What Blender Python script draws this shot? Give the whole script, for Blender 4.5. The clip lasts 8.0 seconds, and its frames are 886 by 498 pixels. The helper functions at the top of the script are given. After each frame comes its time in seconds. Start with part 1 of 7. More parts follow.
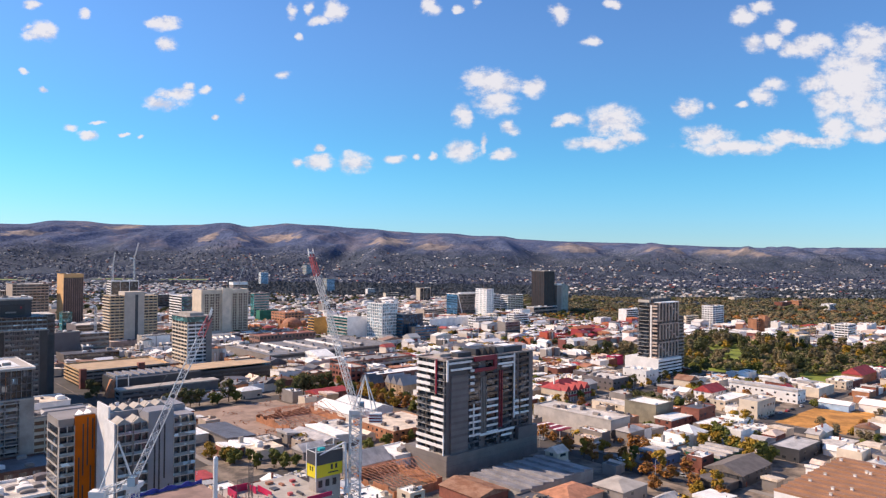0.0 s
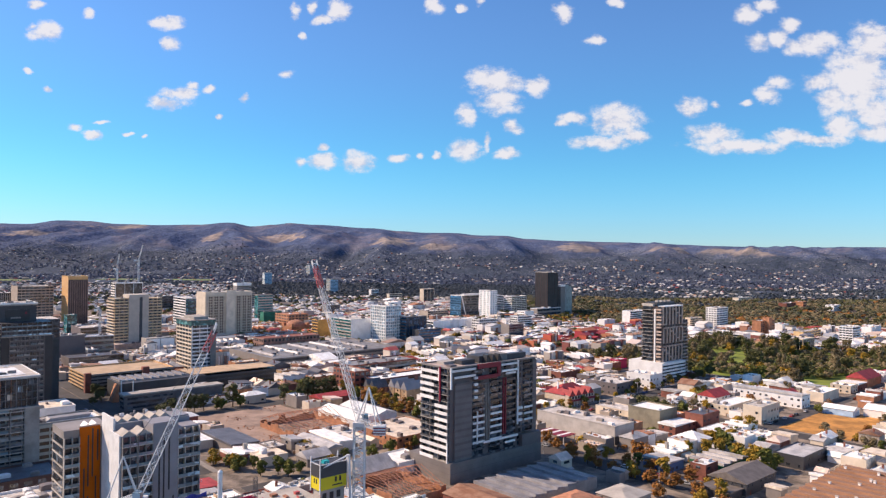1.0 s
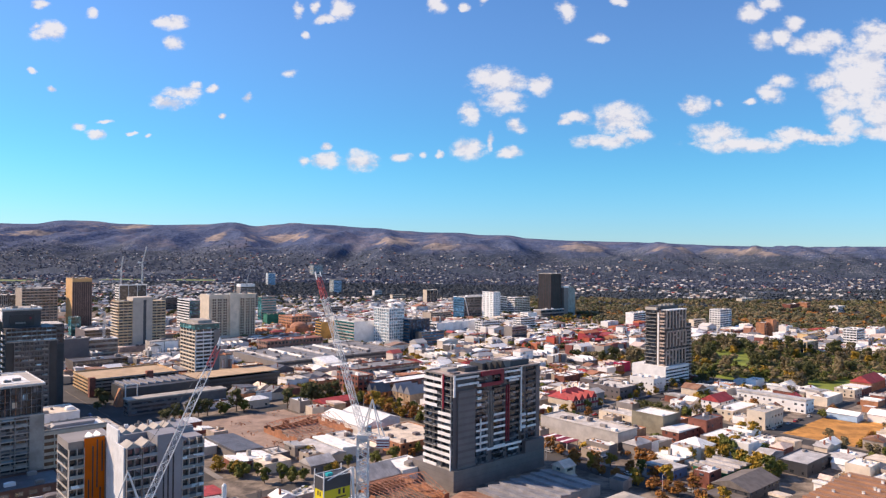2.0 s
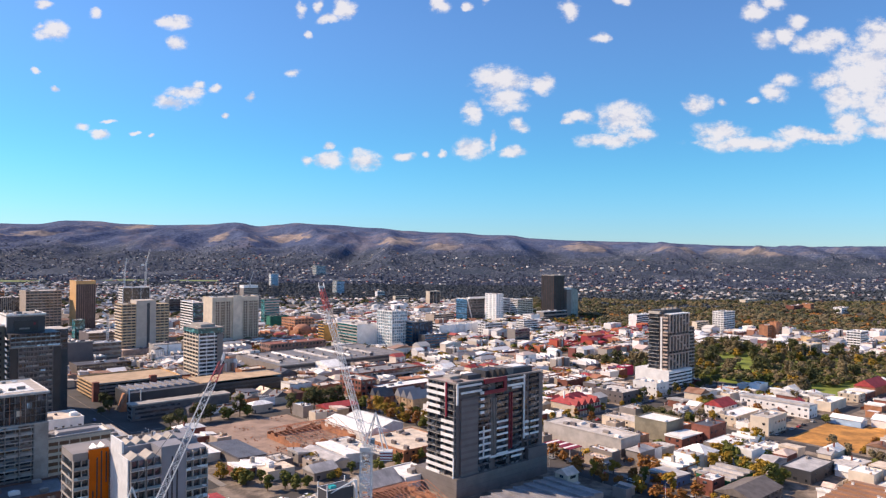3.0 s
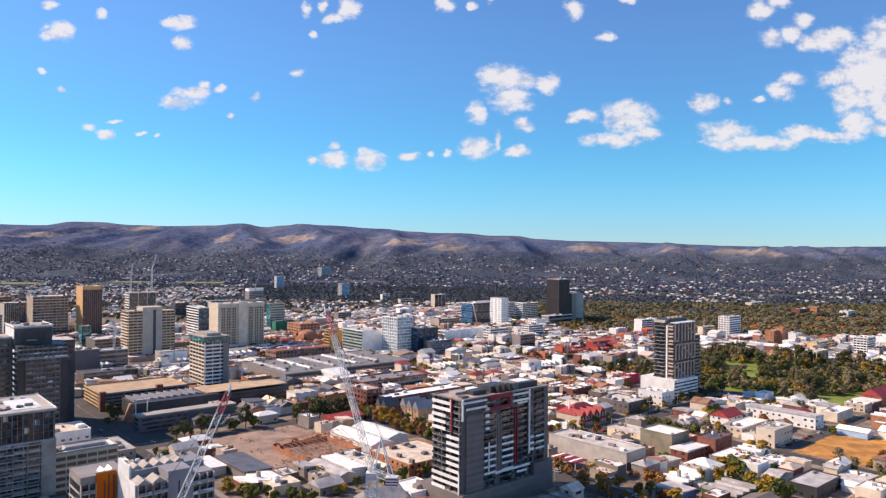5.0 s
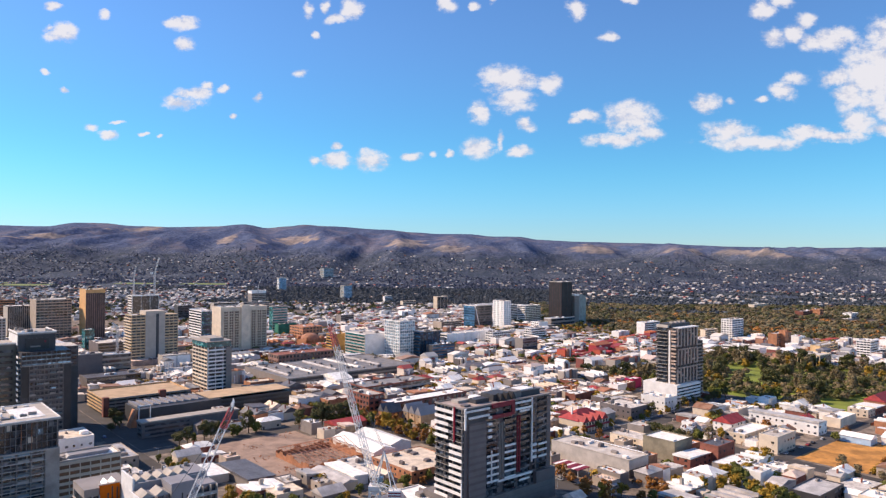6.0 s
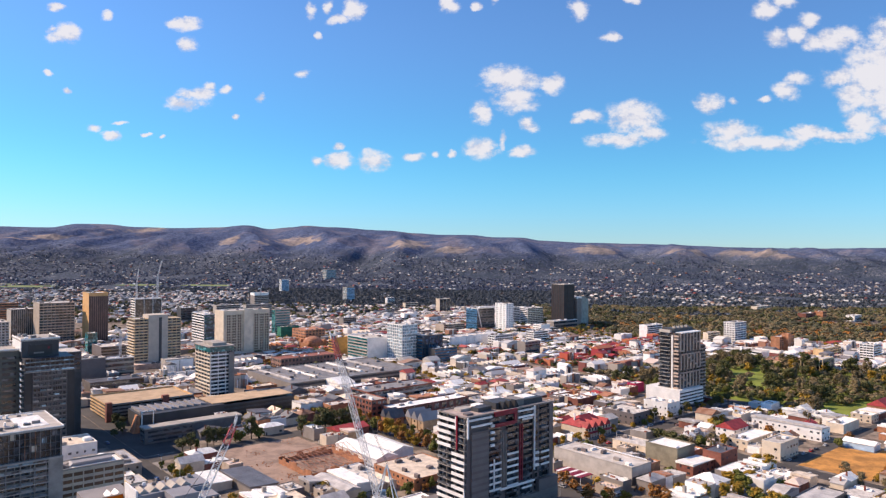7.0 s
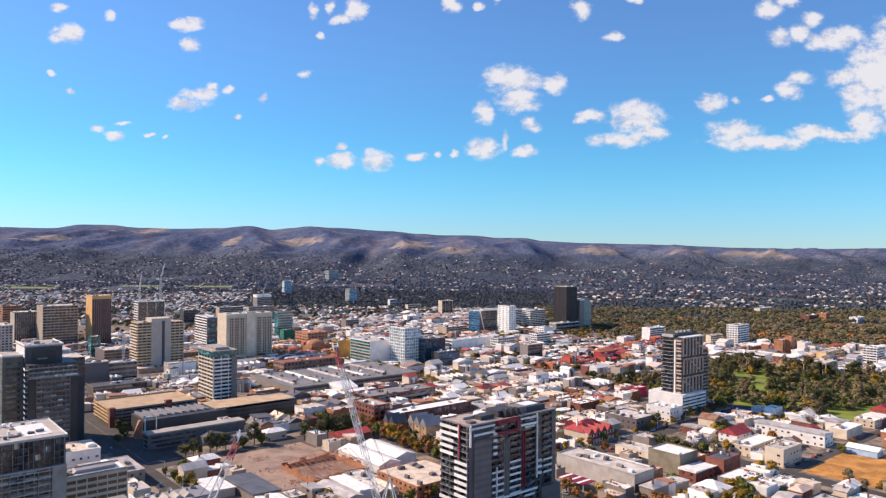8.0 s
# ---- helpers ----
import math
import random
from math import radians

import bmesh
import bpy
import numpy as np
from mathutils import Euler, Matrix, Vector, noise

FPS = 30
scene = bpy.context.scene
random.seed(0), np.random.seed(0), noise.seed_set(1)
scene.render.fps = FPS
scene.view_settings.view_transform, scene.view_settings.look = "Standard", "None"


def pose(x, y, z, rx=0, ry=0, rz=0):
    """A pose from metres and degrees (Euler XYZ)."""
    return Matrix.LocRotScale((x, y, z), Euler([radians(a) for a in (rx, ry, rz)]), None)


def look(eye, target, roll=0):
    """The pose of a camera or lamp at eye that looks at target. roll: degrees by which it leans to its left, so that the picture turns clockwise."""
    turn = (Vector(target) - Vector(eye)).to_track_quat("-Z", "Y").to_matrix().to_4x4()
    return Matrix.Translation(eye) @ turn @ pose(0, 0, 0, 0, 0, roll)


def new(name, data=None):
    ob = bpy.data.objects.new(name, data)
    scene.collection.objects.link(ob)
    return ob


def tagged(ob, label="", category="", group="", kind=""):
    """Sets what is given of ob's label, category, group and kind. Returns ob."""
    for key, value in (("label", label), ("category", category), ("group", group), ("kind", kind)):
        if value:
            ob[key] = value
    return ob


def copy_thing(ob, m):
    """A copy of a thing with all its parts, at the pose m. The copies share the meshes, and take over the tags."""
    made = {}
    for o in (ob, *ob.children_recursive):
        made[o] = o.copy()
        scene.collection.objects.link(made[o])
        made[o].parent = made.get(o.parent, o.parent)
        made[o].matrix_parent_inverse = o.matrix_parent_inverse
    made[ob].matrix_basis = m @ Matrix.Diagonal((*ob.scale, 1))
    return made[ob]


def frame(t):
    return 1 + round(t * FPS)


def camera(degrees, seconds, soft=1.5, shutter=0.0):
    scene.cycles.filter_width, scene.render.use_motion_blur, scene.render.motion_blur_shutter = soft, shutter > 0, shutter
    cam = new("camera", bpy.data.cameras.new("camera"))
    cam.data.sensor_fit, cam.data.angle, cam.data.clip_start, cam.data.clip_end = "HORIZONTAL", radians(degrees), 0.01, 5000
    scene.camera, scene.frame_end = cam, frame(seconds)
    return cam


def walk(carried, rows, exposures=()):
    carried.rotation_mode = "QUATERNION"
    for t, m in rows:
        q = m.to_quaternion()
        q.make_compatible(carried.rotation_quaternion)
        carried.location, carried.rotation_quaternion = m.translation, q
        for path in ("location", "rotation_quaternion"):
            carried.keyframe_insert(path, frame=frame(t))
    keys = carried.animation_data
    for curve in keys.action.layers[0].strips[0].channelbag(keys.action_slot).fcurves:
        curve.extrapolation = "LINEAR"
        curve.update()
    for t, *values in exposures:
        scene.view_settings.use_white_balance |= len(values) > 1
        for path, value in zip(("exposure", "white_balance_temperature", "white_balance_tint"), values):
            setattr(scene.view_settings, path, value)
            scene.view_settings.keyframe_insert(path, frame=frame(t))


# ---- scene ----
cam = camera(63.74, 8.0, 1.3)
PATH = [
    (0.0, 0.00, 0.00, 103.13, 0.000, 0.401, -0.670),
    (0.5, -0.04, -0.12, 105.14, 0.145, 0.370, -0.657),
    (1.0, -0.09, -0.23, 107.16, 0.282, 0.322, -0.644),
    (1.5, -0.13, -0.35, 109.17, 0.411, 0.280, -0.631),
    (3.0, -0.27, -0.70, 115.19, 0.759, 0.195, -0.591),
    (4.0, -0.36, -0.93, 119.20, 0.967, 0.153, -0.565),
    (4.5, -0.40, -1.05, 121.19, 1.066, 0.147, -0.551),
    (6.0, -0.54, -1.40, 127.18, 1.353, 0.171, -0.512),
    (7.0, -0.63, -1.63, 131.16, 1.543, 0.191, -0.486),
    (8.0, -0.71, -1.86, 135.13, 1.740, 0.186, -0.459),
]
walk(cam, [(t, pose(x, y, z, 90 + pitch, 0, yaw) @ pose(0, 0, 0, 0, 0, -roll)) for t, x, y, z, yaw, pitch, roll in PATH])

# ---- sky and sun ----
SUN_ELEVATION, SUN_AZIMUTH = 37.0, 168.0   # azimuth: degrees from +x, counter-clockwise
sun_dir = Vector((math.cos(radians(SUN_ELEVATION)) * math.cos(radians(SUN_AZIMUTH)),
                  math.cos(radians(SUN_ELEVATION)) * math.sin(radians(SUN_AZIMUTH)),
                  math.sin(radians(SUN_ELEVATION))))
sun = new("sun", bpy.data.lights.new("sun", "SUN"))
sun.data.energy, sun.data.angle, sun.data.color = 5.0, radians(0.53), (1.0, 0.765, 0.57)
sun.matrix_world = look(sun_dir * 500, (0, 0, 0))
scene.view_settings.exposure = 0.44


def node(tree, kind, **inputs):
    """A node with values or links for its inputs; underscores stand for spaces, in0 to in2 for input numbers."""
    n = tree.nodes.new(kind)
    for key, value in inputs.items():
        slot = n.inputs[int(key[2:])] if key[:2] == "in" and key[2:].isdigit() else n.inputs[key.replace("_", " ")]
        if isinstance(value, bpy.types.NodeSocket):
            tree.links.new(value, slot)
        else:
            slot.default_value = value
    return n


def maths(tree, op, a, b=0.0, clamp=False):
    n = node(tree, "ShaderNodeMath", in0=a, in1=b)
    n.operation, n.use_clamp = op, clamp
    return n.outputs[0]


def smooth(tree, value, low, high):
    n = node(tree, "ShaderNodeMapRange", Value=value, From_Min=low, From_Max=high)
    n.interpolation_type = "SMOOTHSTEP"
    return n.outputs[0]


def blend(tree, factor, a, b, kind="MIX"):
    n = node(tree, "ShaderNodeMix")
    n.data_type, n.blend_type = "RGBA", kind
    for slot, value in ((n.inputs[0], factor), (n.inputs[6], a), (n.inputs[7], b)):
        if isinstance(value, bpy.types.NodeSocket):
            tree.links.new(value, slot)
        else:
            slot.default_value = value if isinstance(value, float) else (*value[:3], 1.0)
    return n.outputs[2]


# clouds: place to the side and height, as tangents, and half sizes
CLOUDS_NORTH = [(-0.571, 0.305, 0.022, 0.014), (-0.591, 0.312, 0.008, 0.005), (-0.583, 0.344, 0.014, 0.006), (-0.510, 0.334, 0.007, 0.007), (-0.396, 0.320, 0.025, 0.008),
                (-0.390, 0.291, 0.011, 0.011), (-0.379, 0.222, 0.024, 0.010), (-0.395, 0.208, 0.027, 0.010), (-0.363, 0.232, 0.011, 0.006), (-0.338, 0.225, 0.010, 0.006),
                (-0.285, 0.213, 0.006, 0.007), (-0.320, 0.188, 0.006, 0.004), (-0.521, 0.170, 0.011, 0.007), (-0.496, 0.160, 0.013, 0.006), (-0.486, 0.179, 0.011, 0.003),
                (-0.562, 0.225, 0.006, 0.005), (-0.594, 0.249, 0.006, 0.005), (-0.450, 0.164, 0.006, 0.003), (-0.429, 0.159, 0.005, 0.003), (-0.228, 0.250, 0.011, 0.007)]
CLOUDS_MIDDLE = [(-0.218, 0.339, 0.008, 0.010), (-0.194, 0.346, 0.007, 0.011), (-0.178, 0.325, 0.014, 0.007), (-0.154, 0.340, 0.016, 0.016), (-0.205, 0.304, 0.006, 0.006),
                 (-0.205, 0.127, 0.010, 0.008), (-0.179, 0.126, 0.022, 0.011), (-0.175, 0.147, 0.008, 0.005), (-0.125, 0.128, 0.022, 0.013), (-0.068, 0.133, 0.016, 0.006),
                 (-0.038, 0.139, 0.006, 0.005), (-0.017, 0.139, 0.005, 0.007), (-0.023, 0.348, 0.014, 0.013), (0.017, 0.342, 0.008, 0.006), (0.042, 0.352, 0.007, 0.007),
                 (0.162, 0.342, 0.014, 0.016), (0.204, 0.300, 0.013, 0.007), (0.235, 0.354, 0.013, 0.006)]
CLOUDS_SOUTH = [(0.067, 0.241, 0.040, 0.017), (0.074, 0.215, 0.030, 0.017), (0.125, 0.236, 0.016, 0.014), (0.025, 0.195, 0.014, 0.017), (0.090, 0.180, 0.010, 0.011),
                (0.027, 0.145, 0.024, 0.013), (0.057, 0.159, 0.006, 0.014), (0.083, 0.141, 0.017, 0.007), (0.237, 0.189, 0.036, 0.021), (0.217, 0.157, 0.038, 0.010),
                (0.177, 0.191, 0.019, 0.008), (0.162, 0.183, 0.011, 0.006), (0.257, 0.166, 0.021, 0.011), (0.340, 0.210, 0.019, 0.014), (0.374, 0.214, 0.008, 0.005),
                (0.447, 0.227, 0.017, 0.014), (0.415, 0.215, 0.008, 0.005), (0.463, 0.244, 0.017, 0.010)]
CLOUD_BANK = [(0.372, 0.167, 0.036, 0.017), (0.408, 0.154, 0.071, 0.009), (0.479, 0.168, 0.028, 0.011), (0.519, 0.163, 0.048, 0.007), (0.430, 0.303, 0.017, 0.014),
              (0.462, 0.307, 0.017, 0.011), (0.478, 0.322, 0.013, 0.011), (0.486, 0.292, 0.019, 0.013), (0.518, 0.300, 0.032, 0.019), (0.518, 0.244, 0.022, 0.016),
              (0.542, 0.221, 0.024, 0.024), (0.574, 0.245, 0.048, 0.056), (0.597, 0.301, 0.032, 0.032), (0.602, 0.201, 0.032, 0.030), (0.551, 0.185, 0.024, 0.017),
              (0.590, 0.174, 0.040, 0.010), (0.418, 0.340, 0.020, 0.011), (0.446, 0.351, 0.016, 0.010)]


def build_world():
    world = bpy.data.worlds.new("world")
    scene.world = world
    world.use_nodes = True
    t = world.node_tree
    t.nodes.clear()
    sky = t.nodes.new("ShaderNodeTexSky")
    sky.sky_type, sky.sun_disc = "NISHITA", False
    sky.sun_elevation, sky.sun_rotation = radians(SUN_ELEVATION), radians(90 - SUN_AZIMUTH)
    sky.air_density, sky.dust_density, sky.ozone_density, sky.altitude = 1.0, 0.0, 5.0, 100
    way = node(t, "ShaderNodeTexCoord").outputs["Generated"]
    xyz = node(t, "ShaderNodeSeparateXYZ", Vector=way)
    ahead = maths(t, "MAXIMUM", xyz.outputs[1], 0.02)
    u, v = maths(t, "DIVIDE", xyz.outputs[0], ahead), maths(t, "DIVIDE", xyz.outputs[2], ahead)
    plane = node(t, "ShaderNodeCombineXYZ", X=u, Y=v, Z=0.0).outputs[0]
    billow = node(t, "ShaderNodeTexNoise", Vector=plane, Scale=21.0, Detail=4.0, Roughness=0.55)
    offset = node(t, "ShaderNodeVectorMath", in0=billow.outputs["Color"], in1=(0.5, 0.5, 0.5))
    offset.operation = "SUBTRACT"
    bent = node(t, "ShaderNodeVectorMath", in0=offset.outputs[0], in1=(0.030, 0.022, 0.0), in2=plane)
    bent.operation = "MULTIPLY_ADD"
    total = 0.0
    for cu, cv, ru, rv in CLOUDS_NORTH + CLOUDS_MIDDLE + CLOUDS_SOUTH + CLOUD_BANK:
        rel = node(t, "ShaderNodeVectorMath", in0=bent.outputs[0], in1=(1 / ru, 1 / rv, 0.0), in2=(-cu / ru, -cv / rv, 0.0))
        rel.operation = "MULTIPLY_ADD"
        far = node(t, "ShaderNodeVectorMath", in0=rel.outputs[0])
        far.operation = "LENGTH"
        total = maths(t, "MAXIMUM", maths(t, "SUBTRACT", 1.55, far.outputs["Value"]), total)
    wisps = node(t, "ShaderNodeVectorMath", in0=plane, in1=(0.8, 1.15, 1.0))
    wisps.operation = "MULTIPLY"
    fine = node(t, "ShaderNodeTexNoise", Vector=wisps.outputs[0], Scale=40.0, Detail=9.0, Roughness=0.66).outputs[0]
    sunward = node(t, "ShaderNodeVectorMath", in0=wisps.outputs[0], in1=(-0.006, 0.008, 0.0))
    lit = node(t, "ShaderNodeTexNoise", Vector=sunward.outputs[0], Scale=44.0, Detail=4.0, Roughness=0.6).outputs[0]
    depth = maths(t, "ADD", maths(t, "MULTIPLY", total, 2.35), maths(t, "MULTIPLY", maths(t, "SUBTRACT", fine, 0.55), 6.4))
    cover = maths(t, "MULTIPLY", smooth(t, depth, 0.1, 2.4), smooth(t, total, 0.0, 0.6))
    cover = maths(t, "MULTIPLY", cover, smooth(t, xyz.outputs[1], 0.1, 0.3))
    # fair-weather clouds added over the unseen sky, to whiten the fill light
    lifted = maths(t, "ADD", maths(t, "MAXIMUM", xyz.outputs[2], 0.0), 0.15)
    deck = node(t, "ShaderNodeCombineXYZ", X=maths(t, "DIVIDE", xyz.outputs[0], lifted), Y=maths(t, "DIVIDE", xyz.outputs[1], lifted), Z=0.0).outputs[0]
    puffs = node(t, "ShaderNodeTexNoise", Vector=deck, Scale=1.6, Detail=6.0, Roughness=0.6).outputs[0]
    out_of_view = maths(t, "MAXIMUM", smooth(t, xyz.outputs[2], 0.40, 0.55), maths(t, "SUBTRACT", 1.0, smooth(t, xyz.outputs[1], 0.2, 0.5)))
    fill_clouds = maths(t, "MULTIPLY", smooth(t, puffs, 0.51, 0.69), maths(t, "MULTIPLY", out_of_view, smooth(t, xyz.outputs[2], 0.0, 0.08)))
    cover = maths(t, "MAXIMUM", cover, fill_clouds)
    tint = node(t, "ShaderNodeHueSaturation", Color=sky.outputs[0], Hue=SKY_HUE, Saturation=SKY_SATURATION, Value=1.0)
    relief = maths(t, "ADD", maths(t, "MULTIPLY", maths(t, "SUBTRACT", fine, lit), 2.6), maths(t, "MULTIPLY", depth, 0.22))
    shade = blend(t, smooth(t, relief, -0.15, 0.6), (4.9, 5.0, 5.9), (6.7, 6.45, 6.7))
    low = blend(t, smooth(t, xyz.outputs[2], 0.0, 0.12), HORIZON_TINT, MIDDLE_TINT)
    low = blend(t, smooth(t, xyz.outputs[2], 0.10, 0.34), low, SKY_TINT)
    blue = blend(t, 1.0, tint.outputs[0], low, "MULTIPLY")
    both = blend(t, maths(t, "MULTIPLY", cover, 0.94), blue, shade)
    back = node(t, "ShaderNodeBackground", Color=both, Strength=SKY_STRENGTH)
    t.links.new(back.outputs[0], t.nodes.new("ShaderNodeOutputWorld").inputs[0])


SKY_STRENGTH, SKY_HUE, SKY_SATURATION, SKY_TINT = 0.0955, 0.495, 1.12, (1.17, 1.12, 1.29)
HORIZON_TINT, MIDDLE_TINT = (0.58, 0.85, 1.20), (0.59, 1.01, 1.17)
build_world()

# ---- materials ----
MATS = {}


def surface(name, colour, rough=0.7, metal=0.0, vary=0.25, size=6.0, fine=0.6, between=0.12, bump=0.3, dirt=None, ribs=0.0, specular=0.5):
    """A weathered surface: patches of the given size in metres, fine grain, and a difference between objects."""
    if name in MATS:
        return MATS[name]
    m = bpy.data.materials.new(name)
    m.use_nodes = True
    t = m.node_tree
    b = t.nodes["Principled BSDF"]
    place = node(t, "ShaderNodeNewGeometry").outputs["Position"]
    info = node(t, "ShaderNodeObjectInfo").outputs["Random"]
    wide = node(t, "ShaderNodeTexNoise", Vector=place, Scale=1 / size, Detail=4.0, Roughness=0.6).outputs[0]
    grain = node(t, "ShaderNodeTexNoise", Vector=place, Scale=1 / fine, Detail=3.0, Roughness=0.6).outputs[0]
    dark = [c * (1 - vary) for c in colour] if dirt is None else dirt
    light = [min(c * (1 + vary * 0.6), 0.95) for c in colour]
    c = blend(t, smooth(t, wide, 0.3, 0.7), dark, light)
    c = blend(t, smooth(t, wide, 0.42, 0.56), c, blend(t, 0.5, c, colour)) if dirt else c
    value = maths(t, "ADD", maths(t, "MULTIPLY", maths(t, "SUBTRACT", grain, 0.5), vary * 1.2),
                  maths(t, "ADD", 1.0 - between, maths(t, "MULTIPLY", info, 2 * between)))
    hsv = node(t, "ShaderNodeHueSaturation", Color=c, Value=value)
    t.links.new(hsv.outputs[0], b.inputs["Base Color"])
    b.inputs["Metallic"].default_value = metal
    b.inputs["Specular IOR Level"].default_value = specular
    t.links.new(maths(t, "ADD", rough - 0.12, maths(t, "MULTIPLY", grain, 0.24), clamp=True), b.inputs["Roughness"])
    height = grain
    if ribs:
        along = node(t, "ShaderNodeTexCoord").outputs["Object"]
        stretched = node(t, "ShaderNodeVectorMath", in0=along, in1=(1.1, 0.09, 0.3))
        stretched.operation = "MULTIPLY"
        streak = node(t, "ShaderNodeTexNoise", Vector=stretched.outputs[0], Scale=1.0, Detail=3.0, Roughness=0.7).outputs[0]
        worn = node(t, "ShaderNodeHueSaturation", Color=hsv.outputs[0], Value=maths(t, "ADD", 0.62, maths(t, "MULTIPLY", streak, 0.76)))
        t.links.new(worn.outputs[0], b.inputs["Base Color"])
        wave = node(t, "ShaderNodeTexWave", Vector=along, Scale=1 / ribs, Distortion=0.0)
        height = maths(t, "ADD", wave.outputs[1], maths(t, "MULTIPLY", grain, 0.3))
    if bump:
        rel = node(t, "ShaderNodeBump", Height=height, Strength=bump, Distance=0.08)
        t.links.new(rel.outputs[0], b.inputs["Normal"])
    MATS[name] = m
    return m


def glazing(name, colour, rough=0.12, between=0.5, specular=0.8):
    """Window glass seen from far: dark, glossy, with blinds and rooms that differ from pane to pane."""
    if name in MATS:
        return MATS[name]
    m = bpy.data.materials.new(name)
    m.use_nodes = True
    t = m.node_tree
    b = t.nodes["Principled BSDF"]
    place = node(t, "ShaderNodeNewGeometry").outputs["Position"]
    info = node(t, "ShaderNodeObjectInfo").outputs["Random"]
    cell = node(t, "ShaderNodeTexVoronoi", Vector=place, Scale=0.45)
    cell.feature = "F1"
    rnd = node(t, "ShaderNodeSeparateColor", Color=cell.outputs["Color"]).outputs[0]
    c = blend(t, smooth(t, rnd, 0.55, 1.0), colour, [min(1, v * 3.0 + 0.05) for v in colour])
    value = maths(t, "ADD", 1.0 - between, maths(t, "MULTIPLY", info, 2 * between))
    hsv = node(t, "ShaderNodeHueSaturation", Color=c, Value=value)
    t.links.new(hsv.outputs[0], b.inputs["Base Color"])
    b.inputs["Roughness"].default_value = rough
    b.inputs["Specular IOR Level"].default_value = specular
    MATS[name] = m
    return m


def islands(name, colours, rough=0.8, vary=0.3, specular=0.3):
    """One of several colours for each loose piece of a joined mesh."""
    if name in MATS:
        return MATS[name]
    m = bpy.data.materials.new(name)
    m.use_nodes = True
    t = m.node_tree
    b = t.nodes["Principled BSDF"]
    geo = node(t, "ShaderNodeNewGeometry")
    ramp = t.nodes.new("ShaderNodeValToRGB")
    ramp.color_ramp.interpolation = "CONSTANT"
    while len(ramp.color_ramp.elements) < len(colours):
        ramp.color_ramp.elements.new(0.5)
    for k, (e, c) in enumerate(zip(ramp.color_ramp.elements, colours)):
        e.position, e.color = k / len(colours), (*c, 1)
    t.links.new(geo.outputs["Random Per Island"], ramp.inputs[0])
    grain = node(t, "ShaderNodeTexNoise", Vector=geo.outputs["Position"], Scale=0.5, Detail=4.0).outputs[0]
    value = maths(t, "ADD", 1 - vary / 2, maths(t, "MULTIPLY", grain, vary))
    hsv = node(t, "ShaderNodeHueSaturation", Color=ramp.outputs[0], Value=value)
    t.links.new(hsv.outputs[0], b.inputs["Base Color"])
    b.inputs["Roughness"].default_value = rough
    b.inputs["Specular IOR Level"].default_value = specular
    MATS[name] = m
    return m


def foliage(name, low, high, between=0.25):
    """Leaves: two tones from clump to clump, a little light through them."""
    if name in MATS:
        return MATS[name]
    m = bpy.data.materials.new(name)
    m.use_nodes = True
    t = m.node_tree
    b = t.nodes["Principled BSDF"]
    geo = node(t, "ShaderNodeNewGeometry")
    info = node(t, "ShaderNodeObjectInfo").outputs["Random"]
    c = blend(t, geo.outputs["Random Per Island"], low, high)
    patch = node(t, "ShaderNodeTexNoise", Vector=geo.outputs["Position"], Scale=0.03, Detail=3.0).outputs[0]
    each = node(t, "ShaderNodeTexNoise", Vector=geo.outputs["Position"], Scale=0.14, Detail=1.0).outputs[0]
    patch = maths(t, "ADD", patch, maths(t, "MULTIPLY", maths(t, "SUBTRACT", each, 0.5), 2.4))
    value = maths(t, "ADD", 1 - between, maths(t, "MULTIPLY", maths(t, "ADD", info, patch), between))
    hsv = node(t, "ShaderNodeHueSaturation", Color=c, Value=value)
    t.links.new(hsv.outputs[0], b.inputs["Base Color"])
    b.inputs["Roughness"].default_value = 0.7
    b.inputs["Specular IOR Level"].default_value = 0.2
    MATS[name] = m
    return m


white = surface("white_paint", (0.84, 0.82, 0.80), 0.6, vary=0.12)
white_roof = surface("white_metal_roof", (0.90, 0.865, 0.825), 0.5, vary=0.16, size=4, ribs=0.3, bump=0.25)
cream = surface("cream_render", (0.68, 0.575, 0.45), 0.75, vary=0.14)
beige = surface("beige_concrete", (0.40, 0.33, 0.27), 0.8, vary=0.18)
tan = surface("tan_deck", (0.50, 0.36, 0.23), 0.85, vary=0.22, size=9)
concrete = surface("pale_concrete", (0.40, 0.365, 0.33), 0.85, vary=0.2)
grey_panel = surface("grey_panel", (0.145, 0.122, 0.122), 0.6, vary=0.12)
mid_grey = surface("mid_grey_cladding", (0.25, 0.222, 0.205), 0.6, vary=0.14)
blue_grey = surface("blue_grey_panel", (0.27, 0.262, 0.28), 0.6, vary=0.1)
dark_grey = surface("charcoal_cladding", (0.055, 0.055, 0.062), 0.55, vary=0.2)
black_clad = surface("black_cladding", (0.03, 0.028, 0.032), 0.45, vary=0.25)
orange_panel = surface("orange_panel", (0.50, 0.115, 0.003), 0.65, vary=0.12, specular=0.15)
crimson = surface("crimson_panel", (0.21, 0.010, 0.028), 0.5, vary=0.15)
brick = surface("red_brick", (0.24, 0.085, 0.06), 0.85, vary=0.3, size=4)
orange_brick = surface("orange_brick", (0.42, 0.19, 0.10), 0.85, vary=0.28, size=4)
sandstone = surface("sandstone", (0.45, 0.31, 0.19), 0.85, vary=0.25, size=3)
grey_roof = surface("grey_metal_roof", (0.50, 0.47, 0.45), 0.45, vary=0.28, size=6, ribs=0.35, bump=0.3)
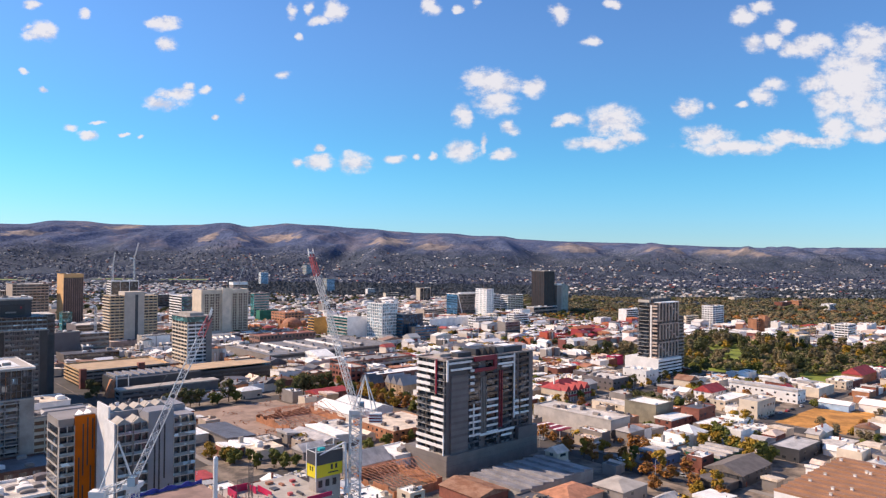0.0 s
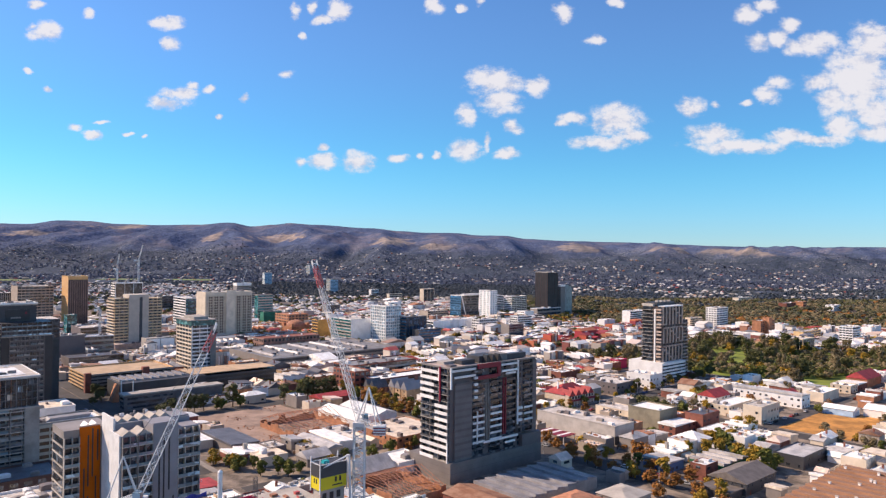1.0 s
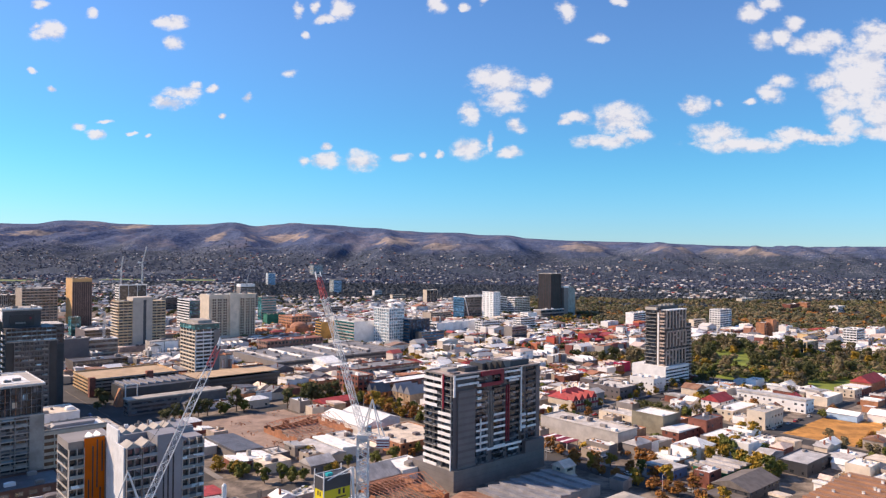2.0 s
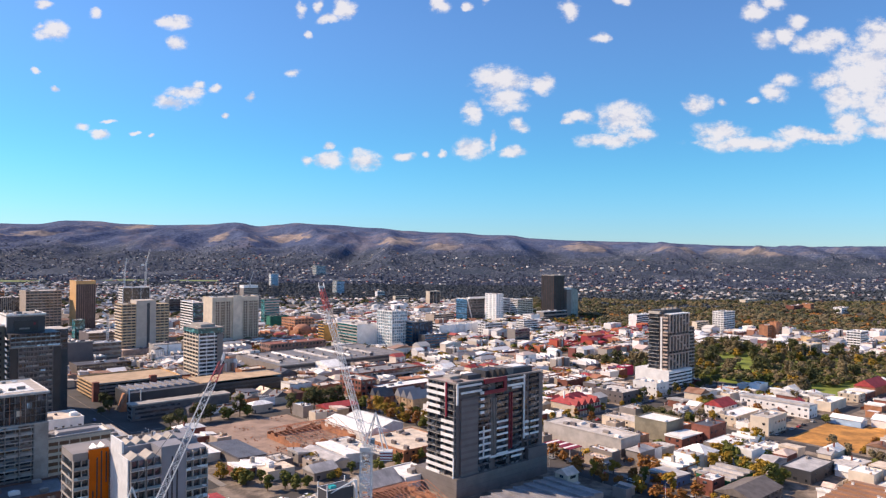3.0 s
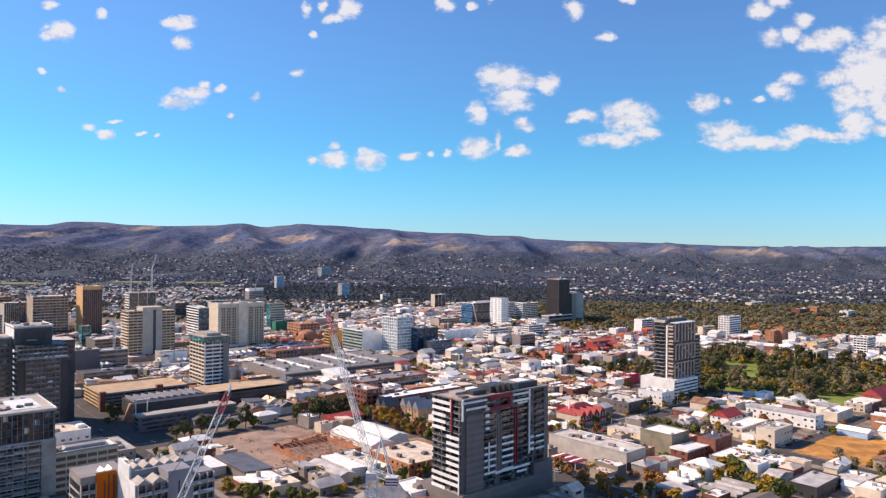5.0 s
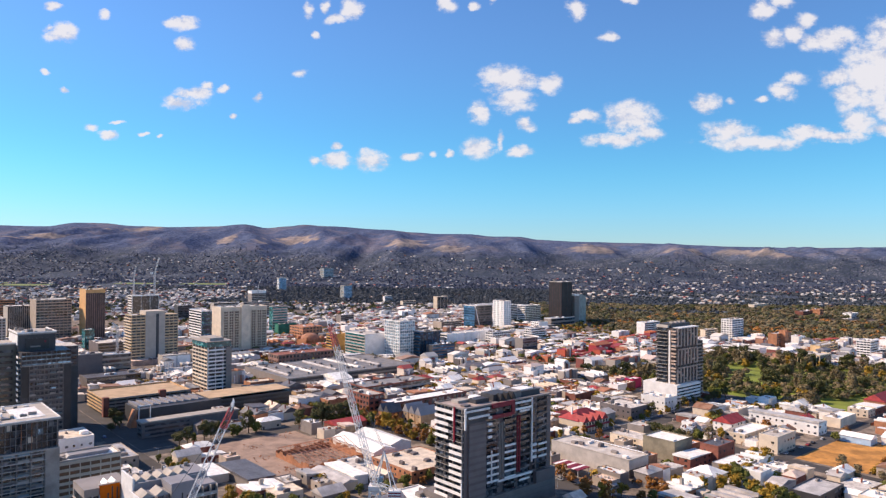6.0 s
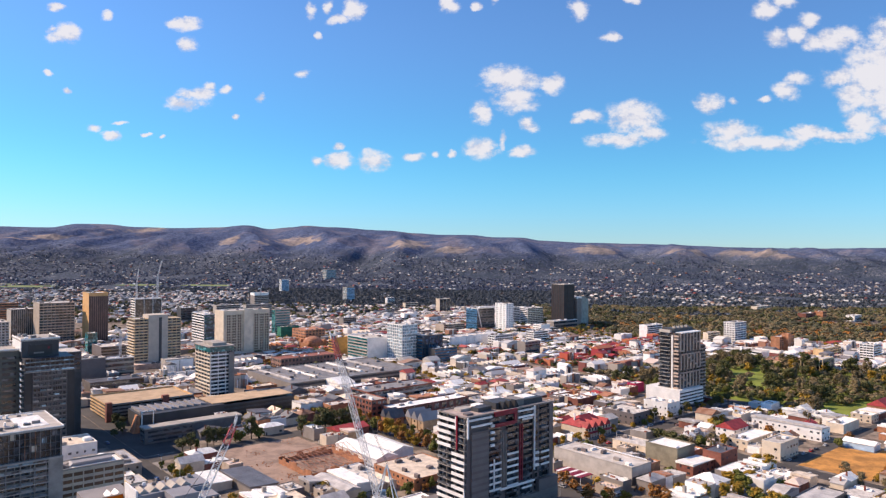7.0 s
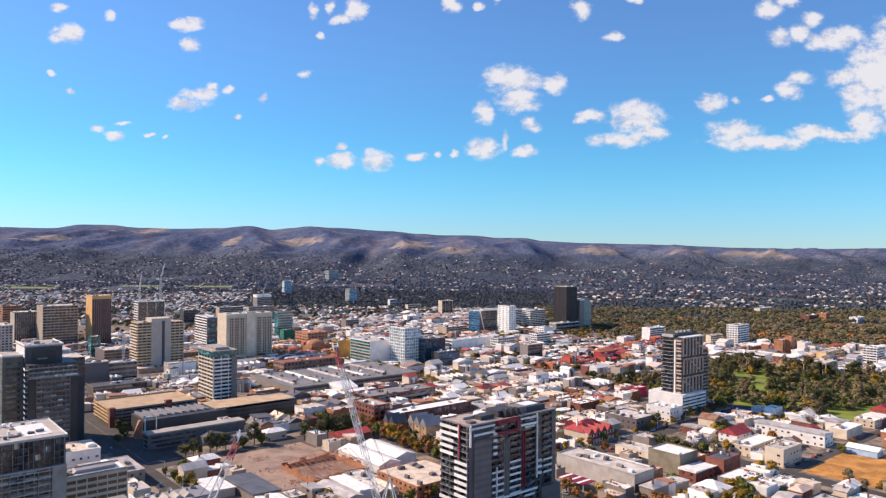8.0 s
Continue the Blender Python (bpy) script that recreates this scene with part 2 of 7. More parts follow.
slate_roof = surface("dark_metal_roof", (0.11, 0.11, 0.125), 0.5, vary=0.3, size=8, ribs=0.35, bump=0.3)
rust_roof = surface("rusty_iron_roof", (0.30, 0.17, 0.11), 0.7, vary=0.3, size=5, ribs=0.35, dirt=(0.20, 0.085, 0.045))
brown_roof = surface("brown_metal_roof", (0.37, 0.195, 0.108), 0.7, vary=0.16, size=9, ribs=0.4)
red_roof = surface("red_tile_roof", (0.36, 0.045, 0.048), 0.75, vary=0.3, size=3)
terracotta = surface("terracotta_roof", (0.42, 0.19, 0.11), 0.8, vary=0.3, size=3)
pink_roof = surface("faded_pink_roof", (0.68, 0.53, 0.45), 0.75, vary=0.25, size=4)
tan_roof = surface("weathered_tan_roof", (0.70, 0.59, 0.47), 0.75, vary=0.25, size=4)
membrane = surface("roof_membrane", (0.56, 0.52, 0.48), 0.85, vary=0.34, size=3)
glass = glazing("window_glass", (0.022, 0.028, 0.036))
blue_glass = glazing("blue_glass", (0.02, 0.07, 0.13), 0.1)
teal_glass = glazing("teal_glass", (0.015, 0.09, 0.10), 0.1)
smoke_glass = glazing("smoke_glass", (0.06, 0.062, 0.068), 0.15, 0.3)
pale_glass = glazing("pale_glass", (0.16, 0.22, 0.25), 0.12, 0.25)
steel_white = surface("white_steel", (0.66, 0.66, 0.66), 0.45, vary=0.1)
steel_red = surface("red_steel", (0.48, 0.10, 0.10), 0.5, vary=0.15)
steel_dark = surface("dark_steel", (0.08, 0.08, 0.085), 0.5, vary=0.2)
asphalt = surface("asphalt", (0.066, 0.060, 0.058), 0.9, vary=0.25, size=12)
paving = surface("paving", (0.22, 0.20, 0.185), 0.9, vary=0.2, size=6)
dust = surface("bare_earth", (0.33, 0.235, 0.185), 0.95, vary=0.34, size=11, fine=1.4)
straw = surface("dry_grass", (0.53, 0.25, 0.06), 0.95, vary=0.4, size=9, fine=0.9)
lawn = surface("green_lawn", (0.19, 0.235, 0.03), 0.95, vary=0.3, size=18, fine=1.2)
bark = surface("bark", (0.12, 0.085, 0.06), 0.9, vary=0.3)
leaf_green = foliage("green_leaves", (0.080, 0.092, 0.020), (0.165, 0.165, 0.036))
leaf_dark = foliage("dark_leaves", (0.058, 0.066, 0.026), (0.128, 0.120, 0.042))
# Far leaves, suburb and hillside: bluish distance haze is mixed into both tones.
leaf_suburb_hazed = foliage("hazed_suburb_leaves", (0.052, 0.066, 0.084), (0.092, 0.106, 0.120), 0.25)
leaf_hill_hazed = foliage("hazed_hillside_leaves", (0.070, 0.086, 0.134), (0.108, 0.122, 0.172), 0.15)
leaf_gold = foliage("golden_leaves", (0.25, 0.155, 0.020), (0.40, 0.25, 0.034))
leaf_rust = foliage("rusty_leaves", (0.21, 0.088, 0.024), (0.36, 0.165, 0.042))
leaf_wood = foliage("parkland_leaves", (0.145, 0.118, 0.066), (0.235, 0.178, 0.092), 0.30)
leaf_olive = foliage("olive_leaves", (0.088, 0.088, 0.054), (0.150, 0.138, 0.072), 0.30)
yellow = surface("yellow_hoarding", (0.75, 0.62, 0.02), 0.5, vary=0.08)
magenta = surface("magenta_hoarding", (0.50, 0.015, 0.09), 0.5, vary=0.12)
timber = surface("weathered_timber", (0.42, 0.20, 0.13), 0.85, vary=0.3, size=2)
blue_mesh = surface("blue_netting", (0.05, 0.06, 0.32), 0.8, vary=0.3, size=2)
cyan = surface("cyan_paint", (0.02, 0.42, 0.45), 0.5, vary=0.1)
pale_blue = surface("pale_blue_sheet", (0.36, 0.50, 0.66), 0.5, vary=0.14, ribs=0.4)

# ---- building blocks ----
STREETS = 42.0                      # degrees by which the street grid is turned
AX, AY = math.cos(radians(STREETS)), math.sin(radians(STREETS))
rng = random.Random(7)
SHARED = {}


def grid(x, y):
    """Street-grid coordinates of a place."""
    return x * AX + y * AY, -x * AY + y * AX


def world_xy(u, v):
    return u * AX - v * AY, u * AY + v * AX


class Shape:
    """Collects boxes, bars and roofs into one mesh."""

    def __init__(self):
        self.v, self.f = [], []

    def add(self, verts, faces):
        n = len(self.v)
        self.v += [tuple(p) for p in verts]
        self.f += [tuple(n + i for i in f) for f in faces]
        return self

    def box(self, x0, y0, z0, x1, y1, z1):
        v = [(x, y, z) for z in (z0, z1) for x, y in ((x0, y0), (x1, y0), (x1, y1), (x0, y1))]
        return self.add(v, [(3, 2, 1, 0), (4, 5, 6, 7), (0, 1, 5, 4), (1, 2, 6, 5), (2, 3, 7, 6), (3, 0, 4, 7)])

    def bar(self, a, b, r, sides=4, r2=None):
        a, b = Vector(a), Vector(b)
        r2 = r if r2 is None else r2
        q = (b - a).to_track_quat("Z", "Y")
        ring = [Vector((math.cos(2 * math.pi * (k + 0.5) / sides), math.sin(2 * math.pi * (k + 0.5) / sides), 0)) for k in range(sides)]
        v = [a + q @ (p * r) for p in ring] + [b + q @ (p * r2) for p in ring]
        f = [(k, (k + 1) % sides, sides + (k + 1) % sides, sides + k) for k in range(sides)]
        return self.add(v, f + [tuple(range(sides))[::-1], tuple(range(sides, 2 * sides))])

    def prism(self, profile, start, end, axis="y"):
        """A profile in (x, z), or (y, z) for axis x, drawn out along the axis."""
        n = len(profile)
        if axis == "y":
            v = [(p, s, z) for s in (start, end) for p, z in profile]
        else:
            v = [(s, p, z) for s in (start, end) for p, z in profile]
        f = [(k, (k + 1) % n, n + (k + 1) % n, n + k) for k in range(n)] + [tuple(range(n))[::-1], tuple(range(n, 2 * n))]
        return self.add(v, f)

    def mesh(self, name, material):
        m = bpy.data.meshes.new(name)
        m.from_pydata(self.v, [], self.f)
        bm = bmesh.new()
        bm.from_mesh(m)
        if len(bm.faces) < 4000:
            bmesh.ops.recalc_face_normals(bm, faces=bm.faces)
        bm.to_mesh(m)
        bm.free()
        m.materials.append(material)
        return m


def part(name, shape, material, parent, label="", at=(0, 0, 0), turn=0.0):
    """One mesh object under a thing or a part; shape is a Shape or a ready mesh."""
    data = shape if isinstance(shape, bpy.types.Mesh) else shape.mesh(name, material)
    ob = new(name, data)
    ob.parent, ob.location = parent, at
    if turn:
        ob.rotation_euler = (0, 0, turn)
    return tagged(ob, label)


def block(name, size, material, parent, at, label=""):
    """A box part of that size with its lower corner at a place; alike boxes share one mesh."""
    key = (name, material.name, *(round(s, 2) for s in size))
    if key not in SHARED:
        SHARED[key] = Shape().box(0, 0, 0, *size).mesh(name, material)
    return part(name, SHARED[key], material, parent, label, at)


def thing(name, label, category, x, y, z=0.0, turn=STREETS, group=""):
    ob = new(name)
    ob.empty_display_size = 1.0
    ob.location, ob.rotation_euler = (x, y, z), (0, 0, radians(turn))
    return tagged(ob, label, category, group)


TAKEN = []                          # footprints in street-grid coordinates


def take(x, y, w, d, room=2.0):
    u, v = grid(x, y)
    TAKEN.append((u - room, v - room, u + w + room, v + d + room))


def is_free(u0, v0, u1, v1):
    return all(u1 <= a or u0 >= c or v1 <= b or v0 >= e for a, b, c, e in TAKEN)


def facade(root, side, length, z0, z1, floors, style, bays=0, wall=white, pane=glass, opaque=0.45, offset=0.0, out=0.0, far=False):
    """Floors of one face of a box building. side 'w': the face x = 0, side 's': the face y = 0. out: how far it stands before the box."""
    fh = (z1 - z0) / floors

    def put(name, along, z, run, high, deep, material):
        if run <= 0.02 or high <= 0.02:
            return None
        if side == "s":
            return block(name, (run, deep, high), material, root, (offset + along, -deep - out, z))
        return block(name, (deep, run, high), material, root, (-deep - out, offset + along, z))

    if style == "fins":
        put("window", 0.3, z0, length - 0.6, z1 - z0, 0.06, pane)
        for k in range(bays + 1):
            put("fin", k * (length - 0.5) / bays, z0, 0.5, z1 - z0, 0.5, wall)
        return
    for k in range(floors):
        z = z0 + k * fh
        if style in ("bands", "grid"):
            put("spandrel", 0, z, length, fh * opaque, 0.35, wall)
            put("window", 0.3, z + fh * opaque, length - 0.6, fh * (1 - opaque), 0.06, pane)
        elif style == "balconies":
            slab = put("balcony", 0, z, length, 0.2, 1.5, wall)
            block("balustrade", (length, 0.14, 0.95) if side == "s" else (0.14, length, 0.95), wall, slab, (0, 0, 0.2))
            put("window", 0.3, z + 1.15, length - 0.6, fh - 1.2, 0.06, pane)
        elif style == "windows":
            step = length / bays
            for b in range(bays):
                put("window", (b + 0.2) * step, z + fh * opaque, step * 0.6, fh * (0.95 - opaque), 0.06, pane)
                if not far:
                    put("sill", (b + 0.17) * step, z + fh * opaque - 0.15, step * 0.66, 0.15, 0.22, wall)
    if style == "grid" and bays:
        for k in range(bays + 1):
            put("pier", k * (length - 0.45) / bays, z0, 0.45, z1 - z0, 0.45, wall)


def flat_roof(root, w, d, h, roof=membrane, edge=white, rail=0.8, units=3, unit=mid_grey):
    ring = Shape()
    t = min(0.35, w / 8, d / 8)
    ring.box(-0.1, -0.1, h, w + 0.1, t, h + rail).box(-0.1, d - t, h, w + 0.1, d + 0.1, h + rail)
    ring.box(-0.1, t, h, t, d - t, h + rail).box(w - t, t, h, w + 0.1, d - t, h + rail)
    part("parapet", ring, edge, root)
    top = part("roof", Shape().box(t, t, h, w - t, d - t, h + 0.12), roof, root)
    for _ in range(units):
        a, b, c = rng.uniform(1, min(5, w * 0.3)), rng.uniform(1, min(4, d * 0.3)), rng.uniform(0.8, 2.2)
        x, y = rng.uniform(t + 0.3, w - a - t - 0.3), rng.uniform(t + 0.3, d - b - t - 0.3)
        part("roof_unit", Shape().prism([(x, h + 0.12), (x + a, h + 0.12), (x + a, h + c), (x + a * 0.7, h + c + 0.3), (x + a * 0.3, h + c + 0.3), (x, h + c)], y, y + b), rng.choice((unit, white, grey_panel)), top)


def building(name, label, category, x, y, w, d, h, wall=white, west=None, south=None, roof=membrane, edge=None, units=4, group="", base=0.0, rail=0.9):
    """A box building with its near corner at x, y: w along the street to the right, d to the left; west and south: its two faces in view."""
    take(x, y, w, d)
    root = thing(name, label, category, x, y, base, group=group)
    part("wall", Shape().box(0, 0, 0, w, d, h), wall, root)
    for side, length, how in (("w", d, west), ("s", w, south)):
        if how:
            facade(root, side, length, how.get("z0", 0.6), how.get("z1", h - 0.3), how["floors"], how.get("style", "bands"), how.get("bays", 0),
                   how.get("wall", wall), how.get("pane", glass), how.get("opaque", 0.45), far=math.hypot(x, y) > 650)
    flat_roof(root, w, d, h, roof, edge or wall, rail, units)
    return root


def roof_shape(kind, w, d, h, rise, eave=0.45):
    """A roof on a box w by d at height h."""
    s, e, t = Shape(), eave, 0.18
    if kind in ("gable_x", "gable_y"):      # ridge along x, or along y
        span, run = (d, w) if kind == "gable_x" else (w, d)
        low = h - e * rise / (span / 2)
        s.prism([(-e, low), (-e, low + t), (span / 2, h + rise + t), (span + e, low + t), (span + e, low)], -e, run + e, kind[-1])
    elif kind == "hip":
        k = min(w, d) / 2
        ridge = [(k, d / 2), (w - k, d / 2)] if w >= d else [(w / 2, k), (w / 2, d - k)]
        base = [(-e, -e), (w + e, -e), (w + e, d + e), (-e, d + e)]
        v = [(x, y, h) for x, y in base] + [(x, y, h + 0.15) for x, y in base] + [(x, y, h + rise) for x, y in ridge]
        f = [(3, 2, 1, 0), (0, 1, 5, 4), (1, 2, 6, 5), (2, 3, 7, 6), (3, 0, 4, 7)]
        f += [(4, 5, 9, 8), (5, 6, 9), (6, 7, 8, 9), (7, 4, 8)] if w >= d else [(4, 5, 8), (5, 6, 9, 8), (6, 7, 9), (7, 4, 8, 9)]
        s.add(v, f)
    elif kind == "saw":             # teeth one behind another along x
        n = max(2, round(w / 7))
        profile = [(w, h), (0, h)]
        for k in range(n):
            profile += [(k * w / n, h + rise), (k * w / n + 0.25, h + rise), ((k + 1) * w / n - 0.05, h + 0.2)]
        s.prism(profile, -0.1, d + 0.1)
    elif kind == "lean":
        s.prism([(-e, h + 0.02), (w + e, h + 0.02), (w + e, h + 0.2), (-e, h + rise)], -e, d + e)
    return s


def house(name, label, category, x, y, w, d, h, kind="flat", wall=white, roof=grey_roof, rise=None, group="", windows=None, turn=0.0, units=None, base=0.0, reserve=True):
    """A low building with walls, roof, windows in its faces and a door."""
    if reserve:
        take(x, y, w, d, 0.6)
    root = thing(name, label, category, x, y, base, STREETS + turn, group)
    part("wall", Shape().box(0, 0, 0, w, d, h), wall, root)
    if kind == "flat":
        flat_roof(root, w, d, h, roof, wall, rng.uniform(0.35, 0.9), rng.randint(1, 4) if units is None else units)
    else:
        rise = rise or min(w, d) * rng.uniform(0.22, 0.32)
        part("roof", roof_shape(kind, w, d, h, rise), roof, root)
    if windows is None:
        windows = category not in ("warehouse", "shed", "factory", "hall")
    if windows:
        rows = 2 if h > 5.5 else 1
        for side, length in (("s", w), ("w", d)):
            n = max(1, int(length / 4.2))
            for r in range(rows):
                for k in range(n):
                    if rng.random() < 0.35:
                        continue
                    a, z = (k + 0.5) * length / n - 0.8, 1.0 + r * h / rows
                    wide = rng.choice((1.0, 1.2, 1.8))
                    size = (wide, 0.08, 1.3) if side == "s" else (0.08, wide, 1.3)
                    block("window", size, glass, root, (a, -0.08, z) if side == "s" else (-0.08, a, z))
        block("door", (1.1, 0.1, 2.1), rng.choice((steel_dark, brick, dark_grey)), root, (w * 0.12, -0.1, 0.02))
    return root


# ---- ground and hills ----
RIDGE = [(-3200, 270), (-2760, 264), (-2570, 289), (-2370, 287), (-2180, 271), (-1920, 266), (-1640, 270), (-1430, 288), (-1280, 263), (-1140, 276), (-1040, 288),
         (-870, 279), (-500, 261), (-310, 244), (-130, 235), (60, 234), (210, 220), (390, 219), (510, 202), (800, 190), (1400, 182), (1550, 173), (1740, 168), (2110, 164),
         (3200, 174)]


def ridge_height(x):
    for (x0, h0), (x1, h1) in zip(RIDGE, RIDGE[1:]):
        if x < x1:
            s = max(0.0, min(1.0, (x - x0) / (x1 - x0)))
            return h0 + (h1 - h0) * s * s * (3 - 2 * s)
    return RIDGE[-1][1]


def ground_height(x, y):
    if y < 2650:
        return 0.0
    s = (y - 2650) / 2230
    top = 103 + (ridge_height(x * 4700 / y) - 103) * 4880 / 4700 + 6
    rise = (0.16 * s + 0.84 * s ** 1.9) if s < 1 else 1.0 - 0.3 * (s - 1)
    spur = 1 - 2 * abs(noise.noise(Vector((x / 330 + 0.35 * noise.noise(Vector((x / 700, y / 700, 4.4))), y / 1500, 1.3))))
    gully = 1 - 2 * abs(noise.noise(Vector((x / 150, y / 420, 6.1))))
    knoll = noise.fractal(Vector((x / 260, y / 300, 3.7)), 0.9, 2.1, 4)
    body = max(0.0, min(1.0, (s - 0.12) * 2.2)) * max(0.0, min(1.0, (1.0 - s) * 3.0))
    crest = max(0.0, min(1.0, (s - 0.7) * 4)) * (7 * noise.noise(Vector((x / 230, 3.3, 7.7))) + 3 * noise.noise(Vector((x / 70, 1.3, 2.7))))
    return top * rise + body * (66 * spur + 24 * gully + 20 * knoll) + 0.35 * crest


def build_ground():
    ys = [-1500, -600, 0, 300, 700, 1100, 1500, 2000, 2400] + [2650 + 20 * k for k in range(117)]
    xs = [-5400 + 25 * k for k in range(433)]
    v = [(x, y, ground_height(x, y)) for y in ys for x in xs]
    n = len(xs)
    f = [(r * n + c, r * n + c + 1, (r + 1) * n + c + 1, (r + 1) * n + c) for r in range(len(ys) - 1) for c in range(n - 1)]
    m = bpy.data.meshes.new("ground")
    m.from_pydata(v, [], f)
    m.polygons.foreach_set("use_smooth", [True] * len(f))
    mat = bpy.data.materials.new("city_and_hazy_hills")
    mat.use_nodes = True
    t = mat.node_tree
    b = t.nodes["Principled BSDF"]
    pos = node(t, "ShaderNodeNewGeometry").outputs["Position"]
    xyz = node(t, "ShaderNodeSeparateXYZ", Vector=pos)

    def speck(size, detail=4.0):
        return node(t, "ShaderNodeTexNoise", Vector=pos, Scale=1 / size, Detail=detail, Roughness=0.62).outputs[0]

    city = blend(t, smooth(t, speck(9), 0.35, 0.65), (0.11, 0.094, 0.082), (0.30, 0.245, 0.20))
    # Plain, scrub and bare slopes are tinted blue: distance haze in the colours.
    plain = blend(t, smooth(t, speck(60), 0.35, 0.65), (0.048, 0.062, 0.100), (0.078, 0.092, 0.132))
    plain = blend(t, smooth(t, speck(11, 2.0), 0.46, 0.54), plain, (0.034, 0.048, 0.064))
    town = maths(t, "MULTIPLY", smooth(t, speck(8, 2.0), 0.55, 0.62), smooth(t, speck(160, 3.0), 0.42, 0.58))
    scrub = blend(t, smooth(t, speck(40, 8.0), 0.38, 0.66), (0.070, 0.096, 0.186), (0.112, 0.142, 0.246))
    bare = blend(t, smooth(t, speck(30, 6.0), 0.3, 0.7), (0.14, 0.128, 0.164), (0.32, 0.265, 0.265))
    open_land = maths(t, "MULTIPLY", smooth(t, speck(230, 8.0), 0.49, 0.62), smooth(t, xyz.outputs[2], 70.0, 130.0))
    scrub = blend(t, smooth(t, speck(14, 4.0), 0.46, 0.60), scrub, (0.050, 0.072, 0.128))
    # dry grass fields on the spurs: place across, height, and half sizes
    fields = 0.0
    for fx, fz, rx, rz in ((1345, 136, 219, 27), (1719, 129, 164, 30), (-980, 188, 159, 34), (-325, 168, 138, 34), (-30, 136, 113, 29), (-2123, 257, 127, 21), (-2442, 195, 143, 20), (780, 146, 172, 30), (-1360, 190, 69, 37)):
        far = node(t, "ShaderNodeVectorMath", in0=pos, in1=(1 / rx, 0.0, 1 / rz), in2=(-fx / rx, 0.0, -fz / rz))
        far.operation = "MULTIPLY_ADD"
        near = node(t, "ShaderNodeVectorMath", in0=far.outputs[0])
        near.operation = "LENGTH"
        fields = maths(t, "MAXIMUM", maths(t, "SUBTRACT", 1.3, near.outputs["Value"]), fields)
    ragged = maths(t, "ADD", fields, maths(t, "MULTIPLY", maths(t, "SUBTRACT", speck(110, 7.0), 0.55), 3.6))
    field_cover = maths(t, "MULTIPLY", smooth(t, ragged, 0.15, 0.75), smooth(t, fields, 0.0, 0.3))
    hills = blend(t, maths(t, "MULTIPLY", open_land, 0.42), scrub, bare)
    hills = blend(t, maths(t, "MULTIPLY", field_cover, 0.9), hills, blend(t, smooth(t, speck(30, 6.0), 0.3, 0.7), (0.22, 0.185, 0.17), (0.42, 0.34, 0.285)))
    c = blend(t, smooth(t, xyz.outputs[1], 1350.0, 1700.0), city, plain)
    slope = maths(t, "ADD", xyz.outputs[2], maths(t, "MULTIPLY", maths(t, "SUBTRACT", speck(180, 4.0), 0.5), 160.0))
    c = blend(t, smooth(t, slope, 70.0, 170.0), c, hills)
    reach = maths(t, "MULTIPLY", maths(t, "SUBTRACT", 1.0, smooth(t, slope, 110.0, 210.0)), smooth(t, xyz.outputs[1], 1500.0, 1900.0))
    # Far town specks take the same bluish haze tone.
    c = blend(t, maths(t, "MULTIPLY", town, maths(t, "MULTIPLY", reach, 0.75)), c, (0.27, 0.275, 0.30))
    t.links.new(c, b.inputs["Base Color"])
    b.inputs["Roughness"].default_value = 0.95
    b.inputs["Specular IOR Level"].default_value = 0.1
    rel = node(t, "ShaderNodeBump", Height=speck(30, 6.0), Strength=0.6, Distance=12.0)
    flat = blend(t, smooth(t, xyz.outputs[2], 6.0, 40.0), (0.0, 0.0, 0.0), (1.0, 1.0, 1.0))
    t.links.new(flat, rel.inputs["Strength"])
    t.links.new(rel.outputs[0], b.inputs["Normal"])
    m.materials.append(mat)
    return tagged(new("ground", m), "flat city plain rising to scrub-covered brown hills, haze in the colours", "ground", kind="structure")


build_ground()


def strip(name, label, u0, v0, u1, v1, material, z=0.03, category="road", kind="structure", clear=True):
    """A flat piece of the setting between two corners in street-grid coordinates."""
    m = Shape().box(0, 0, 0, u1 - u0, v1 - v0, z).mesh(name, material)
    ob = new(name, m)
    ob.location = (*world_xy(u0, v0), 0.004)
    ob.rotation_euler = (0, 0, radians(STREETS))
    if clear:
        TAKEN.append((u0, v0, u1, v1))
    return tagged(ob, label, category, kind=kind)

# ---- streets, lots and park ----
strip("road", "dark asphalt city street with parked cars", 136, 330, 147, 640, asphalt)
strip("road", "asphalt street lined with autumn trees", 296, 146, 312, 480, asphalt)
strip("road", "asphalt street in deep shade behind the lot", 147.2, 447, 295.8, 461, asphalt)
strip("road", "asphalt street between low shops", 147.2, 289, 295.8, 301, asphalt)
strip("road", "asphalt street before the dark tower", 312.2, 295, 640, 311, asphalt)
strip("road", "asphalt side street beside dry ground", 438, 120, 452, 294.8, asphalt)
strip("road", "asphalt street past the dry lot", 452.2, 193.5, 900, 202, asphalt)
strip("road", "asphalt street along the park", 600, 311.2, 612, 700, asphalt)
strip("pavement", "pale paved footpath beside the street", 147.3, 330, 150.5, 446.8, paving, 0.12, "pavement")
strip("pavement", "pale paved footpath beside the street", 312.3, 120, 316, 294.8, paving, 0.12, "pavement")
strip("pavement", "pale paved footpath beside the street", 316.2, 311.3, 599.8, 314.5, paving, 0.12, "pavement")
# Asphalt sheets darken these squares in place of the shade that falls there.
strip("pavement", "paved square darkened with asphalt in place of office shade", 147.6, 463, 178, 600, asphalt, 0.05, "pavement")
strip("pavement", "paved square darkened with asphalt in place of office shade", 96, 500, 135.8, 640, asphalt, 0.05, "pavement")
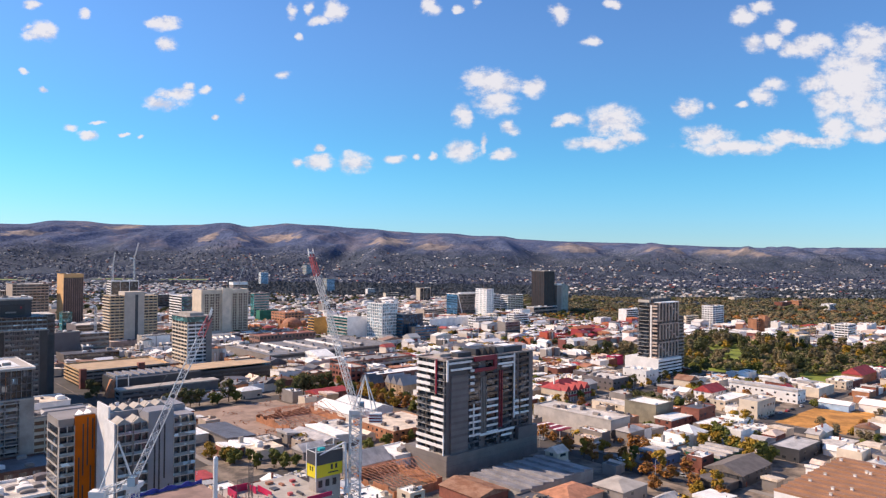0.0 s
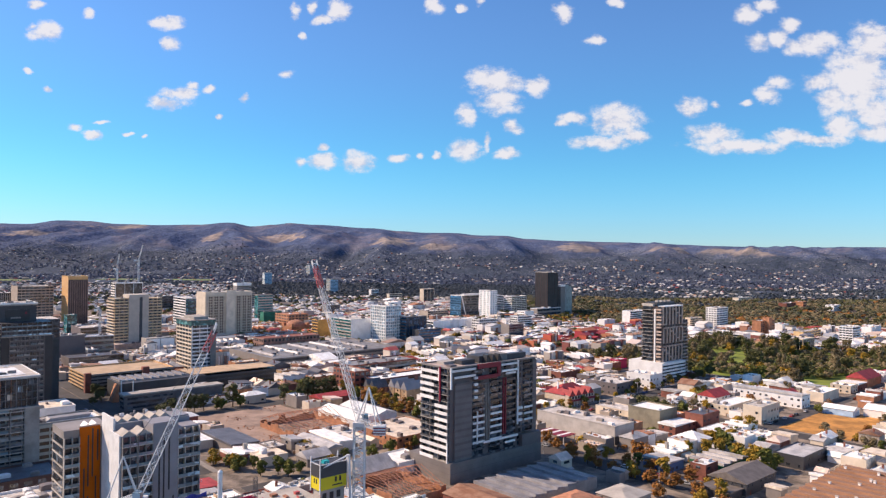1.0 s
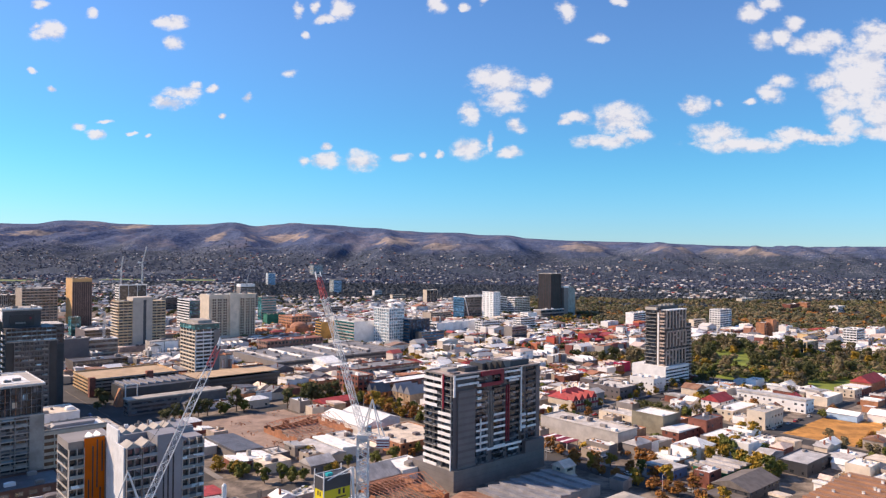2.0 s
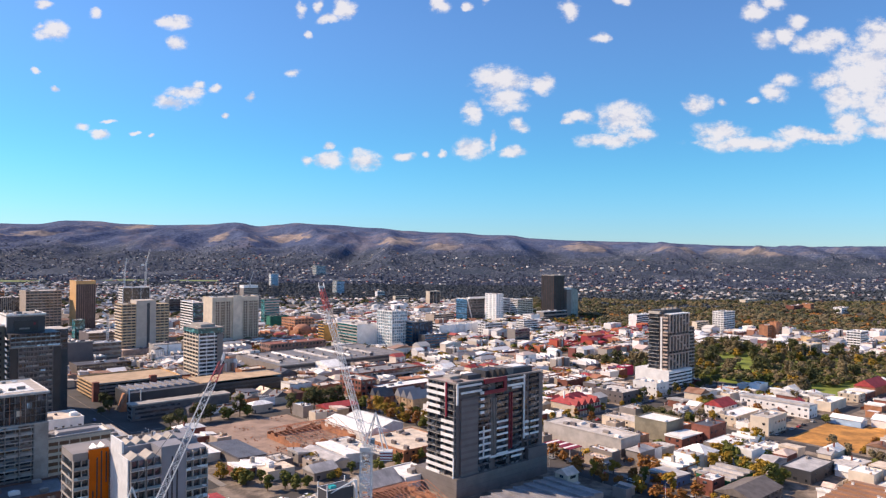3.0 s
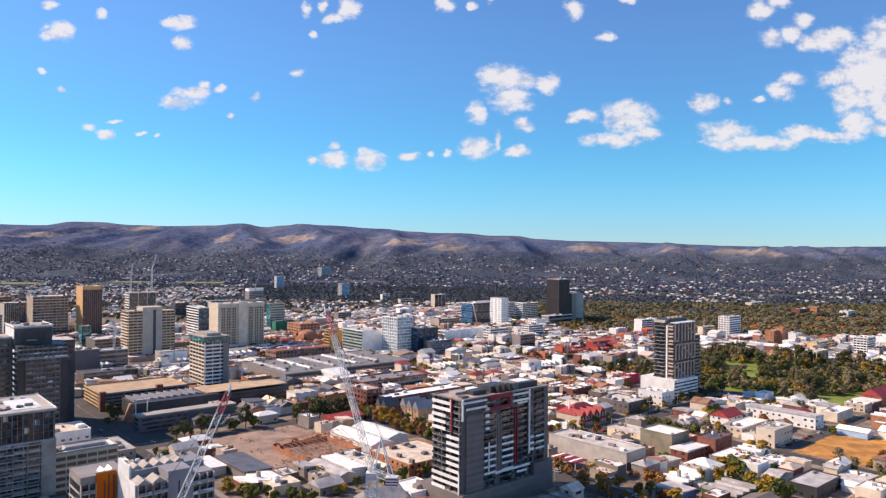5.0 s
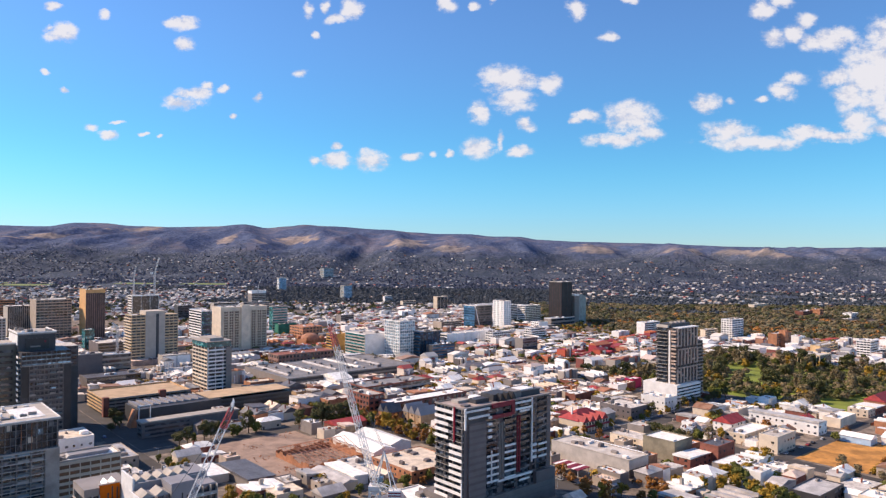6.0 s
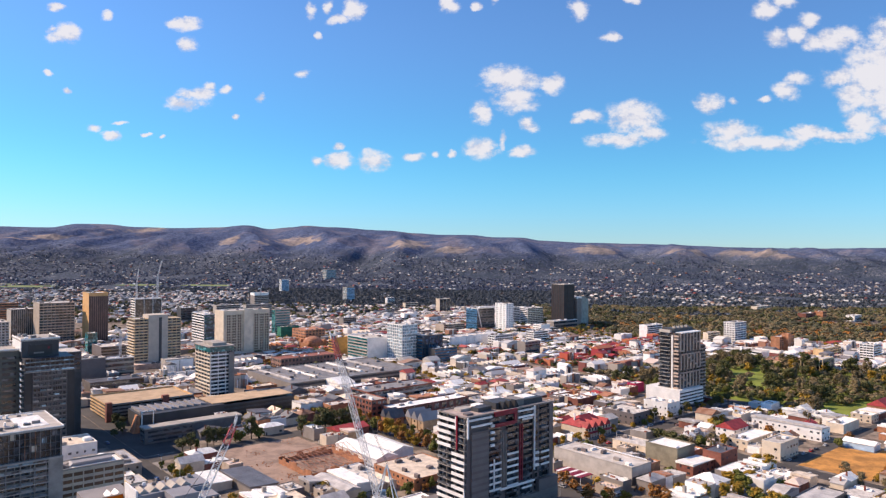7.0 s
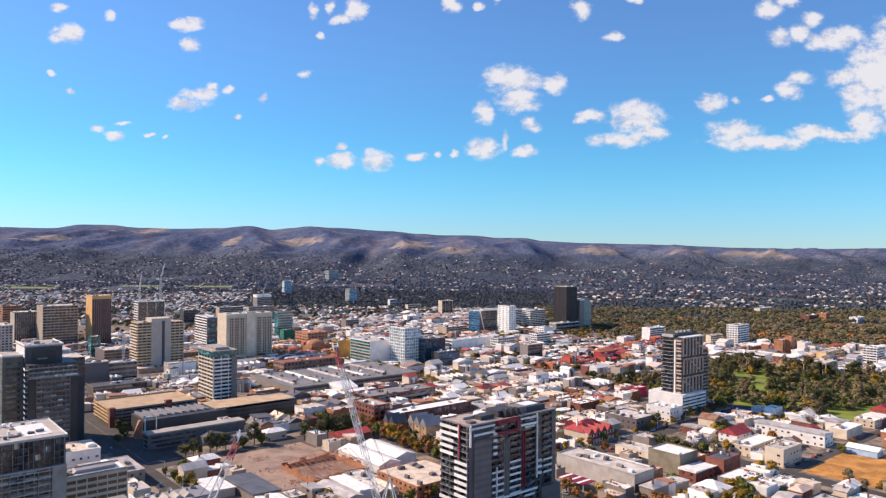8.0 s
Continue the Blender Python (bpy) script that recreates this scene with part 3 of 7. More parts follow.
strip("pavement", "paved square darkened with asphalt in place of office shade", 147.6, 600.4, 205, 700, asphalt, 0.05, "pavement", clear=False)
strip("bare_lot", "cleared reddish-brown earth lot behind a fence", 184, 349, 247, 446, dust, 0.05, "lot")
strip("dry_lot", "vacant lot of dry orange-brown grass", 456, 152, 522, 193, straw, 0.06, "lot")
strip("dry_lot", "vacant lot of dry orange-brown grass", 522.2, 120, 610, 171, straw, 0.06, "lot")
strip("lawn", "bright green park lawn", 614, 224, 860, 430, lawn, 0.06, "lawn")
strip("lawn", "green oval beyond the dark tower", 930, 800, 990, 860, lawn, 0.06, "lawn")


OVALS = ((-1570, 2330, 180, 110), (-1240, 2500, 150, 100), (-1010, 2520, 170, 100), (-1640, 2480, 60, 60), (95, 1440, 60, 60))
for ox, oy, ow, od in OVALS:
    oval = new("lawn", Shape().box(0, 0, 0, ow, od, 0.5).mesh("lawn", surface("oval_grass", (0.15, 0.19, 0.06), 0.95, vary=0.3, size=30)))
    oval.location = (ox, oy, 0.004)
    tagged(oval, "pale green sports ground among suburban trees", "lawn", kind="structure")


# ---- apartment tower with white and crimson bands ----
def banded_tower():
    x, y, w, d, base, fh, n = 2.2, 332.3, 60.0, 19.6, 9.4, 3.12, 14
    h = base + fh * n
    take(0, 329, 66, 32)
    root = thing("apartment_tower", "charcoal apartment tower with white balcony bands and crimson trim", "apartment building", x, y)
    part("podium", Shape().box(-1.5, -2.5, 0, 62.5, 28, base), surface("podium_grey", (0.19, 0.168, 0.158), 0.7, vary=0.15), root, "plain grey panelled car park podium")
    for k in range(3):
        block("panel_joint", (63.8, 0.05, 0.12), grey_panel, root, (-1.4, -2.55, 2.2 + 2.4 * k))
        block("panel_joint", (0.05, 30.2, 0.12), grey_panel, root, (-1.55, -2.4, 2.2 + 2.4 * k))
    part("wall", Shape().box(0, 0, base, w, d, h), grey_panel, root)
    # west face: slabs, glazing, white balustrades
    for k in range(n):
        z = base + k * fh
        slab = block("balcony", (1.3, d, 0.34), concrete, root, (-1.3, 0, z))
        block("window", (0.06, d - 0.8, fh - 0.5), glass, root, (-0.06, 0.4, z + 0.3))
        for q in range(4):
            block("divider", (1.1, 0.25, fh - 0.35), mid_grey, root, (-1.15, 0.6 + q * (d - 1.4) / 3, z + 0.3))
        spans = []
        if k >= 12:
            spans = [(0.33, 1.0)]
        elif k >= 9:
            spans = [(0.5, 1.0)]
        elif k >= 3:
            spans = [(0.0, 0.46)]
        elif k >= 1:
            spans = [(0.0, 1.0)]
        else:
            spans = [(0.5, 1.0)]
        for a, b in spans:
            block("balustrade", (0.22, (b - a) * d, 1.55), white, slab, (-0.22, a * d, 0.05), "white balcony front")
        a, b = (0.0, 0.33) if k >= 12 else (0.0, 0.5) if k >= 9 else (0.46, 1.0) if k >= 3 else (0, 0)
        if b > a:
            block("balustrade", (0.06, (b - a) * d, 0.95), smoke_glass, slab, (-0.06, a * d, 0.34), "clear glass balcony front")
    block("fin", (0.5, 0.8, fh * 5 + 0.6), crimson, root, (-1.9, d * 0.24, base + 9 * fh), "crimson vertical blade")
    block("frame", (0.4, 0.5, fh * 1.9), white, root, (-1.7, d * 0.33 - 0.5, base + 12 * fh), "white frame")
    block("frame", (0.4, 0.5, fh * 3), white, root, (-1.72, -0.3, base), "white frame")
    # south face
    for k in range(n):
        z = base + k * fh
        for a, b in ((14, 22), (26, 34), (36.5, 44), (50.5, 57)):
            block("window", (b - a, 0.06, fh - 0.6), glass, root, (a, -0.06, z + 0.35))
            slab = block("balcony", (b - a, 1.2, 0.25), mid_grey, root, (a, -1.2, z))
            clear = not ((a == 14 and (2 <= k <= 6)) or (a == 26 and 2 <= k <= 7) or (a in (36.5,) and k in (1, 12)) or (a == 50.5 and 4 <= k <= 6))
            block("balustrade", (b - a, 0.1, 1.05), smoke_glass if clear else white, slab, (0, -0.1, 0.1))
        block("window", (2.6, 0.06, fh - 1.0), glass, root, (46.6, -0.06, z + 0.5))
        block("louvre", (11.0, 0.08, 1.2), grey_panel, root, (2.7, -0.98, z + 1.2))
        if 9 <= k <= 12:
            block("balcony_box", (2.4, 0.9, 1.2), white, root, (14.2, -2.0, z + 0.1))
        if 4 <= k <= 6:
            block("balcony_box", (4.5, 1.0, 1.2), white, root, (45.0, -1.1, z + 0.1))
    part("side_panel", Shape().box(2.6, -0.9, base, 13.8, 0, base + 11.4 * fh), surface("graphite", (0.17, 0.152, 0.15), 0.6, vary=0.12), root, "plain ribbed charcoal panel")
    part("side_panel", Shape().box(44.2, -0.8, base + 2 * fh, 46.4, 0, h - 2), black_clad, root, "black recessed slot")
    part("side_panel", Shape().box(57.2, -0.9, base, 60.2, 0, h - 0.5), grey_panel, root)
    part("podium_upper", Shape().box(48, -2.4, base, 62.4, 14, base + fh * 1.9), grey_panel, root, "charcoal upper podium block")
    for a, b, k in ((-1.5, 15, 13), (1.5, 15, 12), (33, 45, 13), (33, 45, 12), (21, 45.5, 2)):
        block("frame", (b - a, 0.5, 1.0), white, root, (a, -1.9, base + k * fh + (1.6 if k > 2 else -0.4)), "white frame")
    block("frame", (0.9, 0.5, fh * 3.2), white, root, (-1.2, -1.92, base + 11 * fh), "white frame")
    block("frame", (0.9, 0.5, fh * 10.4), white, root, (44.6, -1.92, base + 3.7 * fh), "white frame")
    block("frame", (0.6, 0.5, fh * 5), white, root, (16.6, -1.6, base + 2 * fh), "white frame")
    block("frame", (15.5, 0.7, 2.2), crimson, root, (16.5, -2.1, h - 1.4), "crimson frame")
    block("frame", (13.5, 0.7, 1.8), crimson, root, (16.5, -2.1, base + 12 * fh - 0.4), "crimson frame")
    block("frame", (2.0, 0.7, fh * 2.2), crimson, root, (30.0, -2.12, base + 12 * fh), "crimson frame")
    for a in (34.4, 36.0):
        block("blade", (0.7, 0.6, fh * 9), crimson, root, (a, -1.7, base + 2.6 * fh), "crimson vertical blade")
    for k in range(4):
        block("blade", (0.6, 0.5, fh * 9.5), mid_grey, root, (22.6 + k * 1.1, -0.5, base + 1.5 * fh))
    # roof
    part("parapet", Shape().box(-1.4, -1.2, h, w + 0.3, 0.3, h + 0.7).box(-1.4, d - 0.3, h, w + 0.3, d + 0.3, h + 0.7)
         .box(-1.4, 0.3, h, -0.9, d - 0.3, h + 0.7).box(w - 0.4, 0.3, h, w + 0.3, d - 0.3, h + 0.7), mid_grey, root)
    part("roof", Shape().box(-0.9, 0.3, h, w - 0.4, d - 0.3, h + 0.15), surface("pinkish_roof", (0.36, 0.29, 0.26), 0.85, vary=0.3), root)
    for a, b, ww, dd, hh, m in ((12, 5, 9, 5, 2.2, dark_grey), (23, 4, 12, 9, 3.4, dark_grey), (36, 3, 6, 8, 3.6, mid_grey), (42, 3, 14, 12, 3.0, dark_grey),
                                (44, 5, 9, 7, 3.4, white), (6, 11, 8, 5, 1.4, concrete), (18, 13, 5, 4, 1.6, white), (3, 3, 4, 3, 1.0, grey_panel)):
        part("plant_room", Shape().box(a, b, h + 0.15, a + ww, b + dd, h + hh), m, root)
    for k in range(3):
        part("raked_screen", Shape().prism([(25 + 4 * k, h + 0.15), (28.6 + 4 * k, h + 0.15), (26.2 + 4 * k, h + 4.2), (25.6 + 4 * k, h + 4.2)], 1.0, 4.0), black_clad, root)
    return root


banded_tower()


# ---- dark apartment tower on a white podium ----
def dark_tower():
    x, y, w, d, base, h = 181.8, 598.1, 37.0, 32.7, 16.6, 63.5
    take(x, y, 44, 40)
    root = thing("apartment_tower", "dark bronze apartment tower on a white podium", "apartment building", x, y)
    part("podium", Shape().box(0, 0, 0, w, d, base), white, root, "white rendered podium")
    for k in range(5):
        block("louvre", (w - 1, 0.5, 1.5), white, root, (0.5, -0.5, 3.4 + 2.75 * k))
        block("window", (w - 1, 0.08, 1.1), glass, root, (0.5, -0.08, 2.2 + 2.75 * k))
    part("shopfront", Shape().box(0.5, -0.12, 0.2, w - 0.5, 0, 2.1), glass, root)
    ox, oy, tw, td, n = 5.5, 4.0, 32.5, 19.0, 15
    fh = (h - base) / n
    stone = surface("light_bronze_stone", (0.47, 0.36, 0.295), 0.7, vary=0.15)
    part("wall", Shape().box(ox, oy, base, ox + tw, oy + td, h), surface("bronze_wall", (0.105, 0.074, 0.062), 0.6, vary=0.2), root)
    for k in range(n):
        z = base + k * fh
        # west face: balconies with dark soffits
        block("balcony", (1.6, td * 0.55, 0.4), concrete, root, (ox - 1.6, oy + td * 0.45, z))
        block("balustrade", (0.1, td * 0.55, 1.0), glass, root, (ox - 1.6, oy + td * 0.45, z + 0.3))
        block("window", (0.06, td * 0.5, fh - 0.6), glass, root, (ox - 0.06, oy + td * 0.47, z + 0.35))
        block("balcony", (1.4, td * 0.24, 1.2), stone, root, (ox - 1.4, oy + 0.2, z + (0.6 if k % 2 else 0.0)))
        block("window", (0.06, td * 0.2, fh - 0.6), glass, root, (ox - 0.06, oy + 0.5, z + 0.35))
        # south face
        for q in range(6):
            a = ox + 1.0 + q * (tw - 2.0) / 6
            step = (tw - 2.0) / 6
            block("window", (step * 0.55, 0.06, fh - 0.55), glass, root, (a + step * 0.3, oy - 0.06, z + 0.35))
            if k in (4, 9) or (q + k) % 7 == 3:
                block("balcony", (step * 0.9, 1.1, 1.1), stone, root, (a + step * 0.1, oy - 1.1, z + 0.1))
    rows = ((10, 15), (5, 9), (0, 4))
    for j, (k0, k1) in enumerate(rows):
        for q in range(7):
            a = ox + 0.3 + q * (tw - 2.0) / 6 + (0.9 if j == 1 else 0)
            block("pier", (1.7, 0.7, (k1 - k0) * fh - 0.2), stone, root, (a, oy - 0.7, base + k0 * fh))
    block("corner_column", (1.2, 1.4, h - base - 2), white, root, (ox - 1.0, oy + td * 0.30, base), "pale vertical strip")
    part("parapet", Shape().box(ox + 3, oy - 0.9, h - 0.2, ox + tw + 0.2, oy + 6, h + 0.6), white, root, "white roof edge")
    part("plant_room", Shape().box(ox + 2, oy + 6.5, h, ox + tw - 1, oy + td - 1, h + 3.2), dark_grey, root)
    part("plant_room", Shape().box(ox - 1.2, oy + 8, h, ox + 1.6, oy + td, h + 2.2), concrete, root)
    for a in (8, 14, 20, 27):
        part("roof_unit", Shape().box(ox + a, oy + 9, h + 3.2, ox + a + 2.2, oy + 12, h + 4.6).bar((ox + a + 1, oy + 10, h + 4.6), (ox + a + 1, oy + 10, h + 6.0), 0.15), concrete, root)
    part("wing", Shape().box(ox + tw, oy + 2, 0, ox + tw + 13, oy + 19, h - 13), dark_grey, root, "lower dark rear wing")
    for k in range(16):
        z = 2 + k * 3.0
        for q in range(3):
            block("balcony", (3.4, 1.2, 0.9), (concrete, stone, mid_grey)[(q + k) % 3], root, (ox + tw + 0.5 + 4.2 * q, oy + 0.8, z))
            block("window", (3.0, 0.06, 1.7), glass, root, (ox + tw + 0.7 + 4.2 * q, oy + 1.94, z + 1.0))
        block("slab_edge", (12.8, 0.5, 0.25), concrete, root, (ox + tw + 0.1, oy + 1.5, z - 0.25))
    return root


dark_tower()


# ---- near apartment block with orange and grey panels ----
def orange_block():
    x, y, w, d, h = -98.1, 213.3, 25.4, 36.0, 50.6
    take(x - 4, y - 8, w + 4, d + 4)
    root = thing("apartment_block", "apartment block with orange, white and blue-grey panels", "apartment building", x, y)
    n, fh = 16, h / 16
    for box in ((1.0, 0, 0, 10.2, 9.2, h), (2.3, 9.3, 0, w, 20.7, 52.6), (10.4, -0.3, 0, 18.2, 9.2, 53.0), (18.2, 1.0, 0, w, 9.2, 50.8)):
        part("wall", Shape().box(*box), blue_grey, root, "blue-grey panelled walls")
    part("end_wall", Shape().box(1.6, 9.3, 0, 2.2, 20.7, 54.4), surface("pale_end_wall", (0.74, 0.73, 0.72), 0.6, vary=0.12, size=3), root, "bright white end wall")
    part("end_wall", Shape().box(0.5, 0.1, 0, 0.95, 9.2, h + 0.4), surface("pale_end_wall", (0.74, 0.73, 0.72)), root, "bright white end wall")
    part("rear_wing", Shape().box(-9.2, 22.4, 0, 4.6, d, 49.6), mid_grey, root)
    part("orange_wall", Shape().box(-4.6, 21.9, 0, 1.5, 22.4, 50.3), orange_panel, root, "orange panelled wall with dark slots")
    part("orange_coping", Shape().box(-5.0, 21.8, 50.3, 1.5, 22.6, 50.6), concrete, root)
    for a, z0, z1 in ((-2.3, 31, 47.5), (-1.0, 34, 49.5), (0.5, 39, 49.0), (-3.5, 20, 37), (-2.3, 8, 28), (0.0, 18, 34)):
        block("slot_window", (0.42, 0.1, z1 - z0), black_clad, root, (a, 21.8, z0), "tall dark slot window")
    for k in range(6, n):
        z = k * fh
        if z < h - 3:
            for a, b in ((1.3, 5.3), (5.9, 10.0)):
                block("window", (b - a, 0.06, fh - 0.7), smoke_glass, root, (a, -0.06, z + 0.4))
                block("balcony", (b - a + 0.3, 1.3, 0.3), concrete, root, (a - 0.15, -1.3, z))
                block("balustrade", (b - a + 0.2, 0.08, 0.8), pale_glass, root, (a - 0.1, -1.3, z + 0.3))
                for c in (a - 0.2, (a + b) / 2, b):
                    block("divider", (0.2, 1.25, fh - 0.32), mid_grey, root, (c, -1.28, z + 0.3))
            block("balcony", (w - 18.2, 1.5, 0.28), concrete, root, (18.2, -0.5, z))
            block("balustrade", (w - 18.4, 0.08, 1.0), pale_glass, root, (18.3, -0.5, z + 0.28))
            block("window", (w - 18.8, 0.06, fh - 0.9), smoke_glass, root, (18.5, 0.94, z + 0.45))
            for a in (18.2, 20.4, 23.0, w - 0.25):
                block("divider", (0.25, 1.4, fh - 0.3), concrete, root, (a, -0.45, z + 0.28))
        if z < 47:
            block("balcony", (4.4, 1.4, 0.3), concrete, root, (-9.2, 21.0, z))
            block("balustrade", (4.4, 0.08, 1.0), pale_glass, root, (-9.2, 20.95, z + 0.3))
            block("window", (4.0, 0.06, fh - 0.8), glass, root, (-9.0, 22.34, z + 0.4))
            for a in (-9.3, -7.0, -4.95):
                block("divider", (0.22, 1.3, fh - 0.3), concrete, root, (a, 21.05, z + 0.3))
            block("slab_edge", (0.3, d - 23, 0.35), concrete, root, (-9.5, 22.5, z))
            block("window", (0.06, d - 24, fh - 0.8), glass, root, (-9.26, 23.0, z + 0.4))
    for a, z0, z1 in ((11.0, 2, 26), (12.2, 18, 44), (13.6, 28, 50), (14.8, 3, 24), (15.2, 32, 49), (16.6, 6, 30)):
        block("slot_window", (0.45, 0.08, z1 - z0), black_clad, root, (a, -0.38, z0), "tall dark slot window")
    # folded metal roofs
    for k in range(2):
        part("roof_fold", Shape().prism([(1.2 + 4.5 * k, h), (5.4 + 4.5 * k, h), (3.3 + 4.5 * k, h + 1.5)], 0.1, 6.5), concrete, root, "folded grey roof ridge")
    for k in range(5):
        part("roof_fold", Shape().prism([(3.0 + 3.4 * k, 52.6), (6.2 + 3.4 * k, 52.6), (4.6 + 3.4 * k, 53.9)], 11.0, 16.5), concrete, root, "folded grey roof ridge")
    for k in range(2):
        part("roof_fold", Shape().prism([(-3.0 + 2.4 * k, 49.6), (-0.8 + 2.4 * k, 49.6), (-1.9 + 2.4 * k, 51.0)], 23.0, 28.0), white, root, "folded pale roof ridge")
    for k in range(16):
        a, b = rng.uniform(3.0, w - 3), rng.uniform(17.0, 19.6)
        part("roof_unit", Shape().box(a, b, 52.6, a + rng.uniform(0.4, 1.6), b + rng.uniform(0.4, 1.0), 53.0 + rng.uniform(0.1, 1.2)), rng.choice((white, mid_grey, concrete)), root)
    part("parapet", Shape().box(18.2, 8.6, 50.8, w, 9.1, 52.2).box(10.4, -0.3, 53.0, 18.2, 0.0, 53.4), blue_grey, root)
    return root


orange_block()


# ---- cranes ----
def lattice(s, a, b, width, bays, r=0.14, taper=1.0):
    """Four chords and zigzag bracing from a to b."""
    a, b = Vector(a), Vector(b)
    q = (b - a).to_track_quat("Z", "Y")
    corners = [Vector((sx * width / 2, sy * width / 2, 0)) for sx, sy in ((-1, -1), (1, -1), (1, 1), (-1, 1))]

    def at(c, k):
        f = k / bays
        return a.lerp(b, f) + q @ (corners[c % 4] * (1 + (taper - 1) * f))

    for c in range(4):
        s.bar(at(c, 0), at(c, bays), r)
        for k in range(bays):
            s.bar(at(c, k), at(c + 1, k + 1) if k % 2 else at(c + 1, k), r * 0.55)
            s.bar(at(c + (k % 2), k), at(c + 1 - (k % 2), k + 1), r * 0.6)


def luffing_crane(label, base, head, tip, back, weight, red_from=0.9, girth=2.2):
    """A tower crane with a raised jib: mast from base to head, jib to tip, counterweight at back."""
    base, head, tip, back = Vector(base), Vector(head), Vector(tip), Vector(back)
    root = thing("tower_crane", label, "crane", base.x, base.y, base.z, 0.0)
    o = base
    mast = Shape()
    lattice(mast, (0, 0, 0), head - o, girth, max(4, round((head - base).length / 1.7)), 0.15 if girth < 3 else 0.24)
    part("mast", mast, steel_white, root)
    turntable = Shape().box(-1.8, -1.8, 0, 1.8, 1.8, 1.2).bar((0, 0, -1.0), (0, 0, 0.4), 1.5, 10)
    part("turntable", turntable, steel_white, root, at=head - o)
    jib, end = Shape(), Shape()
    foot = head + Vector((0, 0, 1.4))
    mid = foot.lerp(tip, red_from)
    lattice(jib, foot - o, mid - o, 1.5, round((mid - foot).length / 2.0), 0.10)
    part("jib", jib, steel_white, root)
    lattice(end, mid - o, tip - o, 1.5, max(2, round((tip - mid).length / 1.8)), 0.12, 0.8)
    side = (tip - foot).cross(Vector((0, 0, 1))).normalized()
    part("jib_end", end, steel_red, root, "red jib head")
    along = (tip - foot).normalized()
    def beam(a, b, r):
        part("platform_beam", Shape().bar(a, b, r), white, root, "white platform beam")

    for k in (-0.9, 0.9):
        beam(tip - o + side * k - along * 0.6, tip - o + side * k + along * 1.6 + Vector((0, 0, 0.5)), 0.16)
        beam(tip - o + side * k - along * 0.6 + Vector((0, 0, 0.9)), tip - o + side * k + along * 1.2 + Vector((0, 0, 1.3)), 0.1)
    for k in range(4):
        beam(tip - o - side * 0.95 + along * (k * 0.55 - 0.5), tip - o + side * 0.95 + along * (k * 0.55 - 0.5), 0.22)
    for k in (-0.55, 0.55):
        part("sheave", Shape().bar(tip - o + side * (k - 0.12), tip - o + side * (k + 0.12), 0.55, 10), steel_dark, root)
    deck = Shape()
    lattice(deck, foot - o, back - o, 1.6, 5, 0.13)
    part("counter_jib", deck, steel_white, root)
    part("counterweight", Shape().box(-1.8, -1.3, -1.9, 1.8, 1.3, 0.8), weight, root, "counterweight block", at=back - o)
    for k in range(3 if girth > 3 else 0):
        part("stripe", Shape().box(-1.86, -1.36, -1.6 + 0.8 * k, 1.86, 1.36, -1.25 + 0.8 * k), crimson, root, "crimson stripe", at=back - o)
    frame_top = foot.lerp(back, 0.45) + Vector((0, 0, 11))
    apex = Shape()
    for k in (-0.9, 0.9):
        apex.bar(foot - o + side * k, frame_top - o, 0.22)
        apex.bar(back - o + side * k, frame_top - o, 0.18)
    for k in range(1, 5):
        apex.bar(foot.lerp(frame_top, k / 5) - o + side * 0.9 * (1 - k / 5), foot.lerp(frame_top, k / 5) - o - side * 0.9 * (1 - k / 5), 0.1)
    part("a_frame", apex, steel_white, root)
    lines = Shape().bar(frame_top - o, foot.lerp(tip, 0.97) - o, 0.05).bar(frame_top - o + side * 0.5, foot.lerp(tip, 0.97) - o, 0.05)
    part("pendant_line", lines, steel_dark, root)
    cab = head + side * 1.9 + Vector((0, 0, 1.3))
    part("cab", Shape().box(-0.9, -0.9, -0.2, 0.9, 0.9, 1.9), pale_glass, root, "glazed driver's cab", at=cab - o)
    return root


luffing_crane("white lattice tower crane with a raised luffing jib and red head", (-74.0, 172.0, 0.0), (-74.0, 172.0, 46.0), (-58.0, 178.0, 86.8), (-80.6, 168.5, 45.6), white, 0.88)
luffing_crane("white lattice tower crane with a red-tipped jib above the site", (-25.6, 214.0, 0.0), (-25.6, 214.0, 55.0), (-43.4, 235.0, 102.2), (-19.2, 210.0, 55.4), white, 0.86, 3.2)

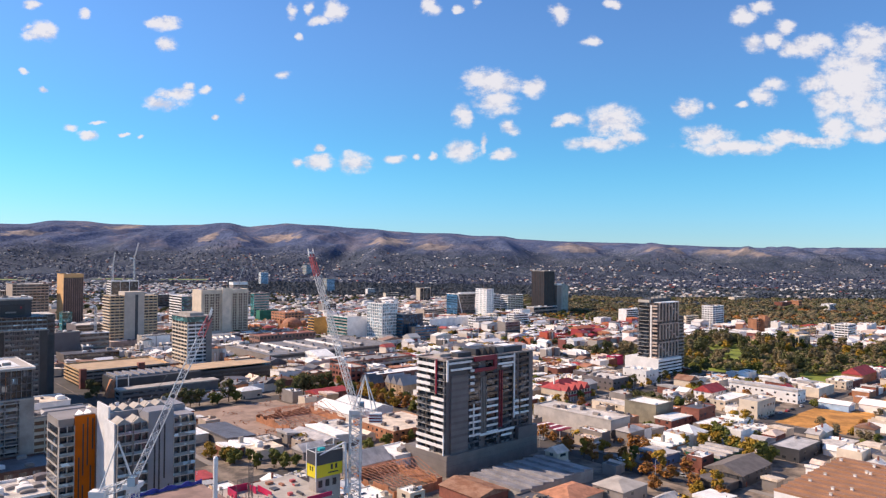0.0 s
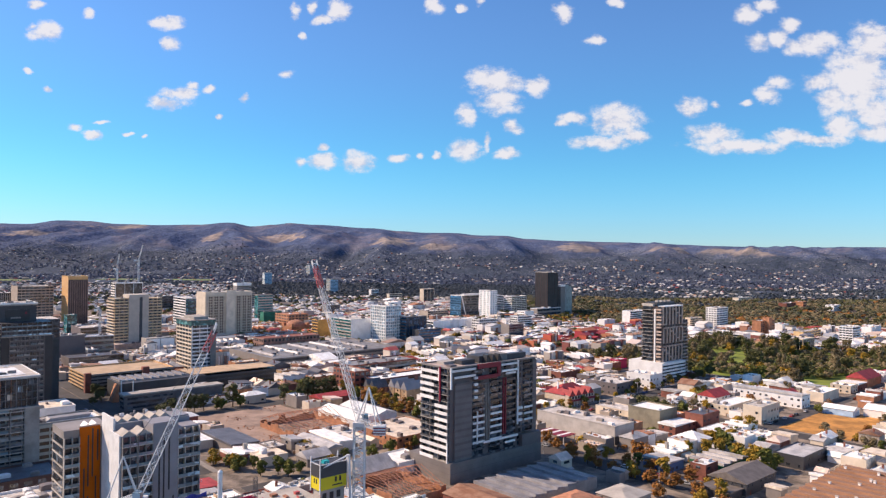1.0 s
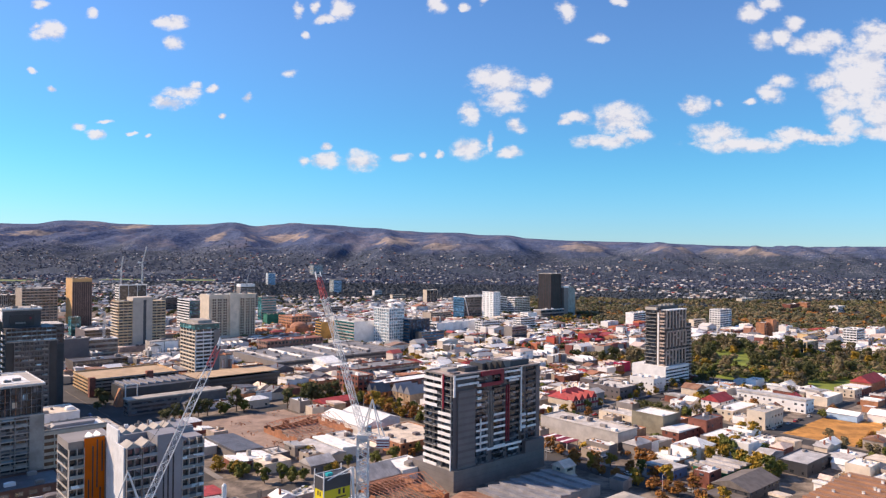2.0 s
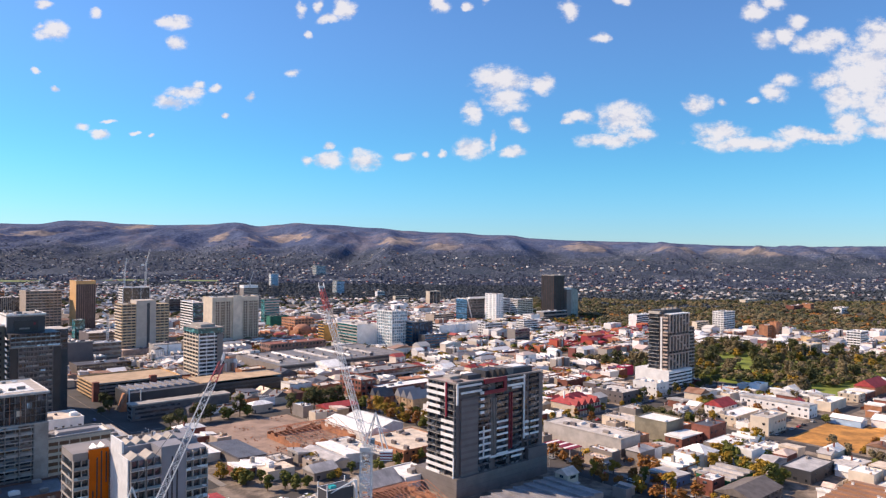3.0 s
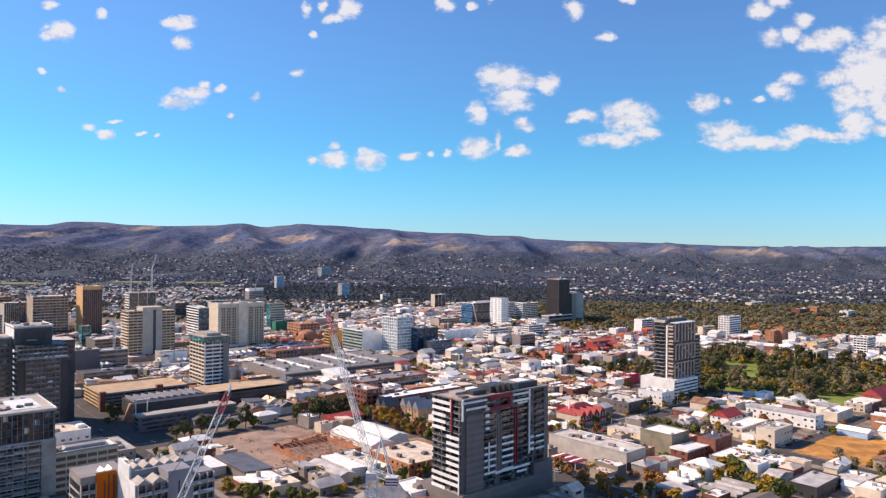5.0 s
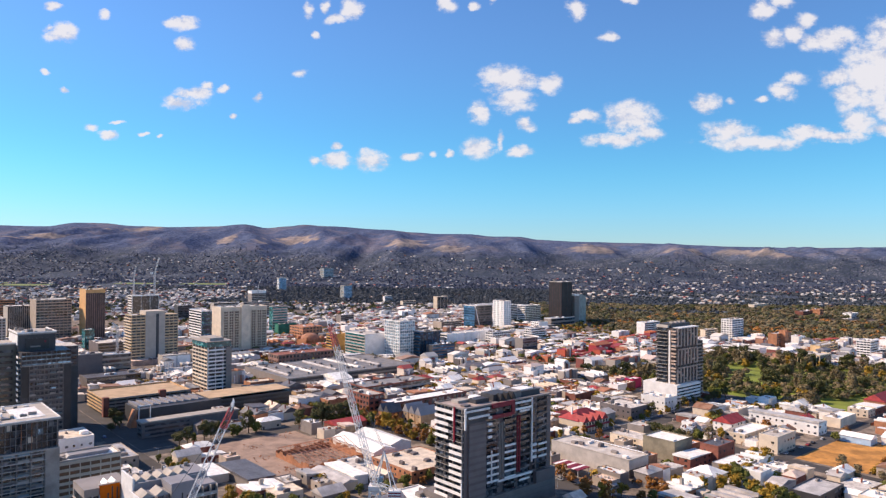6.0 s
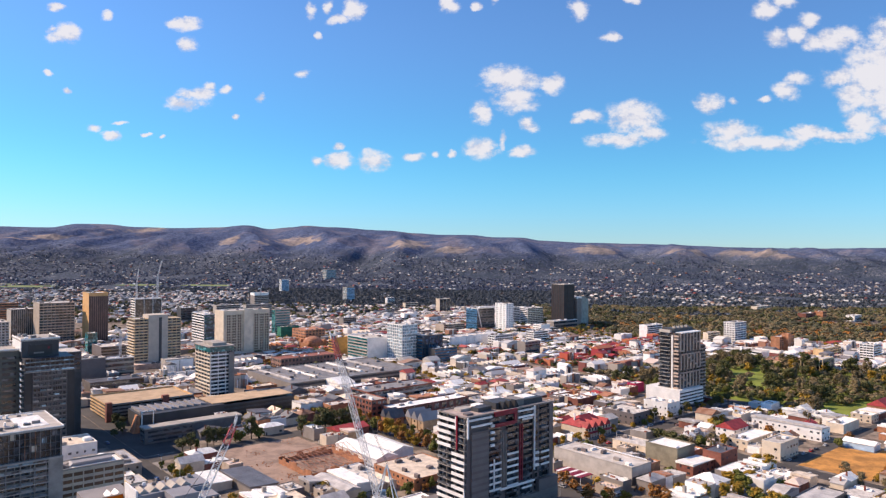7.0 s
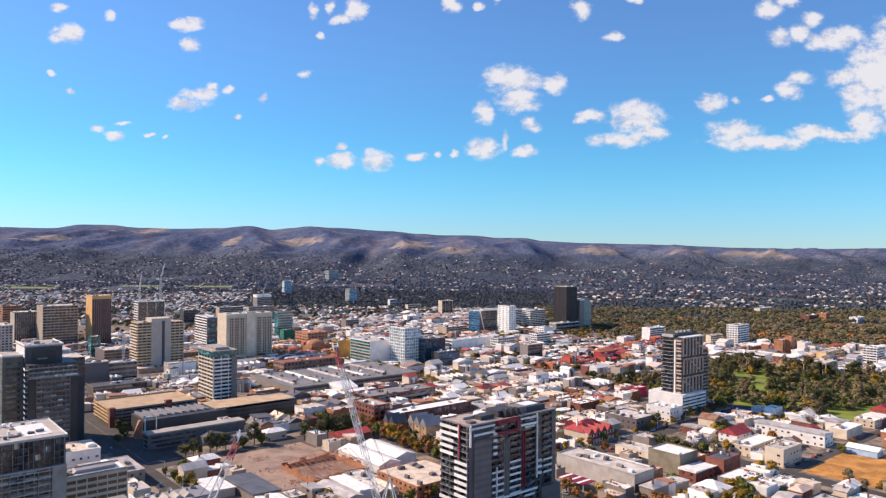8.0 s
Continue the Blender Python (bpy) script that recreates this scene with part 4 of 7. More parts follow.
# ---- building site at the feet of the cranes ----
def lift_core():
    root = thing("lift_core", "concrete lift core wrapped in yellow and black site hoarding", "building site", -35.6, 204.2, 0.0)
    part("core", Shape().box(0.5, 0.5, 0, 8.7, 4.5, 39.0), concrete, root)
    part("hoarding", Shape().box(0, 0, 38.4, 9.2, 5.0, 42.0), yellow, root, "yellow hoarding band")
    part("screen", Shape().box(-0.05, -0.05, 42.0, 9.25, 5.05, 45.6), dark_grey, root, "black screen band")
    for k in range(2):
        block("sign_bar", (0.7, 0.06, 1.5), black_clad, root, (5.0 + 1.5 * k, -0.06, 40.2))
        block("sign_bar", (0.06, 0.5, 1.3), black_clad, root, (-0.06, 1.6 + 1.2 * k, 40.2))
    block("sign_bar", (3.4, 0.06, 0.35), black_clad, root, (4.2, -0.06, 39.2))
    frame = Shape()
    for a, b in ((0, 0), (9.2, 0), (9.2, 5), (0, 5)):
        frame.bar((a, b, 37.5), (a, b, 47.4), 0.2)
    frame.bar((0, 0, 45.8), (9.2, 0, 45.8), 0.13).bar((9.2, 5, 45.8), (0, 5, 45.8), 0.13).bar((0, 5, 45.8), (0, 0, 45.8), 0.13)
    part("lifting_frame", frame, steel_white, root)
    block("water_tank", (1.8, 1.4, 0.8), cyan, root, (2.0, 1.2, 45.6))
    boom = Shape().bar((9.8, -1.2, 33.0), (9.2, -0.9, 47.5), 0.42, 8).bar((9.2, -0.9, 47.5), (0.2, 0.3, 44.6), 0.26, 6).bar((9.8, -1.2, 32.8), (9.8, -1.2, 34.4), 0.9, 8)
    part("concrete_boom", boom, white, root, "white folding concrete boom")
    for k in range(3):
        block("opening", (1.3, 0.1, 2.0), black_clad, root, (1.2 + 2.4 * k, 0.42, 35.4))
    return root


lift_core()


def site_deck():
    root = thing("site_deck", "half-built concrete floor with magenta hoardings and stacked formwork", "building site", -49.0, 192.0, 0.0)
    part("slab", Shape().box(-6, -4, 33.6, 22, 20, 34.2).box(-5, -3, 29.8, 21, 19, 30.3), concrete, root)
    for a in range(5):
        for b in range(3):
            block("column", (0.8, 0.8, 33.6), concrete, root, (-4.5 + 6.2 * a, -2.5 + 10 * b, 0))
    block("hoarding", (9.0, 0.2, 2.0), magenta, root, (-5.8, -4.2, 34.2), "magenta site hoarding")
    block("hoarding", (0.2, 13.0, 1.9), magenta, root, (-6.0, -3.8, 34.2), "magenta site hoarding")
    block("hoarding", (8.0, 0.2, 1.2), magenta, root, (13.0, -4.0, 34.2), "magenta site hoarding")
    for size, at in (((6.0, 0.2, 2.0), (-1.1, 15.6, 34.2)), ((0.2, 5.4, 2.0), (-1.3, 10.0, 34.2)), ((0.2, 4.8, 2.0), (4.9, 10.6, 34.2)), ((0.2, 8.0, 1.7), (6.6, 4.8, 34.2))):
        block("hoarding", size, magenta, root, at, "magenta site hoarding")
    for k in range(16):
        a, b = rng.uniform(-4, 18), rng.uniform(-2, 17)
        part("formwork_stack", Shape().box(a, b, 34.2, a + rng.uniform(0.6, 2.4), b + rng.uniform(0.8, 3.2), 34.4 + rng.uniform(0, 0.8)), rng.choice((timber, steel_dark, steel_red, concrete)), root)
    rods = Shape()
    for k in range(60):
        a, b = rng.uniform(-5, 5), rng.uniform(4, 18)
        rods.bar((a, b, 34.0), (a + rng.uniform(-0.2, 0.2), b + rng.uniform(-0.2, 0.2), rng.uniform(35.2, 37.4)), 0.05, 3)
    part("steel_rods", rods, steel_dark, root)
    mast = Shape()
    lattice(mast, (2.0, 8.0, 34.2), (2.0, 8.0, 44.0), 0.9, 9, 0.07)
    part("hoist_mast", mast, steel_dark, root, "dark lattice hoist mast")
    return root


site_deck()


def netted_floor():
    root = thing("site_floor", "raw concrete floor edged with blue safety netting", "building site", -72.0, 184.0, -4.6)
    part("slab", Shape().box(-3, -8, 40.2, 17, 14, 40.8), surface("raw_slab", (0.30, 0.20, 0.17), 0.9, vary=0.3), root)
    for a in range(4):
        for b in range(2):
            block("column", (0.8, 0.8, 35.6), concrete, root, (-1.5 + 5.6 * a, -6 + 17 * b, 4.6))
    net = Shape()
    pts = [(-3 + 1.0 * k, 14.0 + 0.25 * math.sin(k * 2.1), 41.9 + 0.35 * math.sin(k * 1.3)) for k in range(21)]
    for p, q in zip(pts, pts[1:]):
        net.add([(p[0], p[1], 40.8), (q[0], q[1], 40.8), q, p, (p[0], p[1] + 0.25, 40.8), (q[0], q[1] + 0.25, 40.8), (q[0], q[1] + 0.2, q[2]), (p[0], p[1] + 0.2, p[2])],
                [(0, 1, 2, 3), (7, 6, 5, 4), (3, 2, 6, 7)])
    part("netting", net, blue_mesh, root, "blue safety netting")
    part("vent_pipe", Shape().bar((12, -6, 40.8), (12, -6, 53.4), 0.62, 12).bar((12, -6, 53.4), (12, -6, 53.9), 0.66, 12, 0.3), white, root, "tall white pipe")
    return root


netted_floor()


# flat roof of a block close below
building("office_block", "office block with a white-railed grey roof terrace", "office building", *world_xy(24.6, 255.1), 44.0, 22.0, 24.2, mid_grey, None, dict(floors=7), roof=membrane, edge=white, units=22, rail=0.9)
building("brick_building", "dark brown brick block with banded windows", "office building", *world_xy(39.2, 322.4), 40.0, 22.0, 14.6, surface("umber_brick", (0.13, 0.075, 0.06), 0.85, vary=0.25), None, dict(floors=4, style="windows", bays=8), roof=slate_roof, units=6)

# ---- tall buildings, near to far ----
building("apartment_building", "pale apartment block with a dark glass penthouse level", "apartment building", -218.0, 283.0, 50.0, 38.0, 36.4, surface("stone_grey", (0.27, 0.24, 0.21), 0.8, vary=0.15),
         south=dict(floors=12, style="grid", bays=8, opaque=0.36, wall=surface("stone_grey", (0.27, 0.24, 0.21))), units=0, rail=0.5)


def apartment_front():
    root = thing("balcony_front", "pale slab edges and end pier on the apartment block", "facade", -218.0, 283.0, 0.0)
    part("pier", Shape().box(44.6, -1.0, 0, 50.2, -0.35, 36.9), surface("pier_stone", (0.36, 0.32, 0.28), 0.8), root, "plain pale end pier")
    for k in range(12):
        slab = block("slab_edge", (44.4, 0.9, 0.45), concrete, root, (0.1, -1.25, 2.6 + 3.0 * k))
        for q in range(8):
            block("rail", (4.4, 0.06, 0.85), (smoke_glass, pale_glass, concrete)[(q * 3 + k * 5) % 3 if (q + k) % 3 else 0], slab, (0.7 + 5.5 * q, 0.02, 0.45))
    for k in range(9):
        block("fin", (0.4, 0.85, 36.4), mid_grey, root, (0.2 + 5.5 * k, -1.2, 0.1))
    block("coping", (50.4, 1.5, 0.6), concrete, root, (-0.2, -1.4, 36.9))
    return root


apartment_front()


def glass_top():
    root = thing("penthouse", "dark glass upper floors under a pale flat roof", "penthouse", -218.0, 283.0, 37.5)
    top = 12.4
    part("glass_wall", Shape().box(0.6, 0.2, 0, 49.6, 37.4, top), glass, root)
    for k in range(4):
        block("slab_edge", (49.4, 0.4, 0.35), steel_dark, root, (0.4, -0.2, 3.1 * k))
        block("slab_edge", (0.4, 37.4, 0.35), steel_dark, root, (49.6, 0.2, 3.1 * k))
        for q in range(12):
            if (q * 5 + k * 7) % 4 == 0:
                block("blind", (1.9, 0.05, 2.5), (pale_glass, cream, smoke_glass)[(q + k) % 3], root, (0.9 + 4.1 * q, 0.14, 3.1 * k + 0.4))
    for k in range(25):
        block("mullion", (0.22, 0.5, top), (mid_grey, steel_dark, surface("copper_fin", (0.30, 0.13, 0.07), 0.5))[2 if k in (17, 19) else k % 2], root, (0.5 + 2.03 * k, -0.3, 0))
    for k in range(17):
        block("mullion", (0.4, 0.22, top), steel_dark, root, (49.6, 0.5 + 2.2 * k, 0))
    part("roof", Shape().box(-0.4, -0.6, top, 50.6, 38.4, top + 0.8), concrete, root, "pale roof slab")
    part("roof_edge", Shape().box(-0.4, -0.6, top + 0.8, 50.6, -0.2, top + 1.2).box(50.2, -0.2, top + 0.8, 50.6, 38.4, top + 1.2).box(-0.4, 38.0, top + 0.8, 50.2, 38.4, top + 1.2), white, root, "white roof edge")
    part("roof_walk", Shape().box(34, 6, top + 0.8, 46, 30, top + 1.0), white_roof, root, "white roof membrane")
    for k in range(22):
        a, b = rng.uniform(20, 46), rng.uniform(2, 33)
        part("roof_unit", Shape().box(a, b, top + 1.0, a + rng.uniform(0.8, 4), b + rng.uniform(0.8, 3), top + 1.0 + rng.uniform(0.3, 1.6)), rng.choice((white, mid_grey, concrete, steel_dark)), root)


glass_top()

def dark_office():
    x, y, w, d, h = -282.0, 450.5, 29.4, 48.0, 59.0
    take(x, y, w, d)
    smoke = surface("smoke_panel", (0.10, 0.095, 0.10), 0.5)
    root = thing("office_tower", "dark glass office tower with stepped roof and lit balcony ends", "office building", x, y)
    part("wall", Shape().box(0, 0, 0, w, 26, h), dark_grey, root)
    facade(root, "s", w, 50.5, h, 3, "grid", 10, smoke, glass, 0.35)
    facade(root, "s", 20.0, 2.0, 50.0, 14, "grid", 9, smoke, glass, 0.4, 4.6, 0.4)
    part("glass_strip", Shape().box(25.0, -0.5, 0, w, 0, 50.0), black_clad, root, "black glazed corner strip")
    part("glass_strip", Shape().box(0.3, -0.4, 30.0, 4.4, 0, 50.0), black_clad, root, "black glazed corner strip")
    for k in range(14):
        block("slab_edge", (20.2, 0.5, 0.3), mid_grey, root, (4.6, -1.05, 3.4 + 3.4 * k))
    for k in range(8):
        block("fin", (0.3, 0.5, 49.0), grey_panel, root, (4.6 + 2.85 * k, -1.1, 1.0))
    block("ledge", (w + 0.8, 1.0, 0.5), concrete, root, (-0.4, -1.0, 50.1))
    for k in range(16):
        z = 3.0 + k * 3.5
        slab = block("balcony", (1.8, 5.0, 0.3), concrete, root, (-1.8, 0.4, z))
        block("balustrade", (0.12, 5.0, 1.4), white, slab, (0, 0, 0.3))
        block("window", (0.06, 19.0, 2.4), glass, root, (-0.06, 6.5, z + 0.5))
    part("side_block", Shape().box(-12.0, 16.0, 0, 0, 40.0, 63.0), surface("olive_panel", (0.12, 0.125, 0.11), 0.6), root, "olive-grey side block")
    for k in range(16):
        block("window", (0.06, 20.0, 1.7), teal_glass, root, (-12.06, 18.0, 4.0 + k * 3.6))
        block("window", (8.0, 0.06, 1.7), glass, root, (-10.0, 15.94, 4.0 + k * 3.6))
    part("side_roof", Shape().box(-12.4, 15.6, 63.0, 0.4, 40.4, 63.8), concrete, root, "pale side roof")
    part("upper_block", Shape().box(0, 10.0, h, 22.0, 40.0, 69.6), dark_grey, root, "charcoal upper block")
    part("upper_screen", Shape().box(4.0, 9.6, h + 1.0, 18.0, 10.0, h + 8.0), black_clad, root, "black screen with unlit sign")
    block("sign_bar", (6.0, 0.08, 1.0), mid_grey, root, (7.0, 9.52, h + 2.2))
    block("sign_bar", (1.2, 0.08, 1.4), crimson, root, (15.2, 9.52, h + 5.0))
    part("upper_wall", Shape().box(-0.4, 10.2, h + 4, 0, 39.8, 69.6), white, root, "white lit side of upper block")
    part("upper_roof", Shape().box(-0.6, 9.4, 69.6, 22.6, 40.6, 70.5), concrete, root, "pale roof slab")
    for a, b, c, e, z in ((-0.6, 9.4, 22.6, 9.8, 70.5), (-0.6, 9.8, -0.2, 40.6, 70.5), (22.2, 9.8, 22.6, 40.6, 70.5), (-12.4, 15.6, 0.4, 16.0, 63.8), (-12.4, 16.0, -12.0, 40.4, 63.8)):
        part("roof_edge", Shape().box(a, b, z, c, e, z + 0.9), white, root, "white roof edge")
    for k in range(10):
        a, b = rng.uniform(1, 19), rng.uniform(12, 36)
        part("roof_unit", Shape().box(a, b, 70.5, a + rng.uniform(1, 3), b + rng.uniform(1, 3), 71.0 + rng.uniform(0.2, 1.4)), rng.choice((white, concrete, mid_grey)), root)
    for k in range(3):
        block("rail", (w - 1.0, 0.08, 0.9), pale_glass, root, (0.5, -0.9, 50.8 + 2.85 * k))
    for k in range(13):
        for q in range(5):
            if (q * 7 + k * 3) % 4 < 2:
                block("balustrade", (3.4, 0.08, 1.0), (pale_glass, concrete, smoke_glass)[(q + 2 * k) % 3], root, (4.9 + 3.95 * q, -1.15, 3.8 + 3.4 * k))
    part("rear_block", Shape().box(22.0, 26.0, 0, 40.0, 48.0, 58.0), dark_grey, root)
    facade(root, "s", 10.0, 44.0, 58.0, 4, "bands", 0, smoke, glass, 0.4, 29.6, -26.0)
    part("rear_roof", Shape().box(22.2, 26.2, 58.0, 39.8, 47.8, 58.4), membrane, root)
    return root


dark_office()
building("office_tower", "brown tower with tan end wall and vertical fins", "office building", -513.6, 965.7, 25.0, 32.5, 69.0, surface("tan_stone", (0.56, 0.33, 0.14), 0.8, vary=0.12),
         None, dict(floors=1, style="fins", bays=9, z0=2, z1=65, wall=surface("brown_fin", (0.30, 0.19, 0.155), 0.7), pane=surface("brown_shade", (0.09, 0.05, 0.045), 0.4)))
building("office_block", "grey office block with a window grid", "office building", -574.5, 952.1, 43.8, 39.0, 55.0, beige, None,
         dict(floors=14, style="grid", bays=9, opaque=0.35))
building("office_block", "pale grey office block with narrow fins", "office building", -629.5, 976.6, 31.0, 32.8, 44.0, concrete, None,
         dict(floors=1, style="fins", bays=12, wall=concrete), edge=dark_grey)
building("office_block", "white-grey office block at the city edge", "office building", -560.0, 829.0, 20.0, 50.0, 41.0, concrete, None, dict(floors=12, style="windows", bays=5))
building("office_block", "orange brick block behind offices", "office building", -668.0, 1010.0, 24.0, 20.0, 50.0, orange_brick, dict(floors=14, style="bands"), dict(floors=14, style="bands"))


def hotel():
    brown_stone = surface("brown_stone", (0.56, 0.43, 0.27), 0.8, vary=0.15)
    root = building("hotel_tower", "hotel with pale shaft between balconied wings", "hotel", -361.5, 776.0, 14.7, 23.6, 52.5, brown_stone,
                    dict(floors=16, style="balconies", wall=cream), dict(floors=16, style="grid", bays=3, wall=brown_stone))
    part("shaft", Shape().box(14.7, -1.2, 0, 36.0, 20, 57.0), surface("pale_stone", (0.46, 0.40, 0.34), 0.8, vary=0.1), root, "tall windowless stone shaft")
    block("slot_window", (3.2, 0.1, 50.0), dark_grey, root, (26.0, -1.3, 4.0))
    part("wing", Shape().box(36.0, 0, 0, 51.0, 18, 52.5), brown_stone, root)
    facade(root, "s", 15.0, 0.6, 52.0, 16, "grid", 3, brown_stone, glass, 0.45, 36.0)
    return root


hotel()
building("tower", "white tower block with twin dark strips behind the hotel", "office building", -470.0, 1010.0, 38.0, 18.0, 58.5, white, dict(floors=16, style="bands"), dict(floors=1, style="fins", bays=3), units=6)


building("office_block", "dark low office with brown bands beside the hotel", "office building", *world_xy(236, 892), 34, 40, 15.0, grey_panel, None, dict(floors=4, wall=mid_grey), units=6)
building("office_block", "small teal glass block below the brown tower", "office building", *world_xy(233, 938), 11, 14, 27.0, teal_glass, None, dict(floors=7, pane=teal_glass, wall=teal_glass), units=1)
building("site_block", "half-cleared site with pinkish concrete slabs", "building site", *world_xy(246, 800), 46, 24, 4.5, surface("pink_slab", (0.46, 0.34, 0.28), 0.9, vary=0.3), None, None, roof=pink_roof, units=14)
building("hall", "pale hall with a curved translucent roof edge", "hall", *world_xy(262, 842), 40, 22, 9.0, concrete, None, dict(floors=2), roof=grey_roof, units=8)


def cream_hotel():
    x, y, w, d, h = -287.7, 851.0, 60.4, 26.5, 56.0
    root = building("hotel_tower", "cream hotel slab with regular punched windows", "hotel", x, y, w, d, h, cream, None, None, units=8)
    dark = surface("brown_window", (0.085, 0.045, 0.038), 0.3)
    fh = (h - 7.5) / 15
    for a in (4.0, 11.0, 18.0, 40.0, 47.5, 54.0):
        for k in range(15):
            block("window", (4.6, 0.06, fh * 0.62), dark, root, (a, -0.06, 3.0 + k * fh + fh * 0.3))
            block("balcony", (5.0, 0.9, 0.32), cream, root, (a - 0.2, -0.9, 3.0 + k * fh))
        for c in (-0.45, 2.05, 4.75):
            block("pier", (0.4, 0.9, h - 6.0), cream, root, (a + c, -0.9, 2.0))
    part("pilaster", Shape().box(25.5, -2.0, 0, 37.0, 0, h + 2.5), cream, root, "plain projecting pilaster")
    return root


cream_hotel()


def slim_tower():
    x, y, w, d, h = -216.1, 605.8, 20.5, 32.9, 46.0
    root = building("apartment_tower", "slim grey-green apartment tower with stacked balconies", "apartment building", x, y, w, d, h, mid_grey,
                    dict(floors=14, style="grid", bays=5, wall=cream, opaque=0.4), dict(floors=14, style="grid", bays=3, wall=white, opaque=0.4), units=5)
    part("penthouse", Shape().box(-0.8, -0.8, h - 3.4, w + 0.3, d, h + 0.95), teal_glass, root, "teal glass penthouse floor")
    part("roof_slab", Shape().box(-1.8, -1.8, h + 0.95, w + 1, d + 1, h + 1.6).box(3, 3, h + 1.6, w - 5, d - 8, h + 4.0), concrete, root)
    part("rear_strip", Shape().box(w - 5.0, -1.9, 0, w + 0.2, -1.55, h - 4), mid_grey, root, "grey glazed strip")
    return root


slim_tower()


def deck_car_park(label, x, y, w, d, h, levels, wall, deck):
    take(x, y, w, d)
    root = thing("car_park", label, "car park", x, y)
    part("core", Shape().box(2, 2, 0, w - 2, d - 2, h - 2.6), black_clad, root, "dark parking levels")
    for k in range(levels):
        z = (k + 0.7) * (h - 0.5) / levels
        # South beams and columns are grey: the shade is in their colour.
        part("parapet_beam", Shape().box(0.4, 0, z, w, 0.4, z + 1.15), mid_grey, root, "parapet beam greyed for south-side shade")
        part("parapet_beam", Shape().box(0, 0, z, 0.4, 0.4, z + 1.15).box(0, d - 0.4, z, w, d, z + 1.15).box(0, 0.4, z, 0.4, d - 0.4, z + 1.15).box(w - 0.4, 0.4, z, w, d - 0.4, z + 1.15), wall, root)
        part("deck", Shape().box(0.4, 0.4, z - 0.3, w - 0.4, d - 0.4, z), deck if k == levels - 1 else concrete, root)
    for k in range(int(w / 8) + 1):
        block("column", (0.6, 0.6, h - 1.5), mid_grey if k else wall, root, (k * (w - 0.6) / int(w / 8), 0.02, 0))
    part("stair_tower", Shape().box(-0.6, -0.8, 0, 3.6, 3.2, h + 1.0), brick, root)
    part("stair_tower", Shape().box(w * 0.62, -1.2, 0, w * 0.62 + 5, 2.5, h + 2.0), brick, root)
    return root


# The tan is the sunlit tone of beams whose south side is greyed.
deck_car_park("tan open-deck car park with striped parapets", -267.2, 528.9, 66.0, 47.0, 13.4, 5, surface("tan_beam_sunlit_tone", (0.55, 0.36, 0.19), 0.8), tan)


def convention_hall():
    root = thing("convention_hall", "long dark hall with ribbed grey roof and tan deck", "hall", -229.0, 501.9)
    take(-229.0, 501.9, 124, 40)
    part("wall", Shape().box(0, 0, 0, 62, 30, 12.0), dark_grey, root)
    part("east_wall", Shape().box(62, 4, 0, 124, 34, 10.5), black_clad, root)
    for k in range(9):
        part("roof_rib", Shape().prism([(2 + 5.6 * k, 12.0), (7.4 + 5.6 * k, 12.0), (7.4 + 5.6 * k, 12.3), (2.3 + 5.6 * k, 13.6), (2 + 5.6 * k, 13.6)], 8, 29), blue_grey, root, "grey sawtooth roof rib")
    part("roof_deck", Shape().box(55, 5, 12.0, 123.5, 33.5, 12.5), tan, root, "tan concrete roof deck")
    for k in range(3):
        part("parapet_beam", Shape().box(62, 3.4, 2.6 + 3.4 * k, 124.3, 4.0, 4.0 + 3.4 * k), dark_grey, root)
    portal = Shape().bar((-1, -5, 0), (-1, -5, 15.5), 0.5).bar((-1, -5, 15.5), (7, -5, 15.5), 0.5).bar((7, -5, 15.5), (7, -5, 0), 0.4)
    part("portal_frame", portal, steel_white, root, "white steel portal frame")
    part("raked_wall", Shape().prism([(-6, 0), (-1.5, 0), (-1.5, 12), (-2.4, 12)], -2, 6), orange_brick, root, "leaning pinkish wall")
    front = thing("front_building", "low grey building with a white roof edge and shaded wall", "hall", -211.6, 469.6)
    take(-211.6, 469.6, 68, 11)
    part("wall", Shape().box(0, 0, 0, 68, 9.5, 10.0), surface("slate_wall", (0.16, 0.15, 0.15), 0.8), front)
    part("roof", Shape().box(-0.6, -0.6, 10.0, 68.6, 10.2, 11.0), concrete, front, "white-edged flat roof")
    for k in range(3):
        block("window", (0.08, 7.0, 1.4), glass, front, (-0.08, 1.2, 1.4 + 2.9 * k))
        block("window", (30.0, 0.08, 1.4), glass, front, (2.0, -0.08, 1.4 + 2.9 * k))


convention_hall()
# office quarter in the middle distance
building("office_tower", "black ribbed tower above the parkland", "office building", 176.1, 1237.9, 28.0, 27.6, 75.0, black_clad,
         dict(floors=1, style="fins", bays=7, wall=surface("brown_black", (0.075, 0.042, 0.038), 0.5), pane=black_clad), dict(floors=1, style="fins", bays=6, wall=surface("brown_black", (0.075, 0.042, 0.038)), pane=black_clad), edge=concrete)
def curved_block():
    root = thing("office_block", "pale grey office block with curved roof beside the black tower", "office building", 203.0, 1262.0)
    take(203.0, 1262.0, 34, 18)
    part("wall", Shape().box(0, 0, 0, 12, 18, 50), mid_grey, root)
    arc = [(12 + 20 * math.cos(a), 44 + 9 * math.sin(a)) for a in [math.pi / 2 * k / 8 for k in range(9)]]
    part("east_wall", Shape().prism([(12, 0), (32, 0)] + arc, 0.2, 17.5), surface("pale_green_stone", (0.34, 0.37, 0.34), 0.6), root, "pale blank wall under a curved roof")
    part("roof", Shape().box(0, -0.2, 50.0, 12.2, 18, 53), white, root)


